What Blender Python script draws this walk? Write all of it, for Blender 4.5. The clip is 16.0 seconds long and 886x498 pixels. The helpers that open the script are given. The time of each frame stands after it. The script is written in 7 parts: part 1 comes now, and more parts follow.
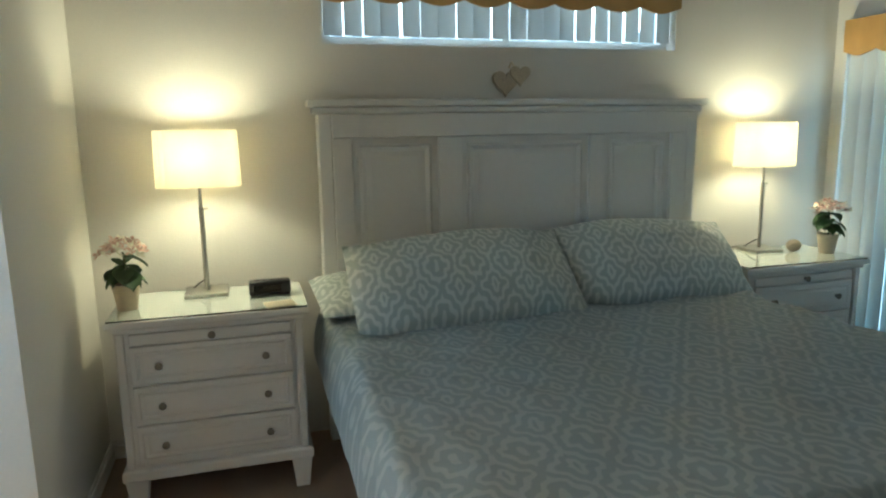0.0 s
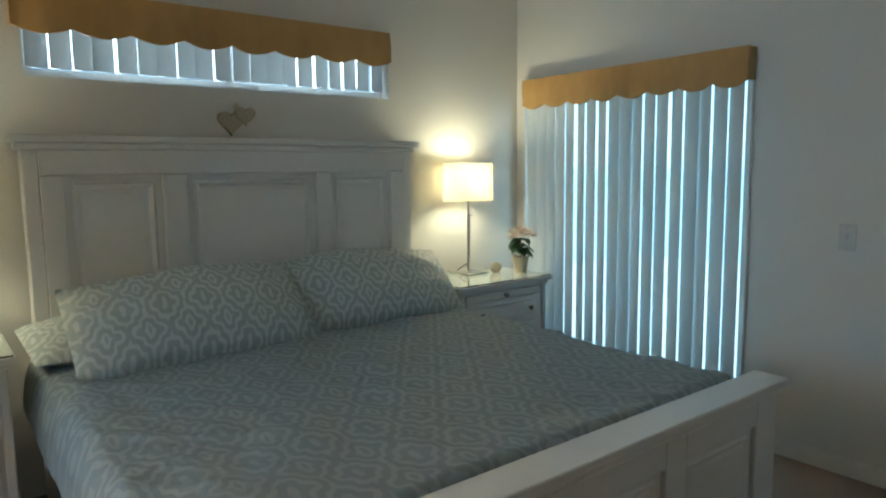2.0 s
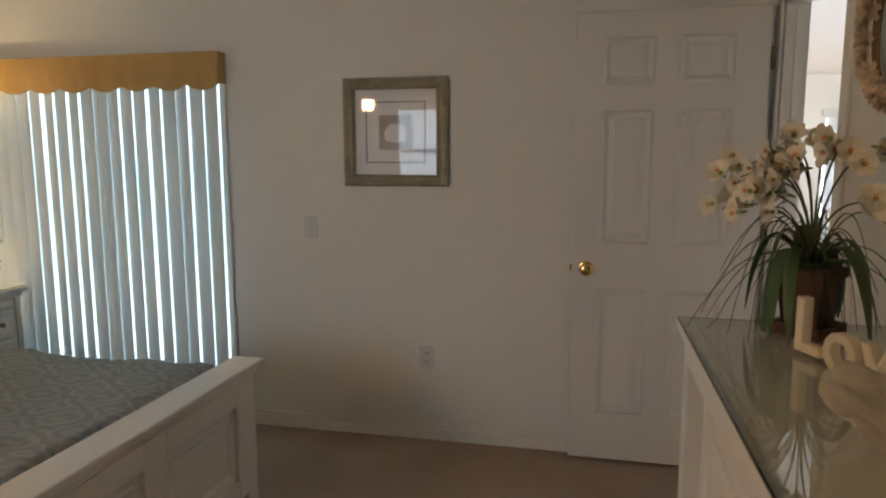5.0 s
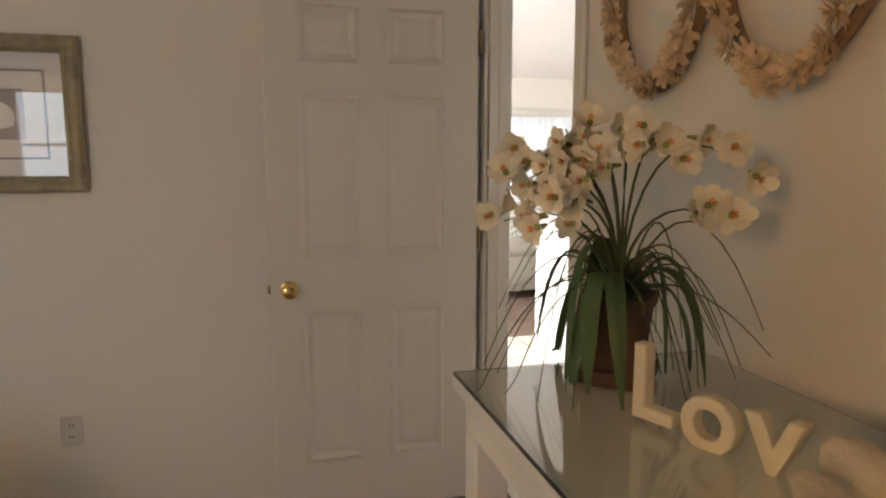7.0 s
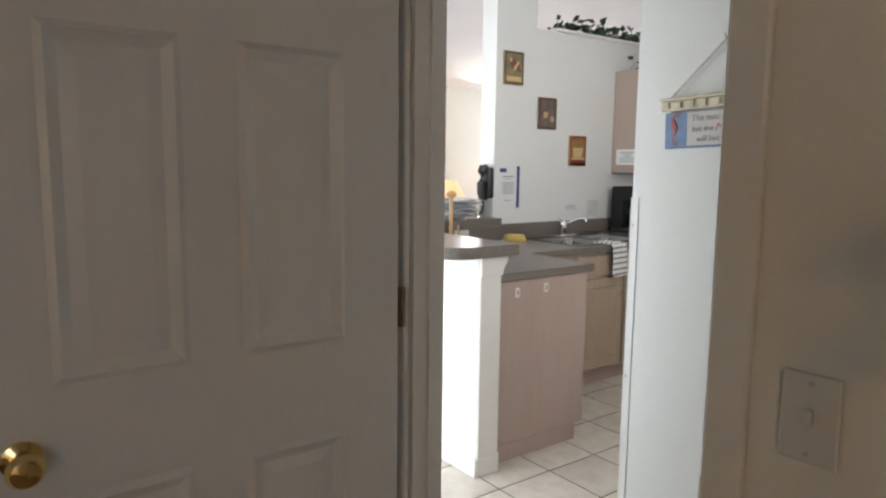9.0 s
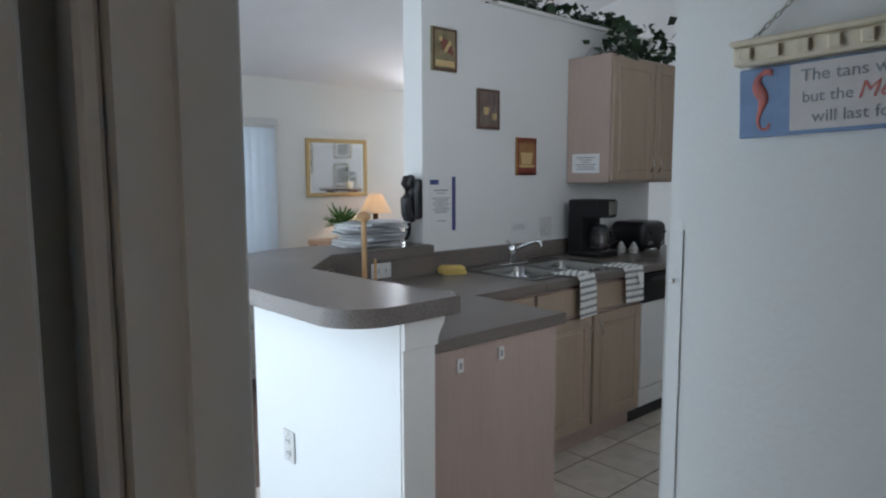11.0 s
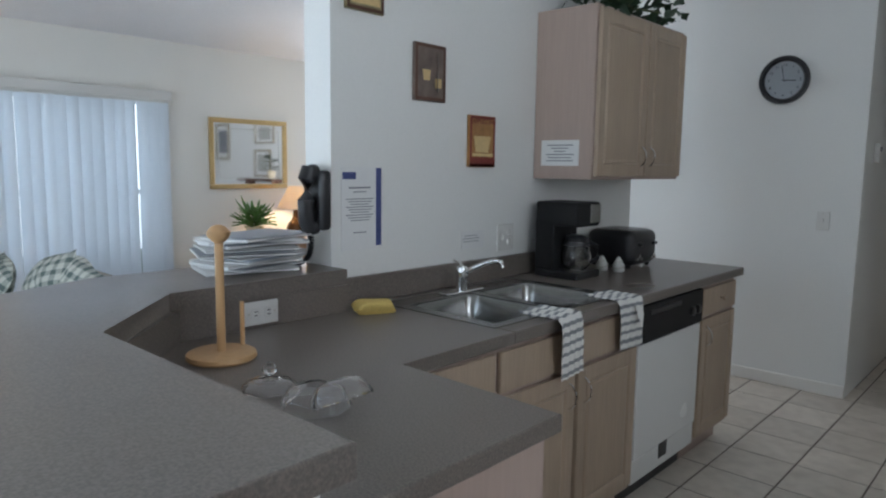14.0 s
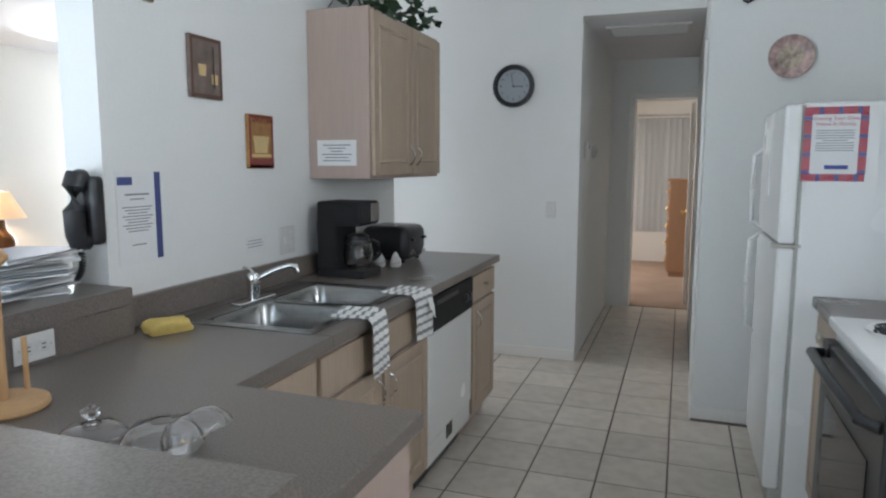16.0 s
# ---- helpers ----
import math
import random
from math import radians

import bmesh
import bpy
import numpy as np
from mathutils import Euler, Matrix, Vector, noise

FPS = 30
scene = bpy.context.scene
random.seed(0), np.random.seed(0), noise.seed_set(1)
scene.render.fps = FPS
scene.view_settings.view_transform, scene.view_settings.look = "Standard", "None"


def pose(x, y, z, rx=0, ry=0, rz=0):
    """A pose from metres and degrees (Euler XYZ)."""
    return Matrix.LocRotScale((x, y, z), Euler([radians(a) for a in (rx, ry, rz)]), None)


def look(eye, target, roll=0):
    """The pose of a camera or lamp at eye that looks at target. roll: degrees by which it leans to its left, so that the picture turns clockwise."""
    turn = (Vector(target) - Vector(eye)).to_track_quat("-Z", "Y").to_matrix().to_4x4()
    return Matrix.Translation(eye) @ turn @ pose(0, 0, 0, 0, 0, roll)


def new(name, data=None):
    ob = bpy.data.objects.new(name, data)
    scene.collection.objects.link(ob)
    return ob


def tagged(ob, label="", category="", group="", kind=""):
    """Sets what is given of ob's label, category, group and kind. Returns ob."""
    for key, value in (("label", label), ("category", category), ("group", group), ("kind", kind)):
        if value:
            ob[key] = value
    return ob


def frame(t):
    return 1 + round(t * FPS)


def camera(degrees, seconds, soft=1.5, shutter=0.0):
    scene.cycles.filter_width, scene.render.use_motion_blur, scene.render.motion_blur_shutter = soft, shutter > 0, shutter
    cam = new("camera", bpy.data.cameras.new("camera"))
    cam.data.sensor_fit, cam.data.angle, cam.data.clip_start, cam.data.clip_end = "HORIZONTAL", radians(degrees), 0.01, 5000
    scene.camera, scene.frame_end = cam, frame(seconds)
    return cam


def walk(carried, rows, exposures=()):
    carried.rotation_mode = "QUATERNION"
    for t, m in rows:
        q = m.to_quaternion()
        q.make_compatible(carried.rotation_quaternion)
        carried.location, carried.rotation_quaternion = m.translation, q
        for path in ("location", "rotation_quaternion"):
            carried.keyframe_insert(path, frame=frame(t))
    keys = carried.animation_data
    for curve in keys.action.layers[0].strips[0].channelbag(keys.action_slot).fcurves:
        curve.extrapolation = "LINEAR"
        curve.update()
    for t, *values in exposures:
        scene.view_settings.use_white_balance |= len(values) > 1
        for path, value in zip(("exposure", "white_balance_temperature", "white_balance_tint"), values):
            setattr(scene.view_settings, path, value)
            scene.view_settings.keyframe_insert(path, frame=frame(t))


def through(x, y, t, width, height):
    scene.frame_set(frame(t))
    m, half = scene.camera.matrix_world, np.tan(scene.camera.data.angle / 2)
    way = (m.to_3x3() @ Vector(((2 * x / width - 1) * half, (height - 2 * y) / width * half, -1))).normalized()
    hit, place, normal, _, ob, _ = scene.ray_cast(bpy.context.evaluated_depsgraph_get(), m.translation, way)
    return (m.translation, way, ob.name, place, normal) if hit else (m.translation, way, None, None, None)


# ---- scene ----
cam = camera(67.0, 16.0, soft=2.2)
PATH = [
    (0, (-3.147, 1.14, 1.407), (-2.602, 3.032, 1.059), -0.9),
    (0.5, (-3.16, 1.054, 1.38), (-2.454, 2.901, 1.081), -1.3),
    (1, (-3.16, 0.992, 1.374), (-2.31, 2.783, 1.112), -1.3),
    (1.5, (-3.154, 0.946, 1.399), (-2.133, 2.647, 1.144), -1.1),
    (2, (-3.173, 0.938, 1.383), (-1.954, 2.507, 1.149), -0.7),
    (2.5, (-3.201, 0.894, 1.397), (-1.791, 2.294, 1.166), -0.6),
    (3, (-3.195, 0.857, 1.402), (-1.628, 2.078, 1.172), -0.2),
    (3.5, (-3.192, 0.814, 1.408), (-1.51, 1.868, 1.164), 0.1),
    (4, (-3.182, 0.793, 1.424), (-1.398, 1.658, 1.158), 0.1),
    (4.5, (-3.172, 0.777, 1.426), (-1.304, 1.437, 1.152), -0.1),
    (5, (-3.157, 0.76, 1.421), (-1.223, 1.189, 1.15), -0.1),
    (5.2, (-3.135, 0.746, 1.415), (-1.182, 1.08, 1.145), -0.1),
    (7.5, (-2.274, 0.933, 1.415), (-0.43, 0.207, 1.143), 0.4),
    (8, (-1.954, 0.985, 1.416), (-0.187, 0.081, 1.164), 0.8),
    (8.5, (-1.64, 0.982, 1.407), (0.04, -0.075, 1.161), 0.9),
    (9, (-1.315, 0.848, 1.405), (0.276, -0.336, 1.155), 0.7),
    (9.5, (-1.051, 0.692, 1.401), (0.454, -0.604, 1.168), 0.1),
    (9.7, (-0.963, 0.624, 1.401), (0.499, -0.727, 1.189), -0.1),
    (11.8, (-0.345, -0.184, 1.408), (1.157, -1.485, 1.178), -0.4),
    (12, (-0.306, -0.263, 1.418), (1.223, -1.53, 1.178), -0.3),
    (12.5, (-0.168, -0.429, 1.411), (1.418, -1.622, 1.163), -0.0),
    (13, (-0.032, -0.54, 1.418), (1.538, -1.753, 1.166), 0.5),
    (13.5, (0.093, -0.619, 1.412), (1.593, -1.918, 1.161), 0.8),
    (14, (0.224, -0.663, 1.408), (1.574, -2.119, 1.164), 0.8),
    (14.5, (0.31, -0.618, 1.418), (1.435, -2.253, 1.171), 1.1),
    (15, (0.383, -0.569, 1.429), (1.291, -2.332, 1.168), 0.8),
    (15.5, (0.436, -0.543, 1.424), (1.162, -2.388, 1.167), 0.3),
    (16, (0.444, -0.533, 1.425), (1.107, -2.403, 1.175), 0.1),
]
walk(cam, [(t, look(eye, target, roll)) for t, eye, target, roll in PATH],
     [(0, -0.05, 5600, -6), (1.5, -0.16, 5450, -5), (2.5, -0.14, 5750, 0), (4.0, -0.24, 6600, 10), (4.6, -0.1, 7100, 12), (5.2, 0.12, 7600, 16), (7.5, 0.38, 8200, 18), (8.5, -0.06, 7400, 14), (9.5, -0.36, 6700, 14), (11.8, -1.28, 5950, 10), (13.5, -1.0, 6050, 10), (15, -0.61, 6150, 10), (16, -0.38, 6200, 10)])

# ---- world, sun and large lights ----
world = bpy.data.worlds.new("sky")
scene.world = world
world.use_nodes = True
wn = world.node_tree.nodes
sky = wn.new("ShaderNodeTexSky")
sky.sky_type, sky.sun_disc = "NISHITA", False
sky.sun_elevation, sky.sun_rotation = radians(57), radians(210)
wn["Background"].inputs[1].default_value = 0.12
world.node_tree.links.new(sky.outputs[0], wn["Background"].inputs[0])
sun_data = bpy.data.lights.new("sun", "SUN")
sun_data.energy, sun_data.angle, sun_data.color = 3.0, radians(0.6), (1.0, 0.95, 0.87)
sun = new("sun", sun_data)
sun.matrix_world = look((-7, -12, 22), (0, 0, 0))


def window_light(name, eye, target, w, h, watts, colour):
    data = bpy.data.lights.new(name, "AREA")
    data.shape, data.size, data.size_y, data.energy, data.color = "RECTANGLE", w, h, watts, colour
    ob = new(name, data)
    ob.matrix_world = look(eye, target)
    return ob


DAY = (0.80, 0.91, 1.0)
window_light("daylight_patio_slider", (0.32, 3.35, 1.0), (-2, 3.2, 0.9), 1.5, 1.7, 15, (0.50, 0.82, 1.0))
window_light("daylight_high_window", (-1.9, 4.42, 2.1), (-1.9, 2.0, 1.2), 1.7, 0.5, 17, DAY)
window_light("daylight_bath_window", (-5.32, 2.75, 1.5), (-2.6, 2.6, 0.6), 0.9, 1.1, 15, (0.55, 0.76, 1.0))
window_light("daylight_living_slider", (2.5, 0.12, 1.15), (2.1, -3, 1.75), 3.7, 1.9, 86, DAY)
# added lamp at an invented opening, brightens the kitchen's west-facing surfaces
window_light("fill_kitchen_west", (-0.86, -1.70, 1.9), (2, -2.9, 2.0), 0.85, 0.9, 19, (0.90, 0.95, 1.0))
window_light("daylight_living_window", (5.85, -2.5, 1.3), (2, -2.6, 1.5), 1.25, 1.2, 30, DAY)
# added fill inside the room, no window here; lifts the clock wall and passage
window_light("fill_clock_wall", (5.5, -4.9, 1.5), (2, -5.2, 1.2), 0.8, 1.6, 55, (0.95, 0.97, 1.0))
# added warm lamp inside the unseen side opening, brightens the far bedroom
window_light("fill_far_bedroom", (2.0, -9.4, 1.4), (0.6, -9.2, 0.8), 1.2, 1.2, 45, (1.0, 0.9, 0.82))

# ---- materials ----


def nodes_of(name):
    m = bpy.data.materials.new(name)
    m.use_nodes = True
    return m, m.node_tree.nodes, m.node_tree.links, m.node_tree.nodes["Principled BSDF"]


def mat(name, colour, rough=0.6, metal=0.0, var=0.10, fine=60.0, coarse=3.0, bump=0.1, dist=0.002, stretch=(1, 1, 1), spec=0.5):
    """Paint, wood, cloth or stone: two scales of colour change and a fine relief, in metres."""
    m, n, l, b = nodes_of(name)
    co = n.new("ShaderNodeTexCoord")
    mp = n.new("ShaderNodeMapping")
    mp.inputs["Scale"].default_value = stretch
    l.new(co.outputs["Object"], mp.inputs[0])
    a, c = n.new("ShaderNodeTexNoise"), n.new("ShaderNodeTexNoise")
    a.inputs["Scale"].default_value, c.inputs["Scale"].default_value = fine, coarse
    a.inputs["Detail"].default_value = 4
    l.new(mp.outputs[0], a.inputs[0]), l.new(mp.outputs[0], c.inputs[0])
    add = n.new("ShaderNodeMath")
    add.operation = "ADD"
    l.new(a.outputs[0], add.inputs[0]), l.new(c.outputs[0], add.inputs[1])
    rm = n.new("ShaderNodeMapRange")
    rm.inputs[1].default_value, rm.inputs[2].default_value = 0.55, 1.45
    rm.inputs[3].default_value, rm.inputs[4].default_value = 1 - var, 1 + var
    l.new(add.outputs[0], rm.inputs[0])
    mul = n.new("ShaderNodeVectorMath")
    mul.operation = "SCALE"
    mul.inputs[0].default_value = colour
    l.new(rm.outputs[0], mul.inputs["Scale"])
    l.new(mul.outputs[0], b.inputs["Base Color"])
    rr = n.new("ShaderNodeMapRange")
    rr.inputs[3].default_value, rr.inputs[4].default_value = max(0.02, rough - 0.06), min(1, rough + 0.06)
    l.new(c.outputs[0], rr.inputs[0]), l.new(rr.outputs[0], b.inputs["Roughness"])
    b.inputs["Metallic"].default_value, b.inputs["Specular IOR Level"].default_value = metal, spec
    if bump:
        bp = n.new("ShaderNodeBump")
        bp.inputs["Strength"].default_value, bp.inputs["Distance"].default_value = bump, dist
        l.new(a.outputs[0], bp.inputs["Height"]), l.new(bp.outputs[0], b.inputs["Normal"])
    return m


def glass_mat(name, colour=(1, 1, 1), rough=0.0, ior=1.45):
    m, n, l, b = nodes_of(name)
    b.inputs["Base Color"].default_value = (*colour, 1)
    b.inputs["Roughness"].default_value, b.inputs["IOR"].default_value = rough, ior
    b.inputs["Transmission Weight"].default_value = 1
    return m


def thin_mat(name, colour, through, tint=None):
    """A slat or shade that lets light through: diffuse and translucent, with a fine weave."""
    m, n, l, b = nodes_of(name)
    d, t, x = n.new("ShaderNodeBsdfDiffuse"), n.new("ShaderNodeBsdfTranslucent"), n.new("ShaderNodeMixShader")
    w, co = n.new("ShaderNodeTexNoise"), n.new("ShaderNodeTexCoord")
    w.inputs["Scale"].default_value = 350
    l.new(co.outputs["Object"], w.inputs[0])
    bp = n.new("ShaderNodeBump")
    bp.inputs["Strength"].default_value, bp.inputs["Distance"].default_value = 0.2, 0.001
    l.new(w.outputs[0], bp.inputs["Height"]), l.new(bp.outputs[0], d.inputs["Normal"])
    d.inputs[0].default_value, t.inputs[0].default_value = (*colour, 1), (*(tint or colour), 1)
    x.inputs[0].default_value = through
    l.new(d.outputs[0], x.inputs[1]), l.new(t.outputs[0], x.inputs[2])
    l.new(x.outputs[0], n["Material Output"].inputs[0])
    return m


def glow_mat(name, colour, power):
    m, n, l, b = nodes_of(name)
    b.inputs["Emission Color"].default_value, b.inputs["Emission Strength"].default_value = (*colour, 1), power
    b.inputs["Base Color"].default_value = (*colour, 1)
    return m


def pattern_mat(name, ground, figure, axes, size):
    """Woven cotton with rings of rounded diamonds."""
    m, n, l, b = nodes_of(name)
    co, sp = n.new("ShaderNodeTexCoord"), n.new("ShaderNodeSeparateXYZ")
    nz = n.new("ShaderNodeTexNoise")
    nz.inputs["Scale"].default_value = 26
    mixv = n.new("ShaderNodeVectorMath")
    mixv.operation = "MULTIPLY_ADD"
    mixv.inputs[1].default_value = (0.020, 0.020, 0.020)
    l.new(co.outputs["Object"], nz.inputs[0]), l.new(nz.outputs["Color"], mixv.inputs[0]), l.new(co.outputs["Object"], mixv.inputs[2])
    l.new(mixv.outputs[0], sp.inputs[0])

    def op(kind, p, q=None):
        k = n.new("ShaderNodeMath")
        k.operation = kind
        for i, v in enumerate((p, q)):
            if v is None:
                continue
            if isinstance(v, (int, float)):
                k.inputs[i].default_value = v
            else:
                l.new(v, k.inputs[i])
        return k.outputs[0]
    u = op("PINGPONG", op("DIVIDE", sp.outputs[axes[0]], size[0] / 2), 1.0)
    v = op("PINGPONG", op("DIVIDE", sp.outputs[axes[1]], size[1] / 2), 1.0)
    rings = op("COSINE", op("MULTIPLY", op("ADD", op("ADD", op("POWER", u, 1.25), op("POWER", v, 1.25)), op("MULTIPLY", op("SINE", op("MULTIPLY", op("SUBTRACT", u, v), 9.0)), 0.07)), 11.0))
    edge = n.new("ShaderNodeMapRange")
    edge.interpolation_type = "SMOOTHSTEP"
    edge.inputs[1].default_value, edge.inputs[2].default_value = -0.15, 0.55
    l.new(rings, edge.inputs[0])
    mx = n.new("ShaderNodeMix")
    mx.data_type = "RGBA"
    mx.inputs["A"].default_value, mx.inputs["B"].default_value = (*ground, 1), (*figure, 1)
    l.new(edge.outputs[0], mx.inputs["Factor"])
    l.new(mx.outputs["Result"], b.inputs["Base Color"])
    gl = n.new("ShaderNodeMapRange")
    gl.inputs[3].default_value, gl.inputs[4].default_value = 0.52, 0.30
    l.new(edge.outputs[0], gl.inputs[0]), l.new(gl.outputs[0], b.inputs["Roughness"])
    fold, weave = n.new("ShaderNodeTexNoise"), n.new("ShaderNodeTexNoise")
    fold.inputs["Distortion"].default_value = 1.2
    fold.inputs["Scale"].default_value, weave.inputs["Scale"].default_value = 6, 400
    l.new(co.outputs["Object"], fold.inputs[0]), l.new(co.outputs["Object"], weave.inputs[0])
    h = op("ADD", op("MULTIPLY", fold.outputs[0], 9.0), weave.outputs[0])
    bp = n.new("ShaderNodeBump")
    bp.inputs["Strength"].default_value, bp.inputs["Distance"].default_value = 0.5, 0.004
    l.new(h, bp.inputs["Height"]), l.new(bp.outputs[0], b.inputs["Normal"])
    b.inputs["Sheen Weight"].default_value = 0.15
    return m


def speckle_mat(name, dark, light, rough=0.35):
    """Laminate with fine specks."""
    m, n, l, b = nodes_of(name)
    co, v, c = n.new("ShaderNodeTexCoord"), n.new("ShaderNodeTexNoise"), n.new("ShaderNodeTexNoise")
    v.inputs["Scale"].default_value, v.inputs["Detail"].default_value = 210, 4
    c.inputs["Scale"].default_value = 2.5
    l.new(co.outputs["Object"], v.inputs[0]), l.new(co.outputs["Object"], c.inputs[0])
    r = n.new("ShaderNodeValToRGB")
    r.color_ramp.elements[0].position, r.color_ramp.elements[1].position = 0.36, 0.66
    r.color_ramp.elements[0].color, r.color_ramp.elements[1].color = (*dark, 1), (*light, 1)
    l.new(v.outputs[0], r.inputs[0]), l.new(r.outputs[0], b.inputs["Base Color"])
    rr = n.new("ShaderNodeMapRange")
    rr.inputs[3].default_value, rr.inputs[4].default_value = rough - 0.02, rough + 0.05
    l.new(c.outputs[0], rr.inputs[0]), l.new(rr.outputs[0], b.inputs["Roughness"])
    return m


M_WALL = mat("wall_paint", (0.78, 0.76, 0.71), 0.7, var=0.03, fine=90, coarse=1.2, bump=0.25, dist=0.003)
M_KWALL = mat("kitchen_wall_paint", (0.77, 0.77, 0.745), 0.65, var=0.03, fine=90, coarse=1.2, bump=0.25, dist=0.003)
M_CEIL = mat("ceiling_texture", (0.76, 0.75, 0.76), 0.9, var=0.04, fine=55, bump=0.5, dist=0.006)
M_TRIM = mat("trim_paint", (0.80, 0.78, 0.74), 0.4, var=0.03, fine=30, bump=0.05)
M_CARPET = mat("carpet_beige", (0.44, 0.33, 0.255), 0.95, var=0.22, fine=260, coarse=2.2, bump=0.9, dist=0.008, spec=0.1)
M_CARPET2 = mat("carpet_taupe", (0.20, 0.142, 0.112), 0.95, var=0.22, fine=260, coarse=2.2, bump=0.9, dist=0.008, spec=0.1)
M_TILE = mat("floor_tile_ceramic", (0.66, 0.62, 0.55), 0.28, var=0.10, fine=25, coarse=4, bump=0.05)
M_GROUT = mat("grout", (0.15, 0.12, 0.10), 0.9, var=0.15, bump=0.4)
M_WHITE = mat("white_lacquer", (0.80, 0.79, 0.76), 0.35, var=0.03, fine=40, bump=0.04)
M_DOORP = mat("door_white_paint", (0.71, 0.68, 0.635), 0.42, var=0.03, fine=120, bump=0.12, stretch=(1, 1, 0.1))
M_OAK = mat("pickled_oak", (0.42, 0.325, 0.238), 0.45, var=0.16, fine=110, coarse=6, bump=0.12, stretch=(1, 1, 0.06))
M_OAKH = mat("pickled_oak_side", (0.43, 0.33, 0.28), 0.5, var=0.08, fine=110, coarse=6, bump=0.08, stretch=(1, 1, 0.06))
M_LAM = speckle_mat("laminate_counter", (0.135, 0.117, 0.102), (0.215, 0.182, 0.158), 0.27)
M_STEEL = mat("brushed_steel", (0.34, 0.34, 0.33), 0.24, 1.0, var=0.06, fine=200, bump=0.05, stretch=(1, 0.05, 1))
M_CHROME = mat("chrome", (0.8, 0.8, 0.8), 0.1, 1.0, var=0.03, bump=0)
M_NICKEL = mat("nickel", (0.55, 0.53, 0.48), 0.3, 1.0, var=0.05, bump=0)
M_HINGE = mat("dull_brass", (0.20, 0.15, 0.09), 0.42, 0.8, var=0.3, bump=0.1)
M_KNOB = mat("aged_nickel", (0.26, 0.24, 0.20), 0.32, 1.0, var=0.1, bump=0)
M_BRASS = mat("polished_brass", (0.78, 0.56, 0.24), 0.16, 1.0, var=0.06, bump=0)
M_BLACK = mat("black_plastic", (0.018, 0.018, 0.02), 0.3, var=0.15, bump=0.05)
M_APPL = mat("white_enamel", (0.80, 0.80, 0.78), 0.25, var=0.02, fine=160, bump=0.12, dist=0.001)
M_PLATE = mat("white_plastic", (0.66, 0.65, 0.62), 0.35, var=0.02, bump=0)
M_SLAT = thin_mat("vinyl_slat", (0.72, 0.74, 0.74), 0.28)
M_SLATL = thin_mat("sheer_vinyl_slat", (0.70, 0.73, 0.76), 0.36)
M_SHADE = thin_mat("pleated_shade", (0.88, 0.86, 0.80), 0.55, (0.98, 0.93, 0.80))
M_SHADE2 = thin_mat("linen_shade", (0.85, 0.78, 0.68), 0.5, (0.95, 0.8, 0.6))
M_GOLDCLOTH = mat("gold_satin", (0.50, 0.30, 0.10), 0.45, var=0.18, fine=14, coarse=3, bump=0.4, dist=0.006, stretch=(1, 1, 0.4))
M_QUILT = pattern_mat("quilt_cotton", (0.52, 0.585, 0.595), (0.69, 0.735, 0.73), (0, 1), (0.17, 0.23))
M_PILLOW = pattern_mat("pillow_cotton", (0.40, 0.455, 0.445), (0.60, 0.64, 0.61), (0, 1), (0.15, 0.20))
M_GLASS = glass_mat("clear_glass")
M_PANE = glass_mat("window_pane", (1, 1, 1), 0.0, 1.1)
M_GLASSTOP = glass_mat("table_glass", (0.93, 0.98, 0.95))
M_MIRROR = mat("mirror_silver", (0.9, 0.9, 0.9), 0.02, 1.0, var=0.0, bump=0)
M_BULB = glow_mat("warm_bulb", (1.0, 0.78, 0.46), 18)
M_PAPER = mat("paper_white", (0.75, 0.75, 0.74), 0.8, var=0.03, bump=0.05)
M_INK = mat("printed_grey", (0.25, 0.26, 0.28), 0.8, var=0.1, bump=0)
M_BLUEINK = mat("printed_navy", (0.06, 0.08, 0.22), 0.7, var=0.1, bump=0)
M_WOOD = mat("pine_wood", (0.56, 0.34, 0.16), 0.45, var=0.15, fine=50, coarse=6, bump=0.1, stretch=(1, 1, 0.15))
M_LEAF = mat("leaf_green", (0.045, 0.10, 0.03), 0.5, var=0.4, fine=18, coarse=6, bump=0.2)
M_IVY = mat("ivy_green", (0.022, 0.05, 0.022), 0.5, var=0.5, fine=18, coarse=6, bump=0.2)
M_STEM = mat("stem_green", (0.06, 0.08, 0.03), 0.6, var=0.3, bump=0.1)
M_PETAL = mat("petal_white", (0.80, 0.76, 0.62), 0.6, var=0.1, fine=30, bump=0.1)
M_PINK = mat("petal_pink", (0.70, 0.46, 0.38), 0.7, var=0.25, fine=30, bump=0.1)
M_ORANGE = mat("petal_throat", (0.75, 0.32, 0.08), 0.6, var=0.2, bump=0)
M_CREAMPOT = mat("cream_pot", (0.62, 0.52, 0.36), 0.6, var=0.12, bump=0.1)
M_BROWNPOT = mat("brown_wooden_pot", (0.10, 0.045, 0.025), 0.5, var=0.3, fine=40, bump=0.2, stretch=(1, 1, 0.2))
M_SHELL = mat("shell_cream", (0.72, 0.63, 0.49), 0.6, var=0.15, fine=40, coarse=9, bump=0.6, dist=0.006)
M_CREAM = mat("cream_ceramic", (0.74, 0.66, 0.50), 0.45, var=0.12, fine=30, bump=0.2)
M_SOFA = mat("sofa_linen", (0.36, 0.325, 0.28), 0.9, var=0.10, fine=220, coarse=4, bump=0.5, dist=0.003, spec=0.2)
M_FRAME = mat("weathered_silver_frame", (0.33, 0.29, 0.20), 0.45, var=0.4, fine=35, coarse=8, bump=0.5, dist=0.003)
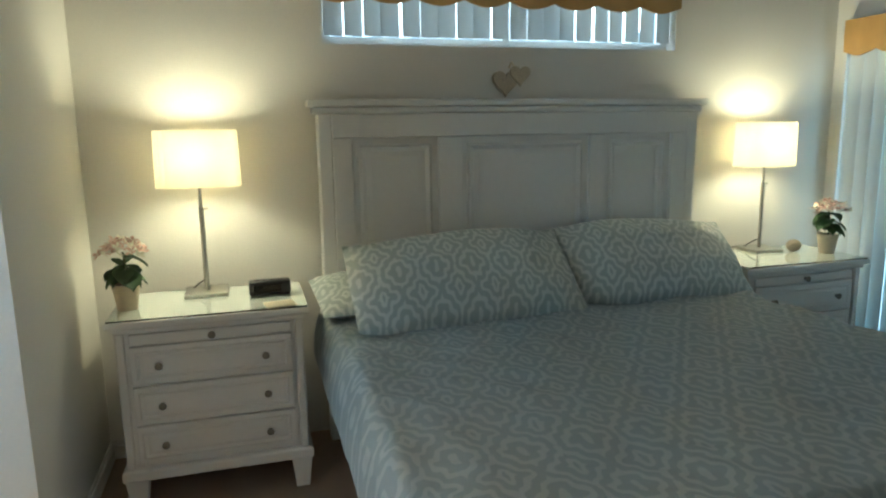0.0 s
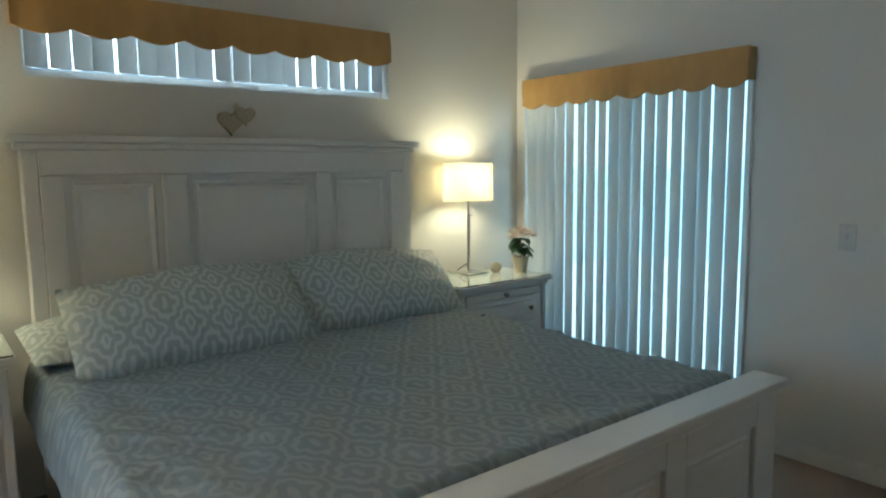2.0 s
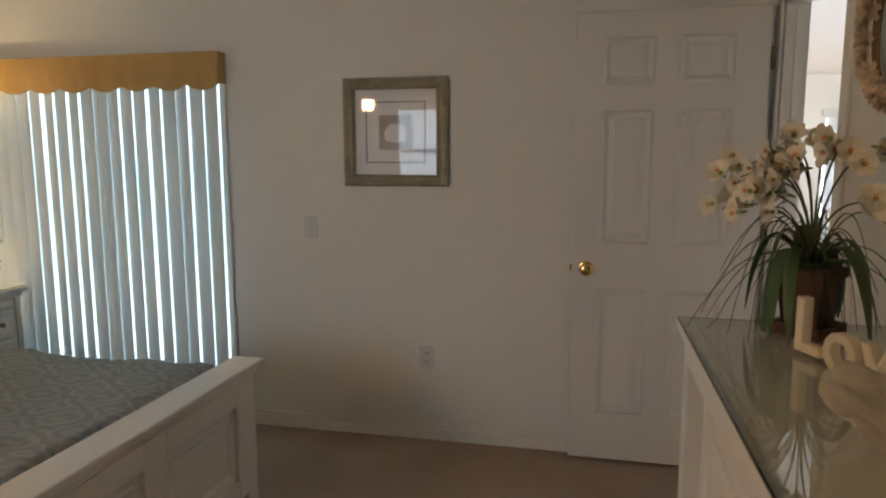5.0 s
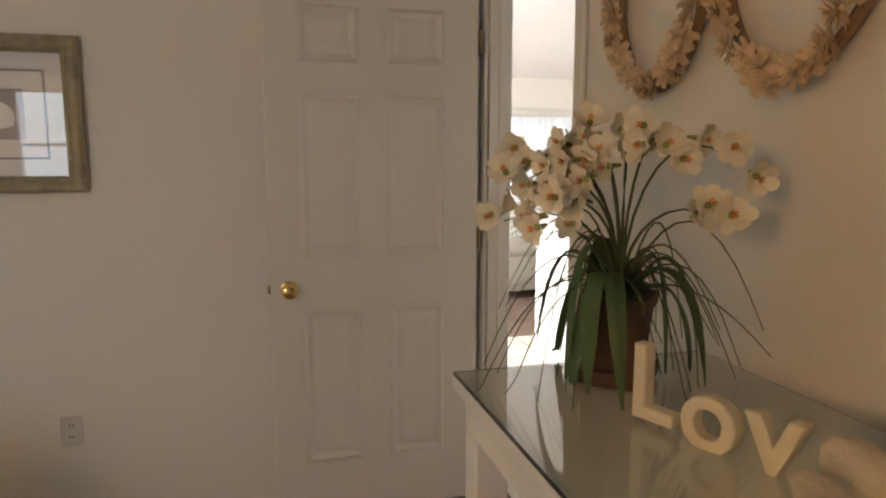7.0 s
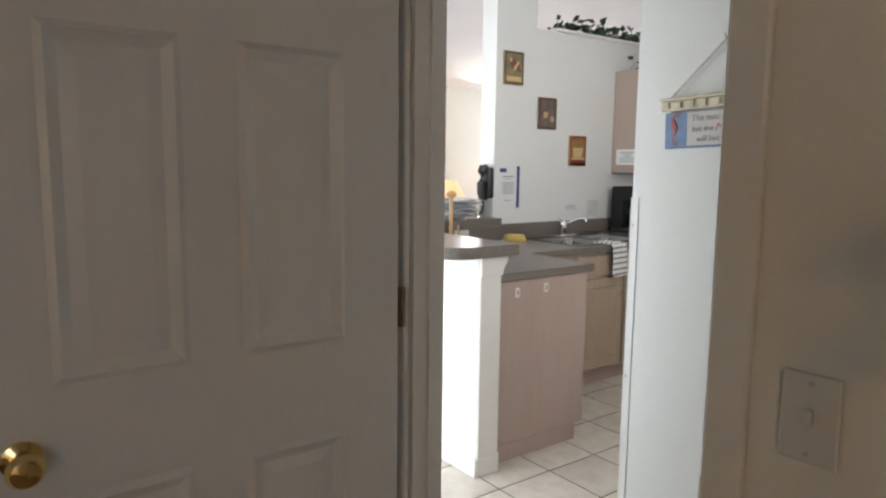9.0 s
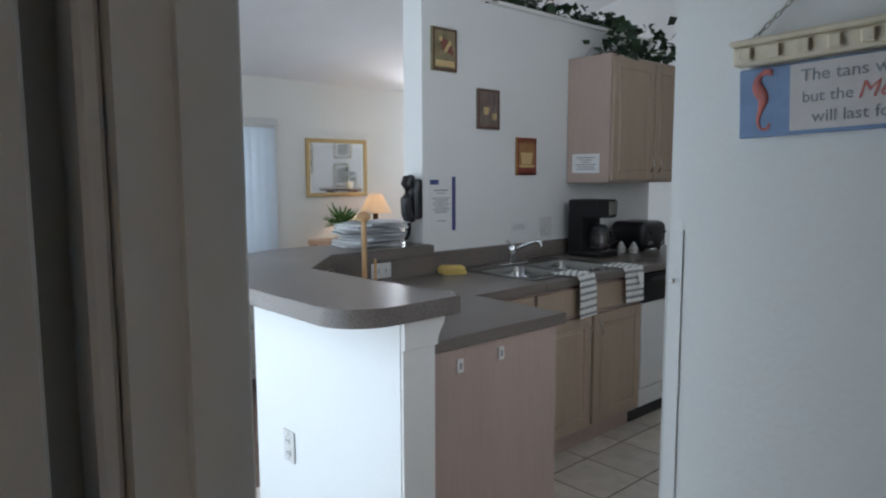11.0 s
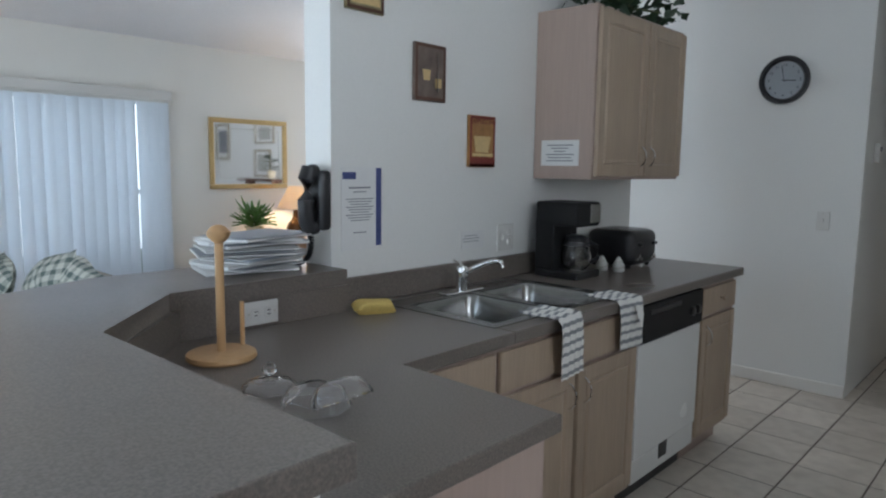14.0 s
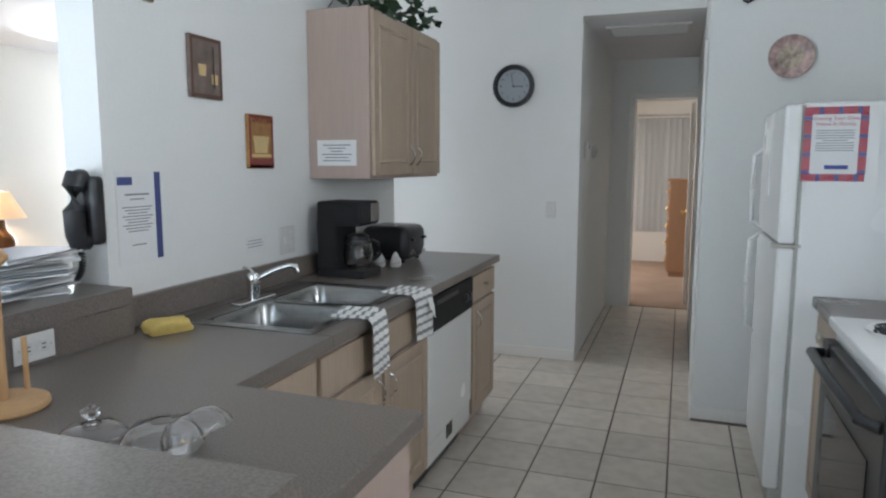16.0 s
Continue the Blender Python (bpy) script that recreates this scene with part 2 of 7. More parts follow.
M_GOLD = mat("gilt_frame", (0.62, 0.45, 0.22), 0.3, 0.8, var=0.2, fine=60, bump=0.2)
M_GREYMAT = mat("mat_board_grey", (0.42, 0.42, 0.38), 0.9, var=0.05, bump=0.05)
M_BRONZE = mat("bronze_glaze", (0.12, 0.06, 0.024), 0.15, 0.6, var=0.25, bump=0.05)
M_ALU = mat("window_aluminium", (0.75, 0.75, 0.74), 0.4, 0.3, var=0.05, bump=0)
M_GRASS = mat("lawn", (0.07, 0.12, 0.035), 0.95, var=0.35, fine=40, coarse=0.6, bump=0.8, dist=0.03)
M_PATIO = mat("patio_concrete", (0.48, 0.46, 0.43), 0.85, var=0.12, fine=60, bump=0.3)
M_TOWEL = mat("towel_white", (0.80, 0.79, 0.75), 0.95, var=0.06, fine=300, bump=0.8, dist=0.003)
M_TOWELS = mat("towel_stripe", (0.27, 0.28, 0.29), 0.95, var=0.15, fine=300, bump=0.8, dist=0.003)
M_SPONGE = mat("yellow_cloth", (0.70, 0.52, 0.16), 0.95, var=0.15, fine=120, bump=0.9, dist=0.004)
M_DRESSERWOOD = mat("honey_oak", (0.42, 0.24, 0.13), 0.45, var=0.15, fine=60, bump=0.1, stretch=(1, 1, 0.1))

# ---- building helpers ----


def quad(bm, *pts):
    return bm.faces.new([bm.verts.new(p) for p in pts])


def box(bm, x0, y0, z0, x1, y1, z1, bevel=0.0, seg=1):
    """A box between two corners, with its edges bevelled."""
    made = bmesh.ops.create_cube(bm, size=1.0, matrix=Matrix.Translation(((x0 + x1) / 2, (y0 + y1) / 2, (z0 + z1) / 2))
                                 @ Matrix.Diagonal((abs(x1 - x0), abs(y1 - y0), abs(z1 - z0), 1)))
    if bevel:
        edges = list({e for v in made["verts"] for e in v.link_edges})
        bmesh.ops.bevel(bm, geom=edges, offset=bevel, segments=seg, affect="EDGES", profile=0.5)
    return bm


def lathe(bm, profile, at=(0, 0, 0), n=20, cap=True):
    """A turned shape from (radius, height) pairs."""
    rings = []
    for r, z in profile:
        rings.append([bm.verts.new((at[0] + r * math.cos(2 * math.pi * k / n), at[1] + r * math.sin(2 * math.pi * k / n), at[2] + z)) for k in range(n)])
    for a, b in zip(rings, rings[1:]):
        for k in range(n):
            bm.faces.new((a[k], a[(k + 1) % n], b[(k + 1) % n], b[k]))
    if cap:
        bm.faces.new(rings[0][::-1]), bm.faces.new(rings[-1])
    return bm


def tube(bm, pts, r, n=8, r_end=None):
    """A round rod through points."""
    pts = [Vector(p) for p in pts]
    rings = []
    for i, p in enumerate(pts):
        d = (pts[min(i + 1, len(pts) - 1)] - pts[max(i - 1, 0)]).normalized()
        side = d.cross(Vector((0, 0, 1)))
        side = Vector((1, 0, 0)) if side.length < 0.05 else side.normalized()
        up = side.cross(d)
        rad = r if r_end is None else r + (r_end - r) * i / max(1, len(pts) - 1)
        rings.append([bm.verts.new(p + rad * (math.cos(2 * math.pi * k / n) * side + math.sin(2 * math.pi * k / n) * up)) for k in range(n)])
    for a, b in zip(rings, rings[1:]):
        for k in range(n):
            bm.faces.new((a[k], a[(k + 1) % n], b[(k + 1) % n], b[k]))
    bm.faces.new(rings[0][::-1]), bm.faces.new(rings[-1])
    return bm


def prism(bm, outline, z0, z1, bevel=0.0, seg=3):
    """An upright prism over a plan outline; bevel rounds its upper and lower rims."""
    low = [bm.verts.new((x, y, z0)) for x, y in outline]
    high = [bm.verts.new((x, y, z1)) for x, y in outline]
    a, b = bm.faces.new(low[::-1]), bm.faces.new(high)
    n = len(outline)
    for k in range(n):
        bm.faces.new((low[k], low[(k + 1) % n], high[(k + 1) % n], high[k]))
    if bevel:
        bmesh.ops.bevel(bm, geom=list(a.edges) + list(b.edges), offset=bevel, segments=seg, affect="EDGES", profile=0.5)
    return bm


def panel(bm, u0, u1, z0, z1, face, depth, axis="y", bead=0.018, sink=0.008):
    """A raised or sunk panel on a flat front: a frame of sloping faces round a field; depth is the way out of the front."""
    s = 1 if depth > 0 else -1

    def p(u, z, d):
        return (u, face + s * d, z) if axis == "y" else (face + s * d, u, z)
    rings = []
    for off, d in ((0, 0.001), (bead * 0.4, abs(sink)), (bead, -abs(sink) * 0.2 + 0.0015), (bead * 1.8, 0.0035)):
        rings.append([bm.verts.new(p(u, z, d)) for u, z in ((u0 + off, z0 + off), (u1 - off, z0 + off), (u1 - off, z1 - off), (u0 + off, z1 - off))])
    for a, b in zip(rings, rings[1:]):
        for k in range(4):
            bm.faces.new((a[k], a[(k + 1) % 4], b[(k + 1) % 4], b[k]))
    bm.faces.new(rings[-1])
    return bm


def finish(ob, mesh_smooth=False, angle=40):
    if mesh_smooth:
        for poly in ob.data.polygons:
            poly.use_smooth = True
        ob.data.set_sharp_from_angle(angle=radians(angle))
    return ob


def mesh_object(name, bm, material, smooth=False):
    bmesh.ops.recalc_face_normals(bm, faces=bm.faces)
    me = bpy.data.meshes.new(name)
    bm.to_mesh(me)
    bm.free()
    for m in material if isinstance(material, (list, tuple)) else [material]:
        me.materials.append(m)
    return finish(new(name, me), smooth)


def part(name, bm, material, parent, label="", smooth=False):
    ob = mesh_object(name, bm, material, smooth)
    ob.parent = parent
    return tagged(ob, label)


def thing(name, at, label, category, group="", turn=0.0):
    ob = new(name)
    ob.empty_display_size = 0.05
    ob.matrix_basis = pose(*at, 0, 0, turn)
    return tagged(ob, label, category, group)


def struct(name, bm, material, label, category):
    return tagged(mesh_object(name, bm, material), label, category, "", "structure")


def B(*args, **kw):
    return box(bmesh.new(), *args, **kw)


def wall_x(bm, x0, x1, ya, yb, z1, holes=(), z0=0.0):
    """A wall along y between x0 and x1, with openings (y_low, y_high, z_low, z_high)."""
    y = ya
    for h0, h1, a, b in sorted(holes):
        if h0 > y:
            box(bm, x0, y, z0, x1, h0, z1)
        if a > z0:
            box(bm, x0, h0, z0, x1, h1, a)
        if b < z1:
            box(bm, x0, h0, b, x1, h1, z1)
        y = h1
    if y < yb:
        box(bm, x0, y, z0, x1, yb, z1)
    return bm


def wall_y(bm, y0, y1, xa, xb, z1, holes=(), z0=0.0):
    """A wall along x between y0 and y1, with openings (x_low, x_high, z_low, z_high)."""
    x = xa
    for h0, h1, a, b in sorted(holes):
        if h0 > x:
            box(bm, x, y0, z0, h0, y1, z1)
        if a > z0:
            box(bm, h0, y0, z0, h1, y1, a)
        if b < z1:
            box(bm, h0, y0, b, h1, y1, z1)
        x = h1
    if x < xb:
        box(bm, x, y0, z0, xb, y1, z1)
    return bm


# ---- setting ----
WX, NY, BC = -3.80, 4.20, 2.75
struct("wall_north", wall_y(bmesh.new(), NY, NY + 0.15, WX - 0.12, 0.0, BC, [(-2.80, -1.02, 1.79, 2.12)]), M_WALL, "cream painted bedroom wall with a high window", "wall")
struct("wall_east", wall_x(bmesh.new(), 0.0, 0.15, 0.0, NY + 0.15, BC, [(2.62, 4.10, 0.0, 1.93)]), M_WALL, "cream painted bedroom wall with a patio door", "wall")
struct("wall_west", wall_x(bmesh.new(), WX - 0.12, WX, -0.115, NY, BC, [(1.9, 3.22, 0.0, 2.06)]), M_WALL, "cream painted bedroom wall with a bathroom opening", "wall")
struct("wall_south", wall_y(bmesh.new(), -0.09, 0.0, WX, 5.61, 3.6, [(-0.822, -0.018, 0.0, 2.06), (0.60, 4.45, 0.0, 2.05)]), M_WALL, "cream painted wall between bedroom and hall", "wall")
struct("ceiling_bedroom", B(WX - 0.12, -0.0, BC, 0.15, NY + 0.15, BC + 0.1), M_CEIL, "white textured bedroom ceiling", "ceiling")
struct("floor_bedroom", B(WX - 0.12, -0.06, -0.1, 0.15, NY + 0.15, 0.0), M_CARPET, "beige carpet of the bedroom", "carpet")
# bathroom behind the opening
struct("wall_bath", wall_x(bmesh.new(), -5.2, -5.08, 1.2, 3.9, 2.75, [(2.3, 3.2, 0.95, 2.05)]), M_WALL, "cream bathroom wall with a window", "wall")
struct("wall_bath_side", wall_y(bmesh.new(), 3.6, 3.72, -5.08, WX - 0.12, 2.75), M_WALL, "cream bathroom side wall", "wall")
struct("wall_bath_end", wall_y(bmesh.new(), 1.2, 1.32, -5.08, WX - 0.12, 2.75), M_WALL, "cream bathroom end wall", "wall")
struct("ceiling_bath", B(-5.2, 1.2, 2.75, WX - 0.12, 3.9, 2.85), M_CEIL, "white bathroom ceiling", "ceiling")
struct("floor_bath", B(-5.2, 1.2, -0.1, WX - 0.12, 3.9, -0.002), M_TILE, "cream tiled bathroom floor", "floor")
# hall, kitchen and living room
SY = -0.975
struct("wall_sign", wall_y(bmesh.new(), SY - 0.13, SY, -1.6, 0.09, 3.6), M_KWALL, "white textured hall wall that ends beside the kitchen", "wall")
struct("wall_hall_end", wall_x(bmesh.new(), -1.72, -1.6, SY - 0.13, -0.115, 3.6), M_KWALL, "white wall that closes the hall", "wall")
# the opening here is invented, out of view, to let the fill lamp in
struct("wall_kitchen_west", wall_x(bmesh.new(), -0.80, -0.68, -4.57, SY - 0.13, 3.6, [(-2.15, -1.25, 1.45, 2.40)]), M_KWALL, "white kitchen wall with an added, unseen opening by the stove", "wall")
struct("wall_fridge", wall_y(bmesh.new(), -4.57, -4.45, -0.68, 0.335, 3.6), M_KWALL, "white wall beside the refrigerator", "wall")
struct("wall_corridor_west", wall_x(bmesh.new(), 0.215, 0.335, -7.45, -4.57, 3.6), M_KWALL, "white corridor wall", "wall")
struct("wall_clock", wall_y(bmesh.new(), -5.465, -5.345, 0.335, 5.73, 3.6, [(0.335, 1.13, 0.0, 2.44)]), M_KWALL, "white wall with a clock beside the corridor", "wall")
struct("wall_corridor_east", wall_x(bmesh.new(), 1.13, 1.25, -7.45, -5.465, 2.6), M_KWALL, "white corridor wall with a thermostat", "wall")
struct("wall_corridor_end", wall_y(bmesh.new(), -7.57, -7.45, 0.215, 1.25, 2.6, [(0.335, 0.90, 0.0, 2.06)]), M_KWALL, "white corridor end wall with a doorway", "wall")
struct("ceiling_corridor", B(0.215, -7.45, 2.44, 1.13, -5.465, 2.54), M_CEIL, "white low corridor ceiling", "ceiling")
struct("wall_far_room", wall_y(bmesh.new(), -11.0, -10.88, -1.2, 3.2, 2.6), M_WALL, "cream wall of the far bedroom", "wall")
struct("wall_far_room_east", wall_x(bmesh.new(), 2.1, 2.22, -10.88, -7.57, 2.6, [(-9.9, -8.6, 0.7, 2.0)]), M_WALL, "cream side wall of the far bedroom", "wall")
struct("wall_far_room_west", wall_x(bmesh.new(), -1.2, -1.08, -10.88, -7.57, 2.6), M_WALL, "cream side wall of the far bedroom", "wall")
struct("wall_far_room_north", wall_y(bmesh.new(), -7.69, -7.57, -1.2, 2.22, 2.6, [(0.335, 0.90, 0.0, 2.06)]), M_WALL, "cream wall round the far bedroom's doorway", "wall")
struct("ceiling_far_room", B(-1.2, -11.0, 2.6, 2.22, -7.57, 2.7), M_CEIL, "white ceiling of the far bedroom", "ceiling")
struct("floor_far_room", B(-1.2, -11.0, -0.1, 2.22, -7.5, 0.004), M_CARPET, "brown carpet of the far bedroom", "carpet")
bm = wall_x(bmesh.new(), 2.075, 2.22, -4.25, -2.44, 2.33)
box(bm, 2.075, -2.44, 0, 2.22, -2.09, 3.6)
struct("wall_posters", bm, M_KWALL, "pale kitchen wall with an open plant ledge", "wall")
struct("wall_living_east", wall_x(bmesh.new(), 5.61, 5.75, -5.465, -0.115, 2.9, [(-3.13, -1.88, 0.45, 1.90)]), M_WALL, "white living room wall with a window", "wall")
bm = bmesh.new()
prof = [(-1.75, 3.44), (1.4, 3.44), (5.75, 2.34)]
for (xa, za), (xb, zb) in zip(prof, prof[1:]):
    v = [bm.verts.new(p) for p in ((xa, -5.465, za), (xb, -5.465, zb), (xb, 0, zb), (xa, 0, za), (xa, -5.465, za + 0.1), (xb, -5.465, zb + 0.1), (xb, 0, zb + 0.1), (xa, 0, za + 0.1))]
    for k in ((0, 1, 2, 3), (4, 7, 6, 5), (0, 4, 5, 1), (2, 6, 7, 3), (0, 3, 7, 4), (1, 5, 6, 2)):
        bm.faces.new([v[i] for i in k])
struct("ceiling_living", bm, M_CEIL, "white sloping textured ceiling over kitchen and living room", "ceiling")
struct("ground", B(-400, -400, -0.5, 400, 400, -0.16), M_GRASS, "green lawn outside reaching the horizon", "ground")
struct("patio_slab", B(0.15, 0.0, -0.155, 6.0, 7.5, -0.02), M_PATIO, "grey concrete patio slab", "patio")
struct("floor_living", B(2.2, -5.465, -0.1, 5.75, -0.06, 0.0), M_CARPET2, "taupe carpet of the living room", "carpet")

# ---- bedroom: trim, door, windows ----


def baseboard(name, x0, y0, x1, y1, out, height=0.085):
    """A moulded board along a wall; out is the way into the room."""
    bm = bmesh.new()
    d = 0.014
    for lo, hi, k in ((0.0, height * 0.75, 1.0), (height * 0.75, height, 0.55)):
        dx, dy = out[0] * d * k, out[1] * d * k
        box(bm, min(x0, x1 + dx, x0 + dx), min(y0, y1 + dy, y0 + dy), lo + 0.001, max(x1, x0 + dx, x1 + dx), max(y1, y0 + dy, y1 + dy), hi, 0.003)
    return struct(name, bm, M_TRIM, "white painted wooden baseboard along the wall", "baseboard")


baseboard("baseboard", 0.0, 0.83, 0.0, 2.60, (-1, 0))
baseboard("baseboard", -2.79, NY, -1.0, NY, (0, -1))
baseboard("baseboard", WX, NY, -2.95, NY, (0, -1))
baseboard("baseboard", WX, 3.30, WX, NY - 0.02, (1, 0))
baseboard("baseboard", WX, 0.0, -0.90, 0.0, (0, 1))


def casing(name, x0, x1, top, y, out, w=0.057, t=0.016):
    """A door casing of two legs and a head on one side of a wall along x."""
    bm = bmesh.new()
    ya, yb = sorted((y, y + out * t))
    for a, b in ((x0 - w, x0), (x1, x1 + w)):
        if b > -0.001 and a < 0.0 and out > 0:
            b = min(b, -0.002)
        box(bm, a, ya, 0.001, b, yb, top + w, 0.004)
    box(bm, x0, ya, top, x1, yb, top + w, 0.004)
    return struct(name, bm, M_TRIM, "white painted casing round the doorway", "trim")


casing("trim", -0.812, -0.050, 2.05, 0.0, 1)
casing("trim", -0.812, -0.044, 2.05, -0.09, -1, 0.057, 0.010)
bm = B(-0.822, -0.088, 0.001, -0.802, -0.002, 2.05)
box(bm, -0.062, -0.088, 0.001, -0.018, -0.002, 2.05)
box(bm, -0.802, -0.088, 2.04, -0.062, -0.002, 2.058)
box(bm, -0.802, -0.075, 0.001, -0.792, -0.04, 2.04), box(bm, -0.072, -0.075, 0.001, -0.062, -0.04, 2.04)
struct("door_jamb", bm, M_TRIM, "white painted door jamb with a stop", "trim")
bm = B(-0.804, -0.036, 0.86, -0.799, -0.004, 0.96, 0.001)
struct("strike_plate", bm, M_BRASS, "brass strike plate let into the door jamb", "trim")


def six_panel_door():
    d = thing("panel_door", (-0.044, 0.05, 0.015), "white six-panel interior door standing wide open with a brass knob", "door")
    bm = B(-0.035, 0.0, 0.0, 0.0, 0.79, 2.03, 0.003)
    leaf = part("leaf", bm, M_DOORP, d)
    for y0, y1 in ((0.135, 0.355), (0.455, 0.675)):
        for z0, z1 in ((0.225, 0.825), (1.02, 1.61), (1.72, 1.92)):
            part("door_panel", panel(bmesh.new(), y0, y1, z0, z1, -0.0355, -1, "x", 0.032, 0.011), M_DOORP, leaf)
    bm = lathe(bmesh.new(), [(0.032, 0), (0.032, 0.006), (0.014, 0.012), (0.013, 0.03), (0.026, 0.038), (0.029, 0.052), (0.022, 0.064), (0.008, 0.068)], n=24)
    knob = part("door_knob", bm, M_BRASS, d, "polished brass door knob", True)
    knob.matrix_basis = Matrix.Translation((-0.035, 0.725, 0.905)) @ Matrix.Rotation(radians(-90), 4, "Y")
    part("latch_bolt", B(-0.027, 0.789, 0.89, -0.010, 0.80, 0.92, 0.002), M_BRASS, d, "brass latch bolt")
    for z in (0.238, 1.028, 1.768):
        bm = tube(bmesh.new(), [(-0.040, -0.008, z), (-0.040, -0.008, z + 0.09)], 0.006)
        box(bm, -0.036, -0.003, z, -0.004, 0.0005, z + 0.09)
        part("hinge", bm, M_HINGE, d, "brass butt hinge")
    return d


six_panel_door()


def vertical_blind(name, at, turn, width, drop, step, open_deg, label, seed, jitter=6, material=None):
    """Slats hung from a head rail; local x runs along the window, z is up from the slats' lower ends."""
    rnd = random.Random(seed)
    b = thing(name, at, label, "blind", "", turn)
    part("head_rail", B(0, -0.02, drop, width, 0.02, drop + 0.035, 0.004), M_PLATE, b)
    bm = bmesh.new()
    n = 5
    cols = [[bm.verts.new((0.089 * (k / n - 0.5), 0.006 * math.cos(math.pi * (k / n - 0.5)) + o, z)) for z in (0, drop)] for o in (0, 0.0012) for k in range(n + 1)]
    for o in (0, n + 1):
        for k in range(n):
            bm.faces.new((cols[o + k][0], cols[o + k + 1][0], cols[o + k + 1][1], cols[o + k][1]))
    first = part("slat", bm, material or M_SLAT, b, "", True)
    count = int(width / step)
    for k in range(count):
        s = first if k == 0 else first.copy()
        if k:
            scene.collection.objects.link(s)
        s.matrix_basis = pose(step * (k + 0.5) + rnd.uniform(-0.006, 0.006), 0, 0, 0, 0, open_deg + rnd.uniform(-jitter, jitter))
    return b


def valance(name, at, turn, width, drop, scallops, label):
    """A stiff gathered cloth valance with a scalloped lower edge and returns to the wall."""
    v = thing(name, at, label, "valance", "", turn)
    bm = bmesh.new()
    n = scallops * 10
    rows = []
    for k in range(n + 1):
        u = k / n
        low = -0.028 * abs(math.sin(math.pi * scallops * u)) - 0.004
        fold = 0.006 * math.sin(u * 61) + 0.004 * math.sin(u * 23 + 1)
        rows.append([bm.verts.new((u * width, -0.075 + fold * (1 - j / 4) - 0.003 * (j == 2), low + (drop - low) * j / 4)) for j in range(5)])
        rows[-1] += [bm.verts.new((u * width, -0.062 + fold * (1 - j / 4), low + (drop - low) * j / 4)) for j in range(4, -1, -1)]
    for a, b in zip(rows, rows[1:]):
        for j in range(10):
            bm.faces.new((a[j], b[j], b[(j + 1) % 10], a[(j + 1) % 10]))
    bm.faces.new(rows[0]), bm.faces.new(rows[-1][::-1])
    part("skirt", bm, M_GOLDCLOTH, v, "", True)
    for x in (0.0, width - 0.012):
        part("return_piece", B(x, -0.062, 0, x + 0.012, -0.001, drop - 0.002, 0.002), M_GOLDCLOTH, v)
    part("mounting_board", B(0.013, -0.06, drop - 0.02, width - 0.013, -0.001, drop - 0.003), M_GOLDCLOTH, v)
    return v


vertical_blind("vertical_blind", (-0.05, 2.61, 0.03), 90, 1.49, 1.86, 0.080, -14, "pale vertical vinyl blind, slats tilted nearly shut, over the patio door", 3, 8)
vertical_blind("vertical_blind", (-2.79, 4.235, 1.83), 0, 1.76, 0.27, 0.088, 7, "pale vertical vinyl blind in the high bedroom window", 5)
valance("valance", (0.0, 2.545, 1.79), 90, 1.495, 0.155, 8, "gold satin scalloped valance over the patio door")
bpy.data.objects["valance"].matrix_basis = pose(-0.001, 4.078, 1.79, 0, 0, -90)
valance("valance", (-2.84, NY, 1.985), 0, 1.79, 0.155, 8, "gold satin scalloped valance over the high window")


def window_unit(name, at, turn, w, h, cols, rows, label):
    """An aluminium window: frame, bars and glass; local x along the wall."""
    o = tagged(thing(name, at, label, "window", "", turn), kind="structure")
    bm = bmesh.new()
    t = 0.04
    box(bm, 0, -0.025, 0, t, 0.025, h), box(bm, w - t, -0.025, 0, w, 0.025, h)
    box(bm, t, -0.025, 0, w - t, 0.025, t), box(bm, t, -0.025, h - t, w - t, 0.025, h)
    part("window_frame", bm, M_ALU, o)
    for k in range(1, cols):
        part("mullion", B(w * k / cols - 0.02, -0.02, t, w * k / cols + 0.02, 0.02, h - t), M_ALU, o)
    for k in range(1, rows):
        part("rail", B(t, -0.018, h * k / rows - 0.018, w - t, 0.018, h * k / rows + 0.018), M_ALU, o)
    pane = part("pane", B(t, -0.003, t, w - t, 0.003, h - t), M_PANE, o)
    pane.visible_shadow = False
    return o


window_unit("window_1", (0.11, 2.62, 0.0), 90, 1.48, 1.93, 2, 1, "aluminium sliding patio door behind the blind")
window_unit("window_2", (-2.80, 4.30, 1.79), 0, 1.78, 0.33, 2, 1, "wide high aluminium window above the bed")
window_unit("window_3", (-5.14, 3.2, 0.95), -90, 0.90, 1.10, 1, 2, "aluminium bathroom window")
# patio door trim
bm = B(-0.02, 2.585, 0.001, -0.002, 2.617, 1.95, 0.004)
box(bm, -0.02, 4.102, 0.001, -0.002, 4.13, 1.95, 0.004)
struct("trim_patio_door", bm, M_TRIM, "white trim beside the patio door", "trim")


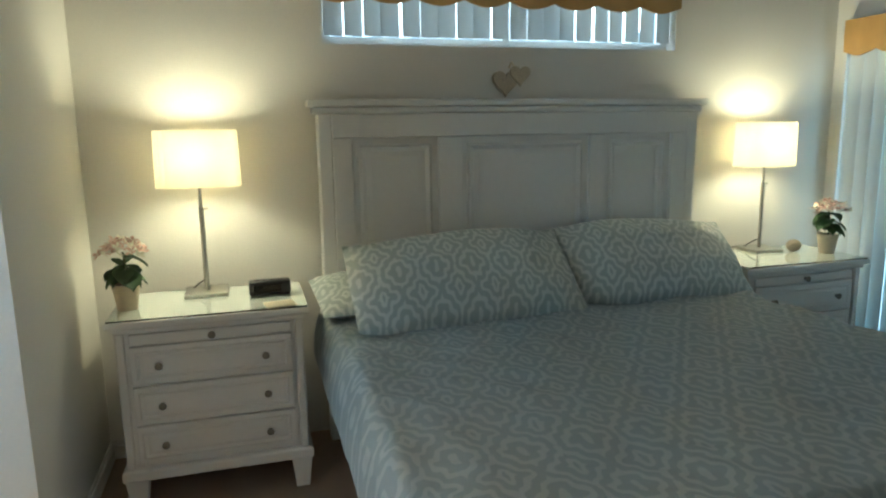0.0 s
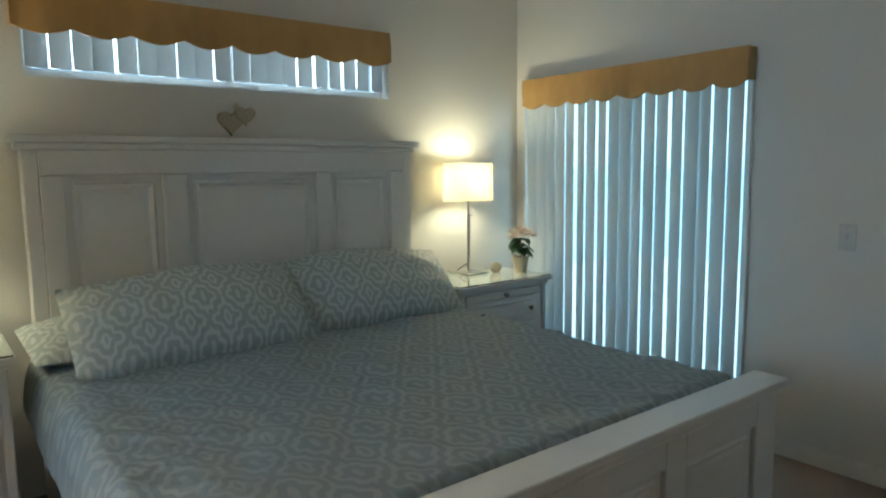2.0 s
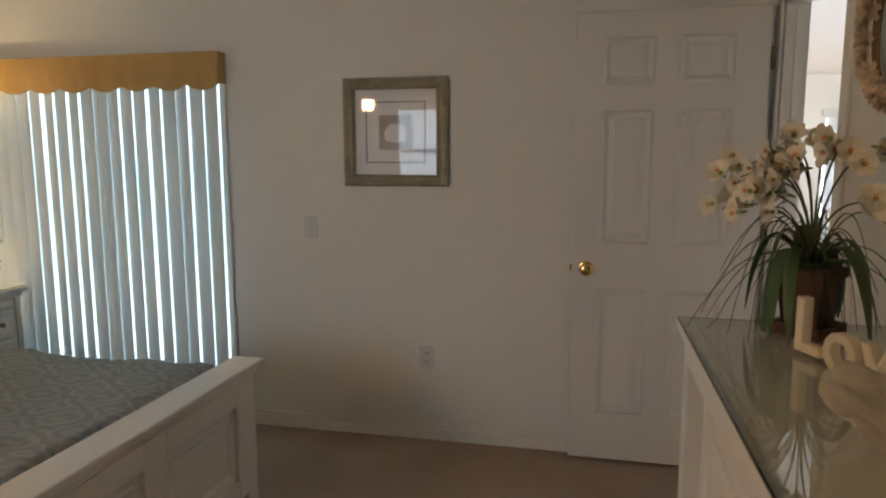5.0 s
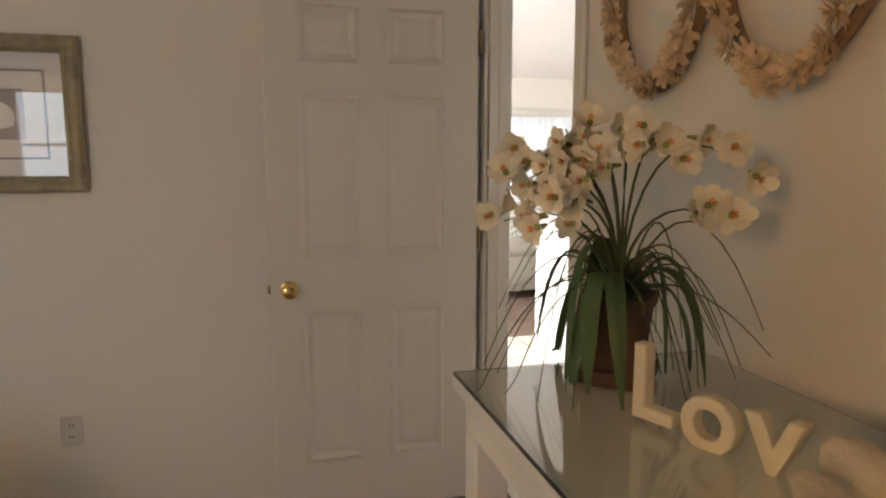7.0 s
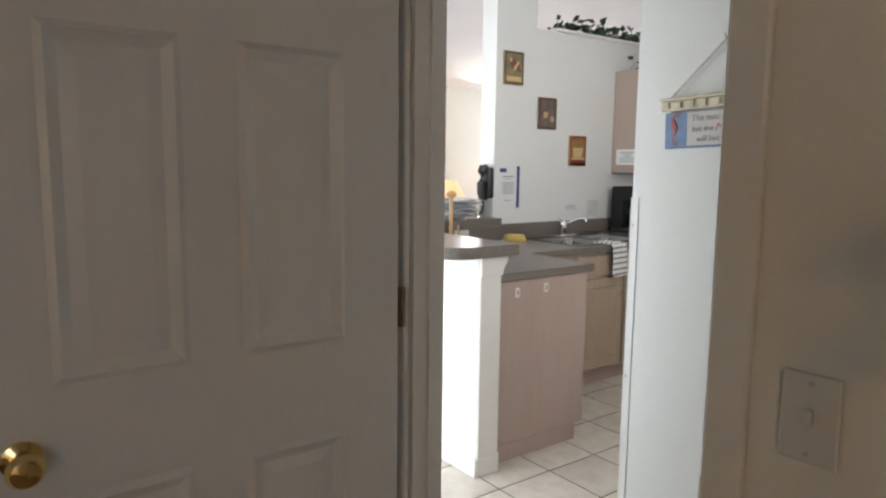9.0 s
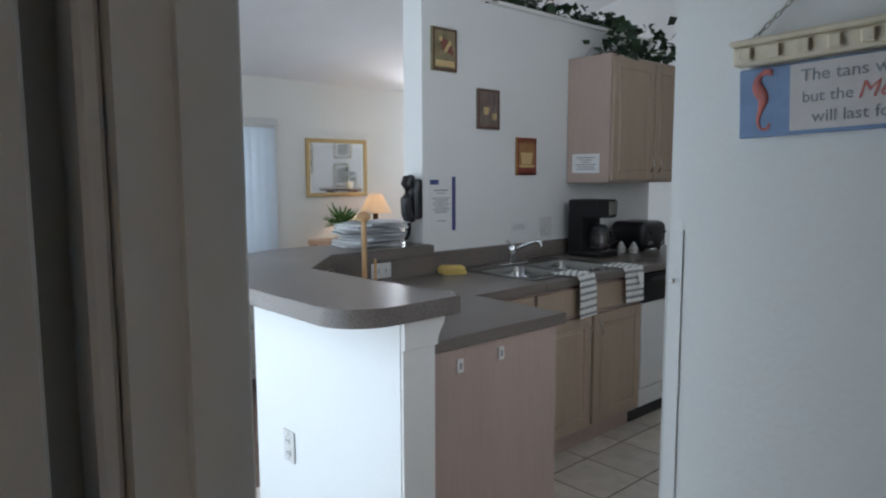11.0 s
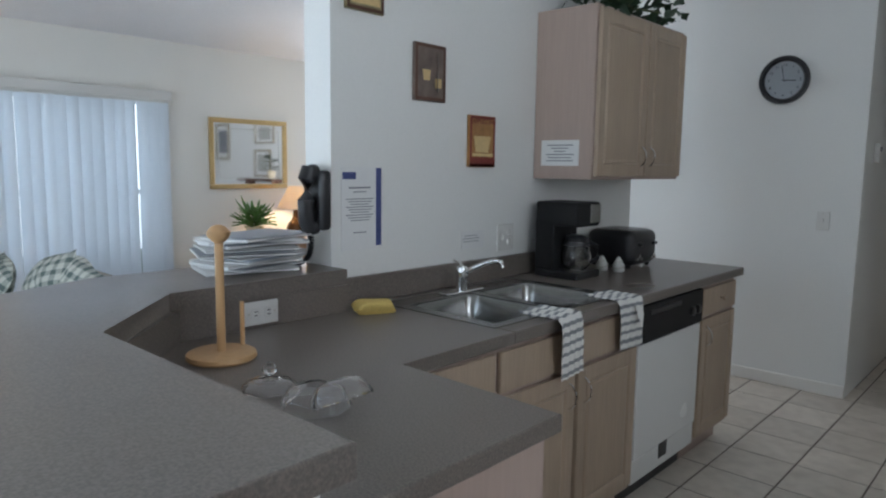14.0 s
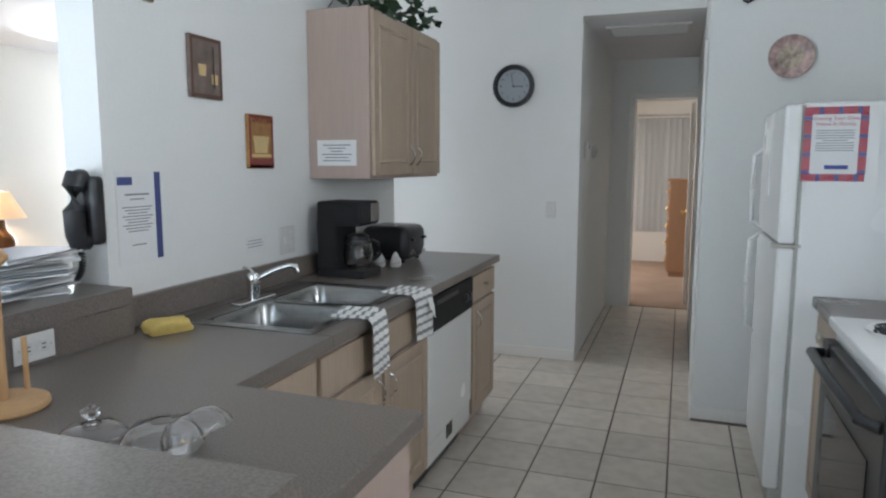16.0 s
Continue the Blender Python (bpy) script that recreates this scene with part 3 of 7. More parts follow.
def wall_plate(name, m, kind, label, category):
    """A switch or outlet plate; local x across, z up, its face towards -y."""
    o = thing(name, (0, 0, 0), label, category)
    o.matrix_basis = m
    part("plate", B(-0.036, -0.006, -0.058, 0.036, 0, 0.058, 0.003, 2), M_PLATE, o)
    if kind == "switch":
        part("toggle", B(-0.005, -0.016, -0.008, 0.005, -0.005, 0.014, 0.002), M_PLATE, o)
    else:
        for z in (-0.022, 0.022):
            s = part("socket", B(-0.015, -0.009, z - 0.014, 0.015, -0.005, z + 0.014, 0.004), M_PLATE, o)
            bm = B(-0.007, -0.0096, z - 0.005, -0.004, -0.0088, z + 0.006)
            box(bm, 0.004, -0.0096, z - 0.005, 0.007, -0.0088, z + 0.006)
            part("slots", bm, M_BLACK, s)
    for z in (-0.045, 0.045):
        part("screw", lathe(bmesh.new(), [(0.0035, 0), (0.0035, 0.0015)], n=8), M_NICKEL, o).matrix_basis = pose(0, -0.006, z, 90, 0, 0)
    return o


def on_wall(x, y, z, facing):
    return pose(x, y, z, 0, 0, {"south": 0, "west": -90, "north": 180, "east": 90}[facing])


wall_plate("light_switch", on_wall(-0.002, 2.145, 1.07, "west"), "switch", "white toggle light switch on the bedroom wall", "switch")
wall_plate("wall_outlet", on_wall(-0.002, 1.545, 0.43, "west"), "outlet", "white double outlet low on the bedroom wall", "outlet")
wall_plate("light_switch", on_wall(-0.948, 0.002, 1.098, "north"), "switch", "white toggle light switch beside the bedroom door", "switch")
wall_plate("light_switch", on_wall(-0.307, SY + 0.002, 1.126, "north"), "switch", "white toggle light switch on the hall wall", "switch")

# ---- bedroom furniture ----


def bed():
    b = thing("bed", (-1.905, 3.0, 0), "white painted wooden king bed with panelled headboard and footboard", "bed")
    y = 1.08
    hb = part("headboard", B(-0.93, y + 0.01, 0.25, 0.93, y + 0.055, 1.50, 0.004), M_WHITE, b)
    part("cap", prism(bmesh.new(), [(-0.985, y - 0.035), (0.985, y - 0.035), (0.985, y + 0.085), (-0.985, y + 0.085)], 1.515, 1.545, 0.008), M_WHITE, hb)
    part("cap_moulding", prism(bmesh.new(), [(-0.965, y - 0.018), (0.965, y - 0.018), (0.965, y + 0.075), (-0.965, y + 0.075)], 1.485, 1.515, 0.010), M_WHITE, hb)
    for x in (-0.945, 0.885):
        part("post", B(x, y - 0.005, 0.0, x + 0.06, y + 0.07, 1.484, 0.005), M_WHITE, hb)
    for x0, x1 in ((-0.885, -0.80), (-0.41, -0.30), (0.345, 0.43), (0.80, 0.884)):
        part("stile", B(x0, y - 0.012, 0.30, x1, y + 0.009, 1.38, 0.003), M_WHITE, hb)
    part("top_rail", B(-0.884, y - 0.012, 1.382, 0.884, y + 0.009, 1.484, 0.003), M_WHITE, hb)
    for x0, x1 in ((-0.80, -0.41), (-0.30, 0.345), (0.43, 0.80)):
        part("field_panel", panel(bmesh.new(), x0 + 0.03, x1 - 0.03, 0.5, 1.35, y + 0.0095, -1, "y", 0.03, 0.010), M_WHITE, hb)
    y = -1.02
    fb = part("footboard", B(-0.91, y, 0.20, 0.91, y + 0.04, 0.63, 0.004), M_WHITE, b)
    part("cap", prism(bmesh.new(), [(-0.975, y - 0.04), (0.975, y - 0.04), (0.975, y + 0.085), (-0.975, y + 0.085)], 0.652, 0.68, 0.007), M_WHITE, fb)
    part("cap_moulding", prism(bmesh.new(), [(-0.955, y - 0.024), (0.955, y - 0.024), (0.955, y + 0.07), (-0.955, y + 0.07)], 0.63, 0.652, 0.008), M_WHITE, fb)
    for x in (-0.945, 0.875):
        part("post", B(x, y - 0.012, 0.12, x + 0.07, y + 0.06, 0.63, 0.005), M_WHITE, fb)
        bm = bmesh.new()
        made = bmesh.ops.create_cone(bm, segments=4, radius1=0.034, radius2=0.05, depth=0.10, cap_ends=True)
        bmesh.ops.rotate(bm, verts=made["verts"], cent=(0, 0, 0), matrix=Matrix.Rotation(radians(45), 3, "Z"))
        bmesh.ops.translate(bm, verts=made["verts"], vec=(x + 0.035, y + 0.024, 0.05))
        box(bm, x - 0.01, y - 0.02, 0.10, x + 0.08, y + 0.07, 0.12, 0.004)
        part("foot", bm, M_WHITE, fb)
    for x0, x1 in ((-0.875, -0.80), (-0.40, -0.30), (0.30, 0.40), (0.80, 0.875)):
        part("stile", B(x0, y - 0.02, 0.20, x1, y, 0.63, 0.003), M_WHITE, fb)
    for z0, z1 in ((0.20, 0.27), (0.55, 0.63)):
        for x0, x1 in ((-0.80, -0.40), (-0.30, 0.30), (0.40, 0.80)):
            part("rail", B(x0, y - 0.0195, z0, x1, y, z1, 0.003), M_WHITE, fb)
    for x0, x1 in ((-0.80, -0.40), (-0.30, 0.30), (0.40, 0.80)):
        part("field_panel", panel(bmesh.new(), x0 + 0.025, x1 - 0.025, 0.295, 0.525, y - 0.0005, -1, "y", 0.022, 0.008), M_WHITE, fb)
    for x in (-0.94, 0.915):
        part("side_rail", B(x, -0.95, 0.18, x + 0.026, 1.07, 0.42, 0.004), M_WHITE, b)
    part("mattress", B(-0.905, -0.955, 0.30, 0.905, 1.06, 0.60, 0.05, 3), M_PAPER, b, "white mattress", True)
    part("slat_base", B(-0.90, -0.96, 0.24, 0.90, 1.06, 0.298), M_WOOD, b)
    part("bolt_cover", lathe(bmesh.new(), [(0.016, 0), (0.016, 0.006), (0.009, 0.012)], n=12), M_NICKEL, fb).matrix_basis = pose(0.946, y + 0.03, 0.57, 0, 90, 0)
    return b


bed()


def soft_sheet(name, x0, x1, y0, y1, top, hang, material, label, category):
    """A quilt over a mattress: a rounded slab with a drooping edge, creases and a small sag."""
    bm = bmesh.new()
    nx, ny = 150, 150
    g = []
    for i in range(nx + 1):
        row = []
        for j in range(ny + 1):
            u, v = -1 + 2 * i / nx, -1 + 2 * j / ny
            cx, cy = (x0 + x1) / 2, (y0 + y1) / 2
            hx, hy = (x1 - x0) / 2, (y1 - y0) / 2
            e = max(abs(u), abs(v) if v < 0 else abs(v) * 0.9)
            z = top
            drop = max(0.0, (abs(u) - 0.90) / 0.10)
            x, y = cx + hx * u, cy + hy * v
            if drop > 0:
                x = cx + math.copysign(hx * 0.90 + 0.075 * math.sin(min(1, drop) * math.pi / 2), u)
                z = top - hang * (1 - math.cos(min(1.0, drop) * math.pi / 2)) ** 1.0 - 0.01 * drop
            if v < -0.93:
                z -= 0.10 * ((-v - 0.93) / 0.07) ** 2
            p = Vector((x * 2.2, y * 2.2, 0))
            z += 0.012 * noise.noise(p) + 0.006 * noise.noise(p * 3.1) + 0.007 * (1 - abs(noise.noise(Vector((x * 3 + y * 5, y * 1.6 - x * 0.6, 3)))) * 2) ** 3 + 0.006 * noise.noise(Vector((x * 11, y * 4, 8)))
            rump = max(0.0, (abs(u) - 0.5) / 0.5) ** 1.5 + 0.5 * max(0.0, v)
            z += 0.016 * rump * (1 - abs(noise.noise(Vector((x * 4 - y * 2.5, y * 3.2 + x * 1.5, 1)))) * 2.4) + 0.004 * noise.noise(Vector((x * 9 + y * 14, y * 9 - x * 6, 5)))
            row.append(bm.verts.new((x, y, z)))
        g.append(row)
    for i in range(nx):
        for j in range(ny):
            bm.faces.new((g[i][j], g[i + 1][j], g[i + 1][j + 1], g[i][j + 1]))
    bmesh.ops.solidify(bm, geom=bm.faces[:], thickness=0.02)
    return tagged(mesh_object(name, bm, material, True), label, category)


soft_sheet("quilt", -2.945, -0.885, 2.075, 4.02, 0.655, 0.22, M_QUILT, "blue-grey patterned cotton quilt spread over the bed", "quilt")


def pillow(at, tilt, turn, w, h, t, seed, label, roll=0):
    """A stuffed sham: two puffed sheets meeting in a flat flange."""
    bm = bmesh.new()
    n, m = 30, 20
    rnd = Vector((seed * 3.7, seed * 1.3, 0))
    sides = []
    for s in (1, -1):
        g = []
        for i in range(n + 1):
            row = []
            for j in range(m + 1):
                u, v = -1 + 2 * i / n, -1 + 2 * j / m
                puff = max(0.0, (1 - abs(u) ** 2.6)) ** 0.6 * max(0.0, (1 - abs(v) ** 2.2)) ** 0.62
                pinch = 1 - 0.05 * (1 - abs(v)) * abs(u) ** 4
                wob = 0.020 * noise.noise(Vector((u * 2.5, v * 2.5, s)) + rnd) + 0.010 * noise.noise(Vector((u * 6, v * 4, s)) + rnd) + 0.007 * noise.noise(Vector((u * 13 + v * 4, v * 6, s)) + rnd)
                row.append(bm.verts.new((w / 2 * u * 1.0, h / 2 * v * pinch + 0.016 * math.sin(3 * u + seed) * (v > -0.5), s * (t / 2 * puff + 0.003) + wob * puff)))
            g.append(row)
        for i in range(n):
            for j in range(m):
                bm.faces.new((g[i][j], g[i + 1][j], g[i + 1][j + 1], g[i][j + 1]))
        sides.append(g)
    bmesh.ops.remove_doubles(bm, verts=bm.verts[:], dist=0.0065)
    ob = mesh_object("pillow", bm, M_PILLOW, True)
    ob.matrix_basis = pose(*at, tilt, roll, turn)
    return tagged(ob, label, "pillow", "pillows on the bed")


pillow((-2.30, 3.73, 0.80), 42, 2, 0.98, 0.46, 0.24, 1, "plump blue-grey patterned pillow leaning on the headboard")
pillow((-1.42, 3.80, 0.80), 43, -3, 0.96, 0.45, 0.24, 2, "plump blue-grey patterned pillow leaning beside another")
pillow((-2.42, 3.90, 0.735), 8, 3, 0.98, 0.42, 0.17, 4, "blue-grey patterned pillow lying flat behind another")


def drawer_knob(parent, x, y, z):
    bm = lathe(bmesh.new(), [(0.009, 0), (0.006, 0.004), (0.006, 0.012), (0.014, 0.017), (0.014, 0.021), (0.007, 0.025)], n=14)
    k = part("knob", bm, M_KNOB, parent, "round nickel knob", True)
    k.matrix_basis = pose(x, y, z, 90, 0, 0)
    return k


def nightstand(x, y, label):
    n = thing("nightstand", (x, y, 0), label, "nightstand", "nightstands beside the bed")
    part("top", prism(bmesh.new(), [(-0.36, 0), (0.36, 0), (0.36, 0.45), (-0.36, 0.45)], 0.722, 0.748, 0.006), M_WHITE, n)
    part("top_moulding", prism(bmesh.new(), [(-0.342, 0.016), (0.342, 0.016), (0.342, 0.44), (-0.342, 0.44)], 0.70, 0.722, 0.009), M_WHITE, n)
    part("glass_sheet", B(-0.355, 0.004, 0.7485, 0.355, 0.446, 0.7545, 0.001), M_GLASSTOP, n, "clear glass sheet on the top").visible_shadow = False
    part("body", B(-0.315, 0.04, 0.17, 0.315, 0.43, 0.70), M_WHITE, n)
    for sx in (-1, 1):
        part("corner_post", B(sx * 0.335 - 0.03 * (sx > 0), 0.025, 0.17, sx * 0.335 + (0.03 if sx < 0 else 0.0), 0.44, 0.70, 0.004), M_WHITE, n)
    part("base_moulding", prism(bmesh.new(), [(-0.352, 0.008), (0.352, 0.008), (0.352, 0.445), (-0.352, 0.445)], 0.125, 0.17, 0.010), M_WHITE, n)
    for sx in (-0.305, 0.305):
        for sy in (0.055, 0.40):
            bm = bmesh.new()
            made = bmesh.ops.create_cone(bm, segments=4, radius1=0.037, radius2=0.056, depth=0.125, cap_ends=True)
            bmesh.ops.rotate(bm, verts=made["verts"], cent=(0, 0, 0), matrix=Matrix.Rotation(radians(45), 3, "Z"))
            bmesh.ops.translate(bm, verts=made["verts"], vec=(sx, sy, 0.0625))
            part("foot", bm, M_WHITE, n)
    tray = part("pull_out_tray", B(-0.29, 0.026, 0.652, 0.29, 0.04, 0.692, 0.003), M_WHITE, n)
    drawer_knob(tray, 0, 0.026, 0.672)
    for z in (0.19, 0.345, 0.50):
        d = part("drawer", B(-0.29, 0.022, z, 0.29, 0.04, z + 0.145, 0.003), M_WHITE, n)
        part("drawer_panel", panel(bmesh.new(), -0.272, 0.272, z + 0.018, z + 0.127, 0.0215, -1, "y", 0.016, 0.005), M_WHITE, d)
        for kx in (-0.19, 0.19):
            drawer_knob(d, kx, 0.019, z + 0.0725)
    return n


nightstand(-3.315, 3.68, "white painted three-drawer nightstand with a glass top")
nightstand(-0.575, 3.68, "white painted three-drawer nightstand with a glass top beside the patio door")


def table_lamp(x, y, z, label, pleated):
    l = thing("table_lamp", (x, y, z), label, "lamp", "bedside lamps")
    part("base", B(-0.085, -0.085, 0, 0.085, 0.085, 0.016, 0.004, 2), M_NICKEL, l, "square brushed nickel base")
    part("pole", tube(bmesh.new(), [(0, 0, 0.016), (0, 0, 0.36)], 0.010, 12), M_NICKEL, l, "", True)
    part("upper_rod", tube(bmesh.new(), [(0, 0, 0.36), (0, 0, 0.56)], 0.006, 10), M_NICKEL, l, "", True)
    part("thumb_screw", tube(bmesh.new(), [(0.008, 0, 0.355), (0.026, 0, 0.355)], 0.005, 8), M_NICKEL, l)
    bm = bmesh.new()
    n = 72
    ring = []
    for zz, k in ((0.445, 1.0), (0.56, 0.985), (0.67, 0.97)):
        for s in (1.0, 0.985):
            r = []
            for i in range(n):
                a = 2 * math.pi * i / n
                c, q = math.cos(a), math.sin(a)
                sq = (abs(c) ** 3.0 + abs(q) ** 3.0) ** (-1 / 3.0)
                w = 0.0018 * (1 if i % 2 else -1) if pleated else 0.0
                r.append(bm.verts.new((0.163 * sq * c * s * k + w, 0.092 * sq * q * s * k + w, zz)))
            ring.append(r)
    for a, b in ((0, 2), (2, 4), (4, 5), (5, 3), (3, 1), (1, 0)):
        for i in range(n):
            bm.faces.new((ring[a][i], ring[a][(i + 1) % n], ring[b][(i + 1) % n], ring[b][i]))
    part("shade", bm, M_SHADE, l, "cream fabric shade, lit", True)
    part("spider", tube(bmesh.new(), [(-0.15, 0, 0.60), (0.15, 0, 0.60)], 0.0025, 6), M_NICKEL, l)
    part("bulb", lathe(bmesh.new(), [(0.012, 0.49), (0.022, 0.52), (0.028, 0.55), (0.02, 0.58), (0.004, 0.592)], n=14), M_BULB, l, "glowing bulb", True).visible_shadow = False
    part("cord", tube(bmesh.new(), [(0, 0.01, 0.06), (-0.03, 0.03, 0.04), (-0.06, 0.05, 0.012), (-0.09, 0.10, 0.006)], 0.003, 6), M_BLACK, l)
    data = bpy.data.lights.new("lamp_glow", "POINT")
    data.energy, data.color, data.shadow_soft_size = LAMP_W, (1.0, 0.82, 0.53), 0.06
    g = new("lamp_glow", data)
    g.location = (x, y, z + 0.575)
    return l


LAMP_W = 14
table_lamp(-3.34, 4.03, 0.7545, "brushed nickel table lamp with a lit textured cream shade", True)
table_lamp(-0.56, 4.045, 0.7545, "slim nickel table lamp with a lit cream drum shade", False)


def flower_pot(x, y, z, seed, label):
    rnd = random.Random(seed)
    p = thing("potted_flower", (x, y, z), label, "flowers", "small flower pots")
    part("pot", lathe(bmesh.new(), [(0.036, 0), (0.048, 0.085), (0.050, 0.088), (0.050, 0.10), (0.044, 0.10), (0.042, 0.088)], n=20), M_CREAMPOT, p, "", True)
    part("soil", lathe(bmesh.new(), [(0.0425, 0.078), (0.0425, 0.088)], n=16), M_BROWNPOT, p)
    part("stem", tube(bmesh.new(), [(0, 0, 0.088), (0.006, 0, 0.15), (0, 0.004, 0.22)], 0.004, 6), M_STEM, p)
    for k in range(13):
        a, s = k * 2.4, rnd.uniform(0.065, 0.09)
        h = rnd.uniform(0.12, 0.20)
        bm = leaf_shape(bmesh.new(), (0, 0, h), a, s * 1.05, s * 1.05, -0.016, 0.012)
        part("leaf", bm, M_LEAF, p, "", True)
    for k in range(40):
        a, r = k * 2.39996, 0.085 * math.sqrt(k / 40)
        c = Vector((r * math.cos(a), r * math.sin(a), 0.215 + 0.055 * (1 - (r / 0.085) ** 2) + rnd.uniform(-0.006, 0.006)))
        part("blossom", blossom(bmesh.new(), c, 0.022, rnd, 4), M_PINK if k % 3 else M_PETAL, p)
    return p


def leaf_shape(bm, at, yaw, length, width, droop, cup):
    """One broad leaf with a midrib fold."""
    n = 6
    rows = []
    c, s = math.cos(yaw), math.sin(yaw)
    for i in range(n + 1):
        u = i / n
        w = width / 2 * math.sin(math.pi * min(1, u * 0.92 + 0.06)) ** 0.8
        z = at[2] + droop * u * u * 4 + 0.02 * u
        rows.append([bm.verts.new((at[0] + c * length * u - s * k * w, at[1] + s * length * u + c * k * w, z + cup * abs(k))) for k in (-1, 0, 1)])
    for a, b in zip(rows, rows[1:]):
        for k in (0, 1):
            bm.faces.new((a[k], a[k + 1], b[k + 1], b[k]))
    return bm


def blossom(bm, c, r, rnd, petals=5, aim=None, cup=0.28):
    """A little flower of cupped petals."""
    aim = aim or Vector((rnd.uniform(-1, 1), rnd.uniform(-1, 1), 0.9)).normalized()
    rot = aim.to_track_quat("Z", "Y").to_matrix()
    ph = rnd.uniform(0, 6)
    mid = bm.verts.new(c)
    for k in range(petals):
        a = ph + 2 * math.pi * k / petals
        pts = [(0, 0, 0), (0.55 * r * math.cos(a - 0.55), 0.55 * r * math.sin(a - 0.55), 0.7 * cup * r), (r * math.cos(a - 0.2), r * math.sin(a - 0.2), cup * r),
               (r * math.cos(a + 0.2), r * math.sin(a + 0.2), cup * r), (0.55 * r * math.cos(a + 0.55), 0.55 * r * math.sin(a + 0.55), 0.7 * cup * r)]
        vs = [mid] + [bm.verts.new(c + rot @ Vector(q)) for q in pts[1:]]
        bm.faces.new(vs[:3] + [vs[3]]), bm.faces.new((vs[0], vs[3], vs[4]))
    return bm


flower_pot(-3.62, 3.86, 0.7545, 7, "cream pot of pink silk hydrangea on a nightstand")
flower_pot(-0.30, 3.86, 0.7545, 8, "cream pot of pink silk hydrangea beside the blind")

c = thing("clock_radio", (-3.09, 3.915, 0.7545), "black clock radio on the nightstand", "clock radio")
part("case", B(-0.083, -0.03, 0.004, 0.083, 0.035, 0.062, 0.010, 3), M_BLACK, c, "", True)
part("display", B(-0.065, -0.033, 0.018, 0.045, -0.0305, 0.048, 0.001), mat("dark_display", (0.01, 0.01, 0.012), 0.08, bump=0), c, "glossy dark display")
for k in range(4):
    part("button", B(-0.06 + k * 0.03, -0.01, 0.0615, -0.042 + k * 0.03, 0.008, 0.065, 0.001), M_BLACK, c)
for sx in (-0.07, 0.07):
    part("rubber_foot", lathe(bmesh.new(), [(0.008, 0), (0.008, 0.006)], at=(sx, 0, 0), n=10), M_BLACK, c)
c = thing("coaster", (-3.06, 3.73, 0.7545), "cream square coaster on the nightstand glass", "coaster", turn=12)
part("tile", B(-0.055, -0.045, 0, 0.055, 0.045, 0.007, 0.002), M_CREAM, c)
c = thing("shell_ornament", (-0.43, 3.93, 0.7545), "cream sea shell lying on the nightstand", "shell")
bm = bmesh.new()
for i in range(1, 26):
    u = i / 26
    r = 0.006 + 0.03 * math.sin(math.pi * u) ** 0.7 * (1.1 - 0.4 * u)
    lathe(bm, [(0.002, 0), (r * (0.82 + 0.18 * (i % 3 == 0)), 0.002), (r * 0.8, 0.005)], n=12, cap=False)
    bmesh.ops.translate(bm, verts=bm.verts[-36:], vec=(0, 0, 0.0042 * i))
body = part("whorl", bm, M_SHELL, c, "", True)
body.matrix_basis = pose(-0.045, 0, 0.032, 0, 90, 20)

# hearts hung above the headboard
c = thing("heart_ornament", (-1.93, NY, 1.65), "two small woven hearts hung above the headboard", "ornament")


def heart(bm, cx, cz, s, y0, y1):
    pts = []
    for k in range(28):
        a = 2 * math.pi * k / 28
        pts.append((cx + s * 0.058 * 16 * math.sin(a) ** 3 / 1.0, cz + s * 0.058 * (13 * math.cos(a) - 5 * math.cos(2 * a) - 2 * math.cos(3 * a) - math.cos(4 * a))))
    f0, f1 = [bm.verts.new((x, y0, z)) for x, z in pts], [bm.verts.new((x, y1, z)) for x, z in pts]
    bm.faces.new(f0), bm.faces.new(f1[::-1])
    for k in range(28):
        bm.faces.new((f0[k], f0[(k + 1) % 28], f1[(k + 1) % 28], f1[k]))
    return bm


M_RATTAN = mat("woven_rattan", (0.46, 0.40, 0.30), 0.8, var=0.35, fine=90, bump=0.9, dist=0.004)
part("large_heart", heart(bmesh.new(), -0.02, -0.02, 0.07, -0.03, -0.003), M_RATTAN, c)
part("small_heart", heart(bmesh.new(), 0.045, 0.012, 0.055, -0.045, -0.032), M_RATTAN, c)
part("ribbon", tube(bmesh.new(), [(0, -0.012, 0.045), (0.01, -0.02, 0.07), (0.03, -0.012, 0.045)], 0.005, 6), M_CREAM, c)

# framed shell print on the patio-side wall
c = thing("framed_print", (0, 0, 0), "shell print under glass in a weathered silver frame", "picture")
c.matrix_basis = on_wall(-0.004, 1.69, 1.541, "west")
for a in range(4):
    bm = bmesh.new()
    prof = [(0.0, 0.0), (0.0, -0.030), (0.012, -0.040), (0.032, -0.030), (0.044, -0.034), (0.056, -0.016), (0.056, 0.0)]
    o = 0.258
    for i, s in enumerate((-1, 1)):
        for d, yy in prof:
            bm.verts.new((s * (o - d), yy, o - d))
    bm.verts.ensure_lookup_table()
    k = len(prof)
    for i in range(k - 1):
        bm.faces.new([bm.verts[j] for j in (i, i + 1, k + i + 1, k + i)])
    piece = part("frame_side", bm, M_FRAME, c, "", False)
    piece.matrix_basis = Matrix.Rotation(radians(90 * a), 4, "Y")
part("mat_board", B(-0.203, -0.010, -0.203, 0.203, -0.004, 0.203), M_PAPER, c)
bm = bmesh.new()
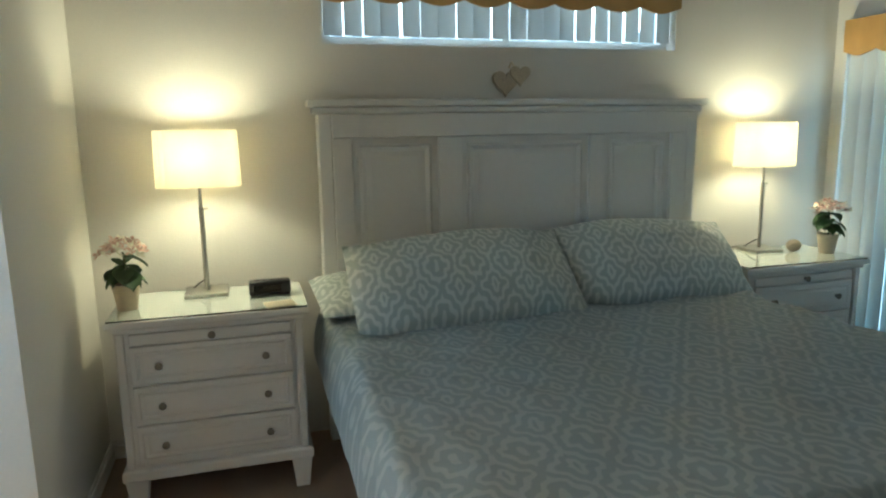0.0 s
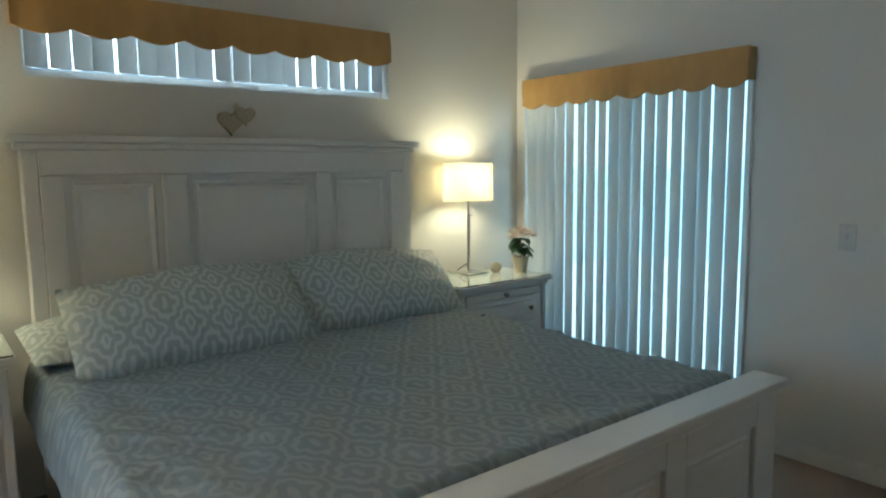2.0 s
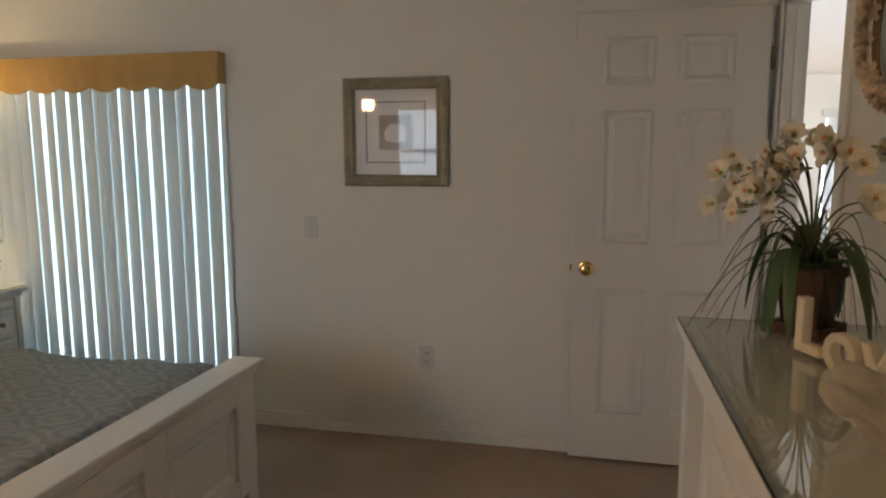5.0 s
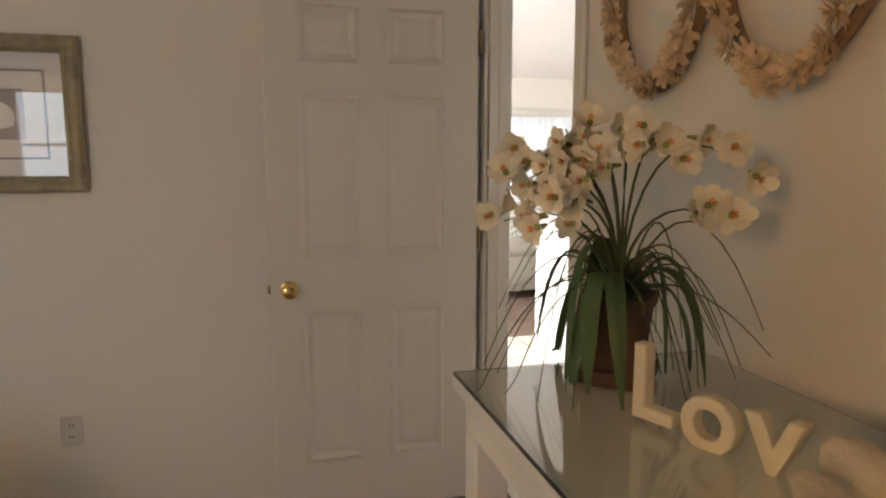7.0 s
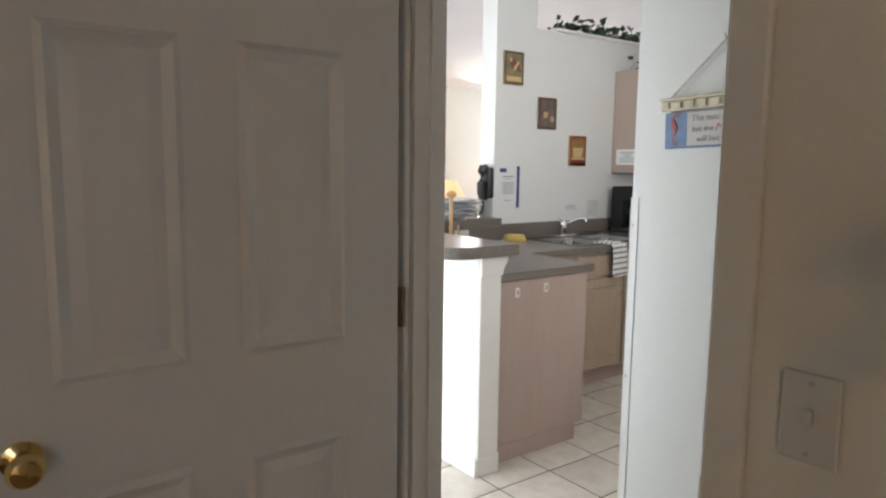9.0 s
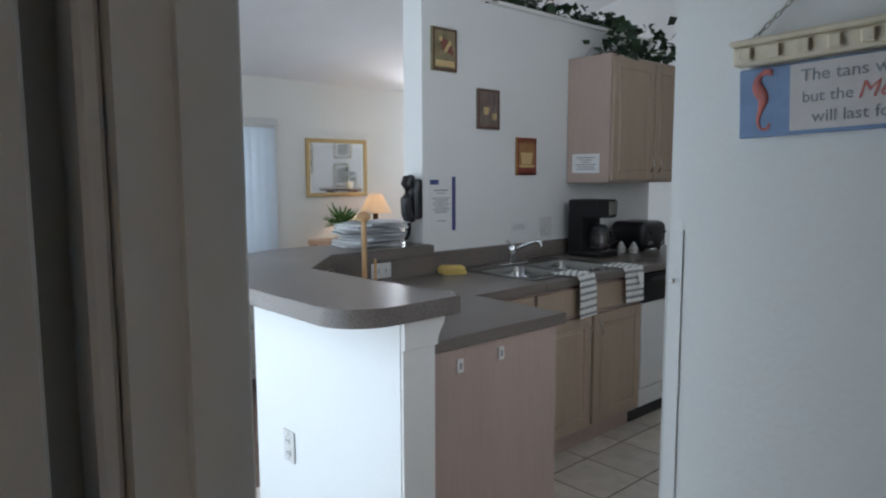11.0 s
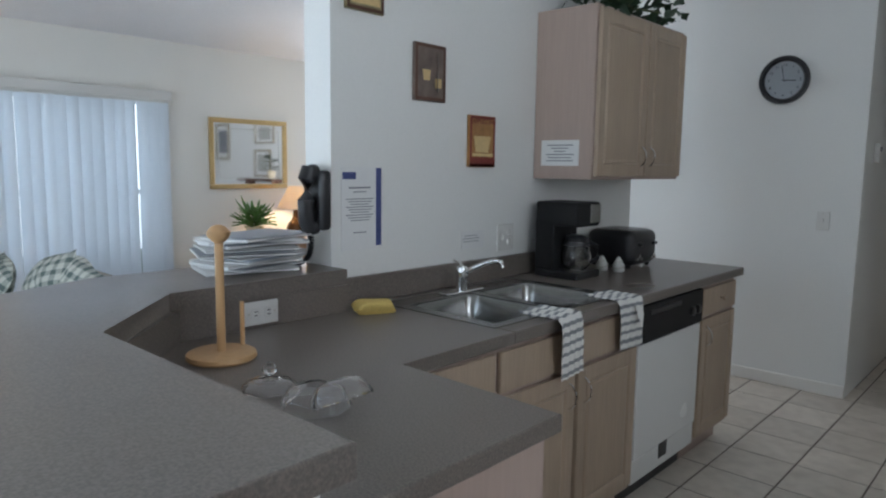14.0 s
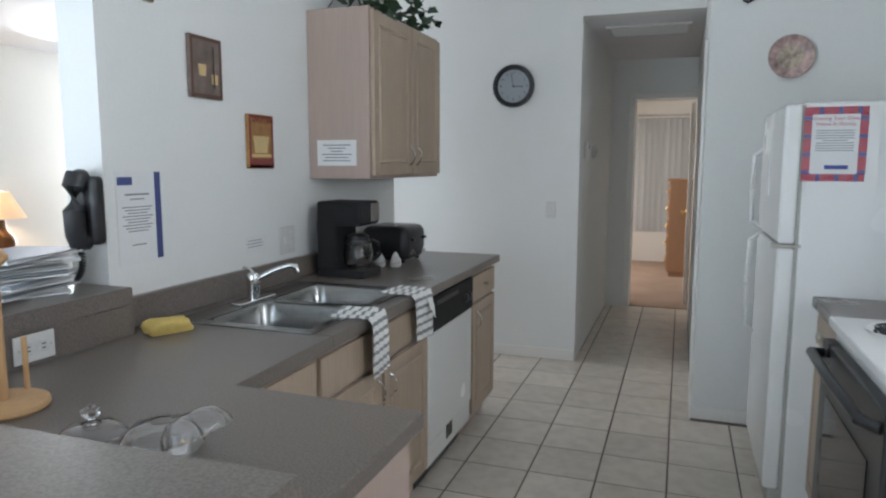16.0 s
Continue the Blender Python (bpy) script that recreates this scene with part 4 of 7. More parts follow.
box(bm, -0.15, -0.0125, 0.140, 0.15, -0.0105, 0.147), box(bm, -0.15, -0.0125, -0.147, 0.15, -0.0105, -0.140)
box(bm, -0.15, -0.0125, -0.140, -0.143, -0.0105, 0.140), box(bm, 0.143, -0.0125, -0.140, 0.15, -0.0105, 0.140)
part("ruled_line", bm, M_INK, c)
part("print_ground", B(-0.082, -0.013, -0.082, 0.082, -0.0105, 0.082), mat("taupe_print", (0.36, 0.33, 0.33), 0.9, var=0.15), c)
bm = bmesh.new()
fan = [bm.verts.new((0, -0.0145, -0.05))] + [bm.verts.new((0.056 * math.cos(radians(a)) * (1 + 0.05 * (a % 40 == 0)), -0.0145, -0.012 + 0.055 * math.sin(radians(a)))) for a in range(-30, 211, 20)]
for i in range(1, len(fan) - 1):
    bm.faces.new((fan[0], fan[i], fan[i + 1]))
part("printed_shell", bm, M_PAPER, c)
part("glass", B(-0.205, -0.019, -0.205, 0.205, -0.0165, 0.205), M_GLASS, c).visible_shadow = False

# ---- dresser and what stands on it ----
d = thing("dresser", (-2.31, 0.03, 0), "white painted dresser with a glass top and open end bay", "dresser")
part("top", prism(bmesh.new(), [(-0.86, 0), (0.86, 0), (0.86, 0.515), (-0.86, 0.515)], 0.998, 1.024, 0.006), M_WHITE, d)
part("glass_sheet", B(-0.857, 0.003, 1.0245, 0.857, 0.513, 1.0305, 0.001), M_GLASSTOP, d, "clear glass sheet on the top").visible_shadow = False
bm = B(-0.8572, 0.5131, 1.0245, 0.8572, 0.5139, 1.0303)
box(bm, 0.8571, 0.003, 1.0245, 0.8579, 0.513, 1.0303)
part("glass_edge", bm, mat("dark_glass_edge", (0.02, 0.035, 0.03), 0.2, var=0.1, bump=0), d, "dark polished glass edge")
part("apron", B(-0.84, 0.447, 0.932, 0.84, 0.497, 0.998, 0.003), M_WHITE, d)
for x in (-0.84, 0.78):
    for y in (0.012, 0.437):
        part("leg", B(x, y, 0, x + 0.06, y + 0.06, 0.932, 0.004), M_WHITE, d)
part("back_panel", B(-0.78, 0.014, 0.08, 0.78, 0.026, 0.932), M_WHITE, d)
part("bay_shelf", B(0.54, 0.03, 0.10, 0.78, 0.475, 0.12), M_WHITE, d)
part("body", B(-0.78, 0.03, 0.10, 0.53, 0.475, 0.932), M_WHITE, d)
part("bay_post", B(0.531, 0.42, 0.12, 0.575, 0.49, 0.932, 0.003), M_WHITE, d)
for x0 in (-0.77, -0.12):
    for z0, hh in ((0.12, 0.255), (0.385, 0.255), (0.65, 0.27)):
        dr = part("drawer", B(x0, 0.475, z0, x0 + 0.64, 0.492, z0 + hh, 0.003), M_WHITE, d)
        part("drawer_panel", panel(bmesh.new(), x0 + 0.03, x0 + 0.61, z0 + 0.03, z0 + hh - 0.03, 0.4925, 1, "y", 0.018, 0.006), M_WHITE, dr)
        for kx in (0.16, 0.48):
            drawer_knob(dr, x0 + kx, 0.495, z0 + hh / 2).matrix_basis = pose(x0 + kx, 0.495, z0 + hh / 2, -90, 0, 0)


def cup_flower(bm, c, r, rnd, aim):
    """A bell of six broad petals with flared rounded tips."""
    rot = aim.to_track_quat("Z", "Y").to_matrix()
    ph = rnd.uniform(0, 6)
    for k in range(6):
        a = ph + math.pi * k / 3
        q = 1.0 if k % 2 else 0.86
        rows = []
        for rr, zz, ww in ((0.10, 0.0, 0.10), (0.34, 0.34, 0.30), (0.62, 0.62, 0.40), (0.92 * q, 0.78 + rnd.uniform(-0.1, 0.08), 0.30), (1.06 * q, 0.74, 0.10)):
            rows.append([bm.verts.new(c + rot @ Vector((r * (rr * math.cos(a) - s * ww * math.sin(a)), r * (rr * math.sin(a) + s * ww * math.cos(a)), r * (zz + 0.07 * abs(s))))) for s in (-1, 0, 1)])
        for p, n in zip(rows, rows[1:]):
            for j in (0, 1):
                bm.faces.new((p[j], p[j + 1], n[j + 1], n[j]))
    return bm


def potted_orchid(x, y, z):
    """Silk orchids; local x runs along the fuller side of the plant."""
    rnd = random.Random(21)
    o = thing("potted_orchid", (x, y, z), "white silk orchids with arching leaves in a brown square pot", "plant", turn=47)
    bm = bmesh.new()
    rot = Matrix.Rotation(radians(45), 3, "Z")
    for r1, r2, z0, z1 in ((0.054, 0.070, 0.022, 0.130), (0.077, 0.078, 0.130, 0.152)):
        made = bmesh.ops.create_cone(bm, segments=4, radius1=r1, radius2=r2, depth=z1 - z0, cap_ends=True)
        bmesh.ops.rotate(bm, verts=made["verts"], cent=(0, 0, 0), matrix=rot)
        bmesh.ops.translate(bm, verts=made["verts"], vec=(0, 0, (z0 + z1) / 2))
    part("pot", bm, M_BROWNPOT, o, "dark brown tapered square pot")
    bm = B(-0.056, -0.056, 0, 0.056, 0.056, 0.010, 0.003)
    for s in (-1, 1):
        box(bm, -0.056, s * 0.056 - 0.005, 0.010, 0.056, s * 0.056 + 0.005, 0.028)
        box(bm, s * 0.056 - 0.005, -0.051, 0.010, s * 0.056 + 0.005, 0.051, 0.028)
    part("saucer", bm, M_BROWNPOT, o)
    part("moss", lathe(bmesh.new(), [(0.045, 0.150), (0.04, 0.160), (0.015, 0.166)], n=10), M_IVY, o)
    for k in range(13):                                  # broad strap leaves
        a = k * 2.4 + rnd.uniform(-0.3, 0.3)
        reach, rise = rnd.uniform(0.06, 0.16), rnd.uniform(0.03, 0.12)
        w = rnd.uniform(0.009, 0.015)
        drop = rnd.uniform(0.08, 0.27)
        bm = bmesh.new()
        rows = []
        for i in range(14):
            u = i / 13
            r = 0.015 + reach * (1 - (1 - u) ** 1.7)
            zz = max(0.012, 0.155 + rise * math.sin(math.pi * min(u * 1.05, 1)) ** 0.9 - drop * u ** 2.0)
            ww = w * (0.45 + 0.75 * math.sin(math.pi * (0.12 + 0.8 * u))) * (1 if u < 0.8 else (1 - u) * 4 + 0.2)
            c, s = math.cos(a + 0.25 * u), math.sin(a + 0.25 * u)
            rows.append([bm.verts.new((c * r - s * q * ww, s * r + c * q * ww, zz - 0.005 * abs(q))) for q in (-1, 0, 1)])
        for p, q in zip(rows, rows[1:]):
            for j in (0, 1):
                bm.faces.new((p[j], p[j + 1], q[j + 1], q[j]))
        part("strap_leaf", bm, M_LEAF, o, "", True)
    for k in range(40):                                  # thin grass blades
        a = k * 2.39996 + rnd.uniform(-0.2, 0.2)
        reach, rise = rnd.uniform(0.08, 0.26) * (0.7 + 0.3 * abs(math.cos(a))), rnd.uniform(0.03, 0.15)
        fall = rnd.uniform(0.03, 0.26)
        pts = []
        for i in range(11):
            u = i / 10
            r = 0.012 + reach * u ** 1.1
            zz = 0.155 + rise * math.sin(math.pi * min(1.0, u * 0.85 + 0.02)) - fall * u ** 2.4
            pts.append((r * math.cos(a + 0.3 * u), r * math.sin(a + 0.3 * u), max(0.008, zz)))
        part("grass_blade", tube(bmesh.new(), pts, 0.0022, 5, 0.0008), M_STEM, o, "", True)
    sprays = ((0.18, 0.0, 0.385, 6), (0.14, 0.06, 0.365, 5), (0.10, -0.04, 0.415, 5), (0.05, 0.04, 0.385, 4), (0.0, -0.03, 0.425, 4), (-0.08, 0.0, 0.415, 4),
              (-0.16, -0.02, 0.40, 3), (0.19, 0.05, 0.285, 5), (-0.16, 0.04, 0.30, 4), (0.10, 0.10, 0.31, 5), (0.14, -0.06, 0.33, 4))
    for sx, sy, top, count in sprays:                    # flower sprays
        pts = []
        for i in range(9):
            u = i / 8
            pts.append((0.01 * sx + sx * u ** 1.7, 0.01 * sy + sy * u ** 1.7, 0.158 + (top - 0.158) * math.sin(math.pi * min(1, u * 0.62)) ** 0.9 - 0.03 * max(0, u - 0.75)))
        stem = part("flower_stem", tube(bmesh.new(), pts, 0.0030, 6, 0.0014), M_STEM, o, "", True)
        for i in range(count):
            u = 1.06 - 0.105 * i
            c = Vector((sx * u ** 1.7, sy * u ** 1.7, 0.158 + (top - 0.158) * math.sin(math.pi * min(1, u * 0.62)) ** 0.9 + 0.004))
            c += Vector((rnd.uniform(-0.022, 0.022), rnd.uniform(-0.016, 0.032), rnd.uniform(-0.030, 0.016)))
            aim = Vector((sx * 3 + rnd.uniform(-0.7, 0.7), 0.7 + sy * 4 + rnd.uniform(-0.4, 0.4), rnd.uniform(-0.35, 0.45))).normalized()
            bud = sx < -0.15 and i < 2 and top > 0.4
            size = rnd.uniform(0.026, 0.032) * (0.6 if bud else 1)
            part("flower", cup_flower(bmesh.new(), c, size, rnd, aim), M_PETAL, stem, "", True)
            if not bud:
                part("throat", blossom(bmesh.new(), c + aim * 0.014, 0.0065, rnd, 5, aim, 1.5), M_ORANGE, stem)
            part("calyx", tube(bmesh.new(), [c - aim * 0.016, c - aim * 0.004, c + aim * 0.008], 0.003, 6, 0.006), M_CALYX, stem, "", True)
    return o


M_CALYX = mat("calyx_green", (0.38, 0.42, 0.16), 0.6, var=0.2, bump=0)
potted_orchid(-1.565, 0.285, 1.0305)


def letters(body, size, depth, material, name, parent, m, bevel=0.0, align="CENTER", shear=0.0):
    """Lettering in the built-in font, turned into a mesh part."""
    cu = bpy.data.curves.new(name, "FONT")
    cu.body, cu.size, cu.extrude, cu.bevel_depth, cu.align_x, cu.align_y, cu.shear = body, size, depth / 2, bevel, align, "CENTER", shear
    cu.resolution_u = 3
    tmp = bpy.data.objects.new(name, cu)
    me = bpy.data.meshes.new_from_object(tmp)
    bpy.data.objects.remove(tmp)
    me.materials.clear()
    me.materials.append(material)
    ob = new(name, me)
    ob.parent, ob.matrix_basis = parent, m
    return ob


for k, (ch, lx, ly) in enumerate((("L", -1.755, 0.335), ("o", -1.838, 0.302), ("v", -1.918, 0.270), ("e", -1.998, 0.236))):
    o = thing("wooden_letter", (lx, ly, 1.0305), f"cream painted wooden letter {ch} standing on the dresser", "letter", "standing letters", 22)
    letters(ch, 0.155 if k else 0.150, 0.018, M_CREAM, "letter_shape", o, pose(0, 0, 0.0570 if k == 0 else 0.0447, 90, 0, 180), 0.003)

o = thing("shell_bowl", (-2.275, 0.262, 1.0305), "large cream shell-shaped bowl with a wavy rim", "bowl")
bm = bmesh.new()
rings = []
n = 72
for r, z, wv in ((0.03, 0.0, 0), (0.07, 0.002, 0), (0.15, 0.03, 0.3), (0.21, 0.068, 1), (0.225, 0.074, 1), (0.205, 0.074, 1), (0.14, 0.038, 0.3), (0.06, 0.010, 0), (0.01, 0.008, 0)):
    rings.append([bm.verts.new((r * 1.0 * (1 + 0.05 * wv * math.sin(11 * a)) * math.cos(a) * 1.15, r * (1 + 0.05 * wv * math.sin(11 * a)) * math.sin(a) * 0.85, z + 0.010 * wv * math.sin(11 * a + 1))) for a in [2 * math.pi * k / n for k in range(n)]])
for a, b in zip(rings, rings[1:]):
    for k in range(n):
        bm.faces.new((a[k], a[(k + 1) % n], b[(k + 1) % n], b[k]))
bm.faces.new(rings[0]), bm.faces.new(rings[-1])
part("bowl_body", bm, M_SHELL, o, "", True)
rnd = random.Random(4)
for k in range(9):
    a = k * 2.4
    bm = lathe(bmesh.new(), [(0.004, 0), (0.022, 0.01), (0.018, 0.022), (0.010, 0.034), (0.002, 0.046)], n=12)
    s = part("small_shell", bm, M_SHELL, o, "", True)
    s.matrix_basis = pose(0.09 * math.sqrt(k / 9) * math.cos(a) * 1.2, 0.09 * math.sqrt(k / 9) * math.sin(a), 0.022 + 0.012 * math.sqrt(k / 9) + 0.01, rnd.uniform(40, 110), 0, rnd.uniform(0, 360))


def heart_wreath(x, z, w, h, label):
    rnd = random.Random(int(z * 1000))
    o = thing("heart_wreath", (x, 0.0, z), label, "wreath", "heart wreaths on the wall")
    pts = []
    for k in range(49):
        a = 2 * math.pi * k / 48
        pts.append((w / 2 * math.sin(a) * (1 - 0.12 * math.cos(a) ** 2), 0.022, h / 2 * (math.cos(a) - 0.30 * math.exp(-(math.sin(a) / 0.35) ** 2) * (math.cos(a) > 0))))
    part("wire_ring", tube(bmesh.new(), pts, 0.011, 8), mat("twig_ring", (0.30, 0.20, 0.12), 0.9, var=0.3, bump=0.6) if "twig_ring" not in bpy.data.materials else bpy.data.materials["twig_ring"], o)
    for k in range(44):
        t = k * 48 / 44
        p, q, f = pts[int(t)], pts[int(t) + 1], t % 1
        c = Vector((p[0] + (q[0] - p[0]) * f + rnd.uniform(-0.012, 0.012), 0.034 + rnd.uniform(0, 0.012), p[2] + (q[2] - p[2]) * f + rnd.uniform(-0.012, 0.012)))
        aim = Vector((rnd.uniform(-0.8, 0.8), 1, rnd.uniform(-0.8, 0.8))).normalized()
        r = rnd.uniform(0.029, 0.037)
        bm = blossom(bmesh.new(), c, r, rnd, 6, aim, 0.15)
        for lift, size, petals, cup in ((0.005, 0.85, 5, 0.45), (0.008, 0.62, 5, 0.8), (0.010, 0.40, 4, 1.4)):
            blossom(bm, c + aim * lift, r * size, rnd, petals, aim, cup)
        part("rose", bm, M_WREATH, o)
    return o


M_WREATH = mat("dried_rose_cream", (0.74, 0.58, 0.40), 0.8, var=0.22, fine=40, bump=0.3)
heart_wreath(-1.235, 1.755, 0.31, 0.40, "heart wreath of cream paper roses on the bedroom wall")
heart_wreath(-1.625, 1.752, 0.34, 0.42, "larger heart wreath of cream paper roses on the bedroom wall")
# bathroom light bar, seen in the picture glass
o = thing("vanity_light", (-4.25, 3.59, 2.02), "chrome bathroom light bar with round glowing bulbs", "light bar")
part("bar", B(-0.30, -0.03, -0.05, 0.30, 0.008, 0.05, 0.004), M_CHROME, o)
for k in range(4):
    part("bulb", lathe(bmesh.new(), [(0.012, 0), (0.03, 0.02), (0.042, 0.05), (0.03, 0.08), (0.005, 0.092)], n=14), M_BULB, o, "glowing round bulb", True).matrix_basis = pose(-0.225 + 0.15 * k, -0.03, 0, 90, 0, 0)
data = bpy.data.lights.new("vanity_glow", "AREA")
data.shape, data.size, data.size_y, data.energy, data.color = "RECTANGLE", 0.6, 0.12, 28, (1.0, 0.62, 0.34)
new("vanity_glow", data).matrix_world = look((-4.25, 3.44, 2.02), (-2.6, 1.2, 1.0))

# ---- breakfast bar and kitchen ----
M_BLACKM = mat("black_matt_plastic", (0.014, 0.014, 0.015), 0.6, var=0.15, bump=0.05, spec=0.25)
bm = bmesh.new()
prism(bm, [(0.903, -1.122), (0.903, -1.0), (1.775, -1.0), (2.17, -1.42), (2.17, -2.085), (2.0, -2.085), (2.0, -1.49), (1.622, -1.122)], 0.0, 1.005)
struct("half_wall", bm, M_KWALL, "white half wall under the breakfast bar", "half wall")
bm = B(0.889, -1.128, 0.001, 0.902, -0.999, 0.09, 0.003)
box(bm, 0.889, -0.998, 0.001, 1.775, -0.985, 0.09, 0.003)
struct("baseboard_bar", bm, M_TRIM, "white baseboard round the half wall", "baseboard")
bm = B(0.892, -1.1215, 0.0905, 0.9025, -1.002, 0.92, 0.002)
ogee = [(-1.003, 0.921), (-1.126, 0.921), (-1.128, 0.935), (-1.131, 0.948), (-1.137, 0.960), (-1.145, 0.971), (-1.151, 0.982), (-1.154, 0.994), (-1.155, 1.005), (-1.003, 1.005)]
near, far = [bm.verts.new((0.886, yy, zz)) for yy, zz in ogee], [bm.verts.new((0.9027, yy, zz)) for yy, zz in ogee]
bm.faces.new(near), bm.faces.new(far[::-1])
for k in range(len(ogee)):
    bm.faces.new((near[k], far[k], far[(k + 1) % len(ogee)], near[(k + 1) % len(ogee)]))
struct("trim_bar_end", bm, M_TRIM, "white moulding under the bar's end", "trim")


def arc(cx, cy, r, a0, a1, n=8):
    return [(cx + r * math.cos(radians(a0 + (a1 - a0) * k / n)), cy + r * math.sin(radians(a0 + (a1 - a0) * k / n))) for k in range(n + 1)]


outline = [(0.855, -1.188), (1.655, -1.172), (1.968, -1.462), (1.982, -2.084), (2.36, -2.084), (2.36, -1.40), (2.20, -1.02), (1.88, -0.80)] + arc(1.00, -0.94, 0.145, 92, 180, 18)
b = thing("bar_top", (0, 0, 0), "grey-brown speckled laminate breakfast bar top with rounded corner", "bar top")
part("slab", prism(bmesh.new(), outline, 1.008, 1.060, 0.004, 2), M_LAM, b, "", True)

# lower counter with two sink openings
w = thing("counter_top", (0, 0, 0), "grey-brown speckled laminate kitchen counter with a sink cut-out", "counter")
sx0, sx1, sy0, sy1 = 1.492, 1.985, -3.03, -2.27
bm = bmesh.new()
prism(bm, [(0.933, -1.79), (0.933, -1.124), (1.622, -1.124), (1.998, -1.495), (1.998, -2.085), (2.072, -2.092), (2.072, sy1 + 0.001), (1.41, sy1 + 0.001), (1.41, -1.79)], 0.874, 0.914, 0.004, 2)
part("peninsula_slab", bm, M_LAM, w)
part("front_strip", B(1.41, sy0, 0.874, sx0, sy1, 0.914, 0.003), M_LAM, w)
part("back_strip", B(sx1, sy0, 0.874, 2.072, sy1, 0.914, 0.003), M_LAM, w)
part("end_slab", B(1.41, -4.235, 0.874, 2.072, sy0, 0.914, 0.004), M_LAM, w)
part("backsplash", B(2.05, -4.235, 0.9145, 2.0735, -2.10, 1.012, 0.004), M_LAM, w)
bm = prism(bmesh.new(), [(0.935, -1.1235), (1.620, -1.1235), (1.997, -1.492), (1.997, -2.09), (1.985, -2.09), (1.985, -1.497), (1.615, -1.1355), (0.95, -1.1355)], 0.9145, 1.006)
part("bar_backsplash", bm, M_LAM, w)

# stainless double sink
s = thing("kitchen_sink", (0, 0, 0), "stainless steel double-bowl sink let into the counter", "sink")
bm = bmesh.new()
rimz, x0, x1 = 0.9165, sx0 - 0.018, sx1 + 0.016


def bowl_rings(bm, bx0, bx1, by0, by1, depth):
    rings = []
    for ins, z, rad in ((0.0, rimz, 0.05), (0.006, rimz - 0.012, 0.05), (0.016, rimz - depth + 0.03, 0.05), (0.05, rimz - depth, 0.06), (0.16, rimz - depth - 0.004, 0.02)):
        ring = []
        for cx, cy, a in ((bx1 - ins - rad, by1 - ins - rad, 0), (bx0 + ins + rad, by1 - ins - rad, 90), (bx0 + ins + rad, by0 + ins + rad, 180), (bx1 - ins - rad, by0 + ins + rad, 270)):
            ring += [bm.verts.new((px, py, z)) for px, py in arc(cx, cy, rad, a, a + 90, 5)]
        rings.append(ring)
    n = len(rings[0])
    for p, q in zip(rings, rings[1:]):
        for k in range(n):
            bm.faces.new((p[k], p[(k + 1) % n], q[(k + 1) % n], q[k]))
    bm.faces.new(rings[-1])
    return rings[0]


mid = (sy0 + sy1) / 2
for k, (ya, yb) in enumerate(((sy0 + 0.025, mid - 0.016), (mid + 0.016, sy1 - 0.025))):
    bm = bmesh.new()
    bowl_rings(bm, sx0 + 0.015, sx1 - 0.085, ya, yb, 0.165)
    bl = part("bowl", bm, M_STEEL, s, "", True)
    part("drain", lathe(bmesh.new(), [(0.042, 0), (0.042, 0.003), (0.03, 0.004), (0.028, 0.001)], at=((sx0 + sx1 - 0.07) / 2, (ya + yb) / 2, rimz - 0.168), n=20), M_CHROME, bl)
bm = bmesh.new()
for a, b2, c, d in ((x0, sy0 - 0.018, sx0 + 0.018, sy1 + 0.018), (sx1 - 0.088, sy0 - 0.018, x1, sy1 + 0.018)):
    box(bm, a, b2, rimz - 0.002, c, d, rimz + 0.003, 0.001)
for ya, yb in ((sy0 - 0.018, sy0 + 0.028), (mid - 0.019, mid + 0.019), (sy1 - 0.028, sy1 + 0.018)):
    box(bm, sx0 + 0.017, ya, rimz - 0.0018, sx1 - 0.087, yb, rimz + 0.0028, 0.001)
part("rim", bm, M_STEEL, s)
f = thing("faucet", (1.935, mid + 0.03, rimz + 0.003), "chrome single-lever kitchen faucet", "faucet")
part("base_plate", B(-0.025, -0.11, 0, 0.025, 0.11, 0.008, 0.004, 2), M_CHROME, f)
part("body", lathe(bmesh.new(), [(0.024, 0.008), (0.022, 0.05), (0.026, 0.08), (0.02, 0.10), (0.006, 0.106)], n=18), M_CHROME, f, "", True)
part("spout", tube(bmesh.new(), [(0, 0, 0.07), (-0.05, -0.012, 0.10), (-0.09, -0.03, 0.120), (-0.13, -0.045, 0.133), (-0.152, -0.052, 0.130), (-0.157, -0.054, 0.108)], 0.011, 12, 0.009), M_CHROME, f, "", True)
part("lever", tube(bmesh.new(), [(0, 0, 0.10), (0.012, 0.0, 0.115), (0.035, 0.012, 0.126)], 0.008, 8, 0.005), M_CHROME, f, "", True)


def bow_handle(parent, m):
    pts = [(0, 0, -0.045), (0, -0.012, -0.04), (0, -0.026, -0.022), (0, -0.030, 0), (0, -0.026, 0.022), (0, -0.012, 0.04), (0, 0, 0.045)]
    h = part("handle", tube(bmesh.new(), pts, 0.0042, 8), M_CHROME, parent, "bright bow handle", True)
    h.matrix_basis = m
    return h


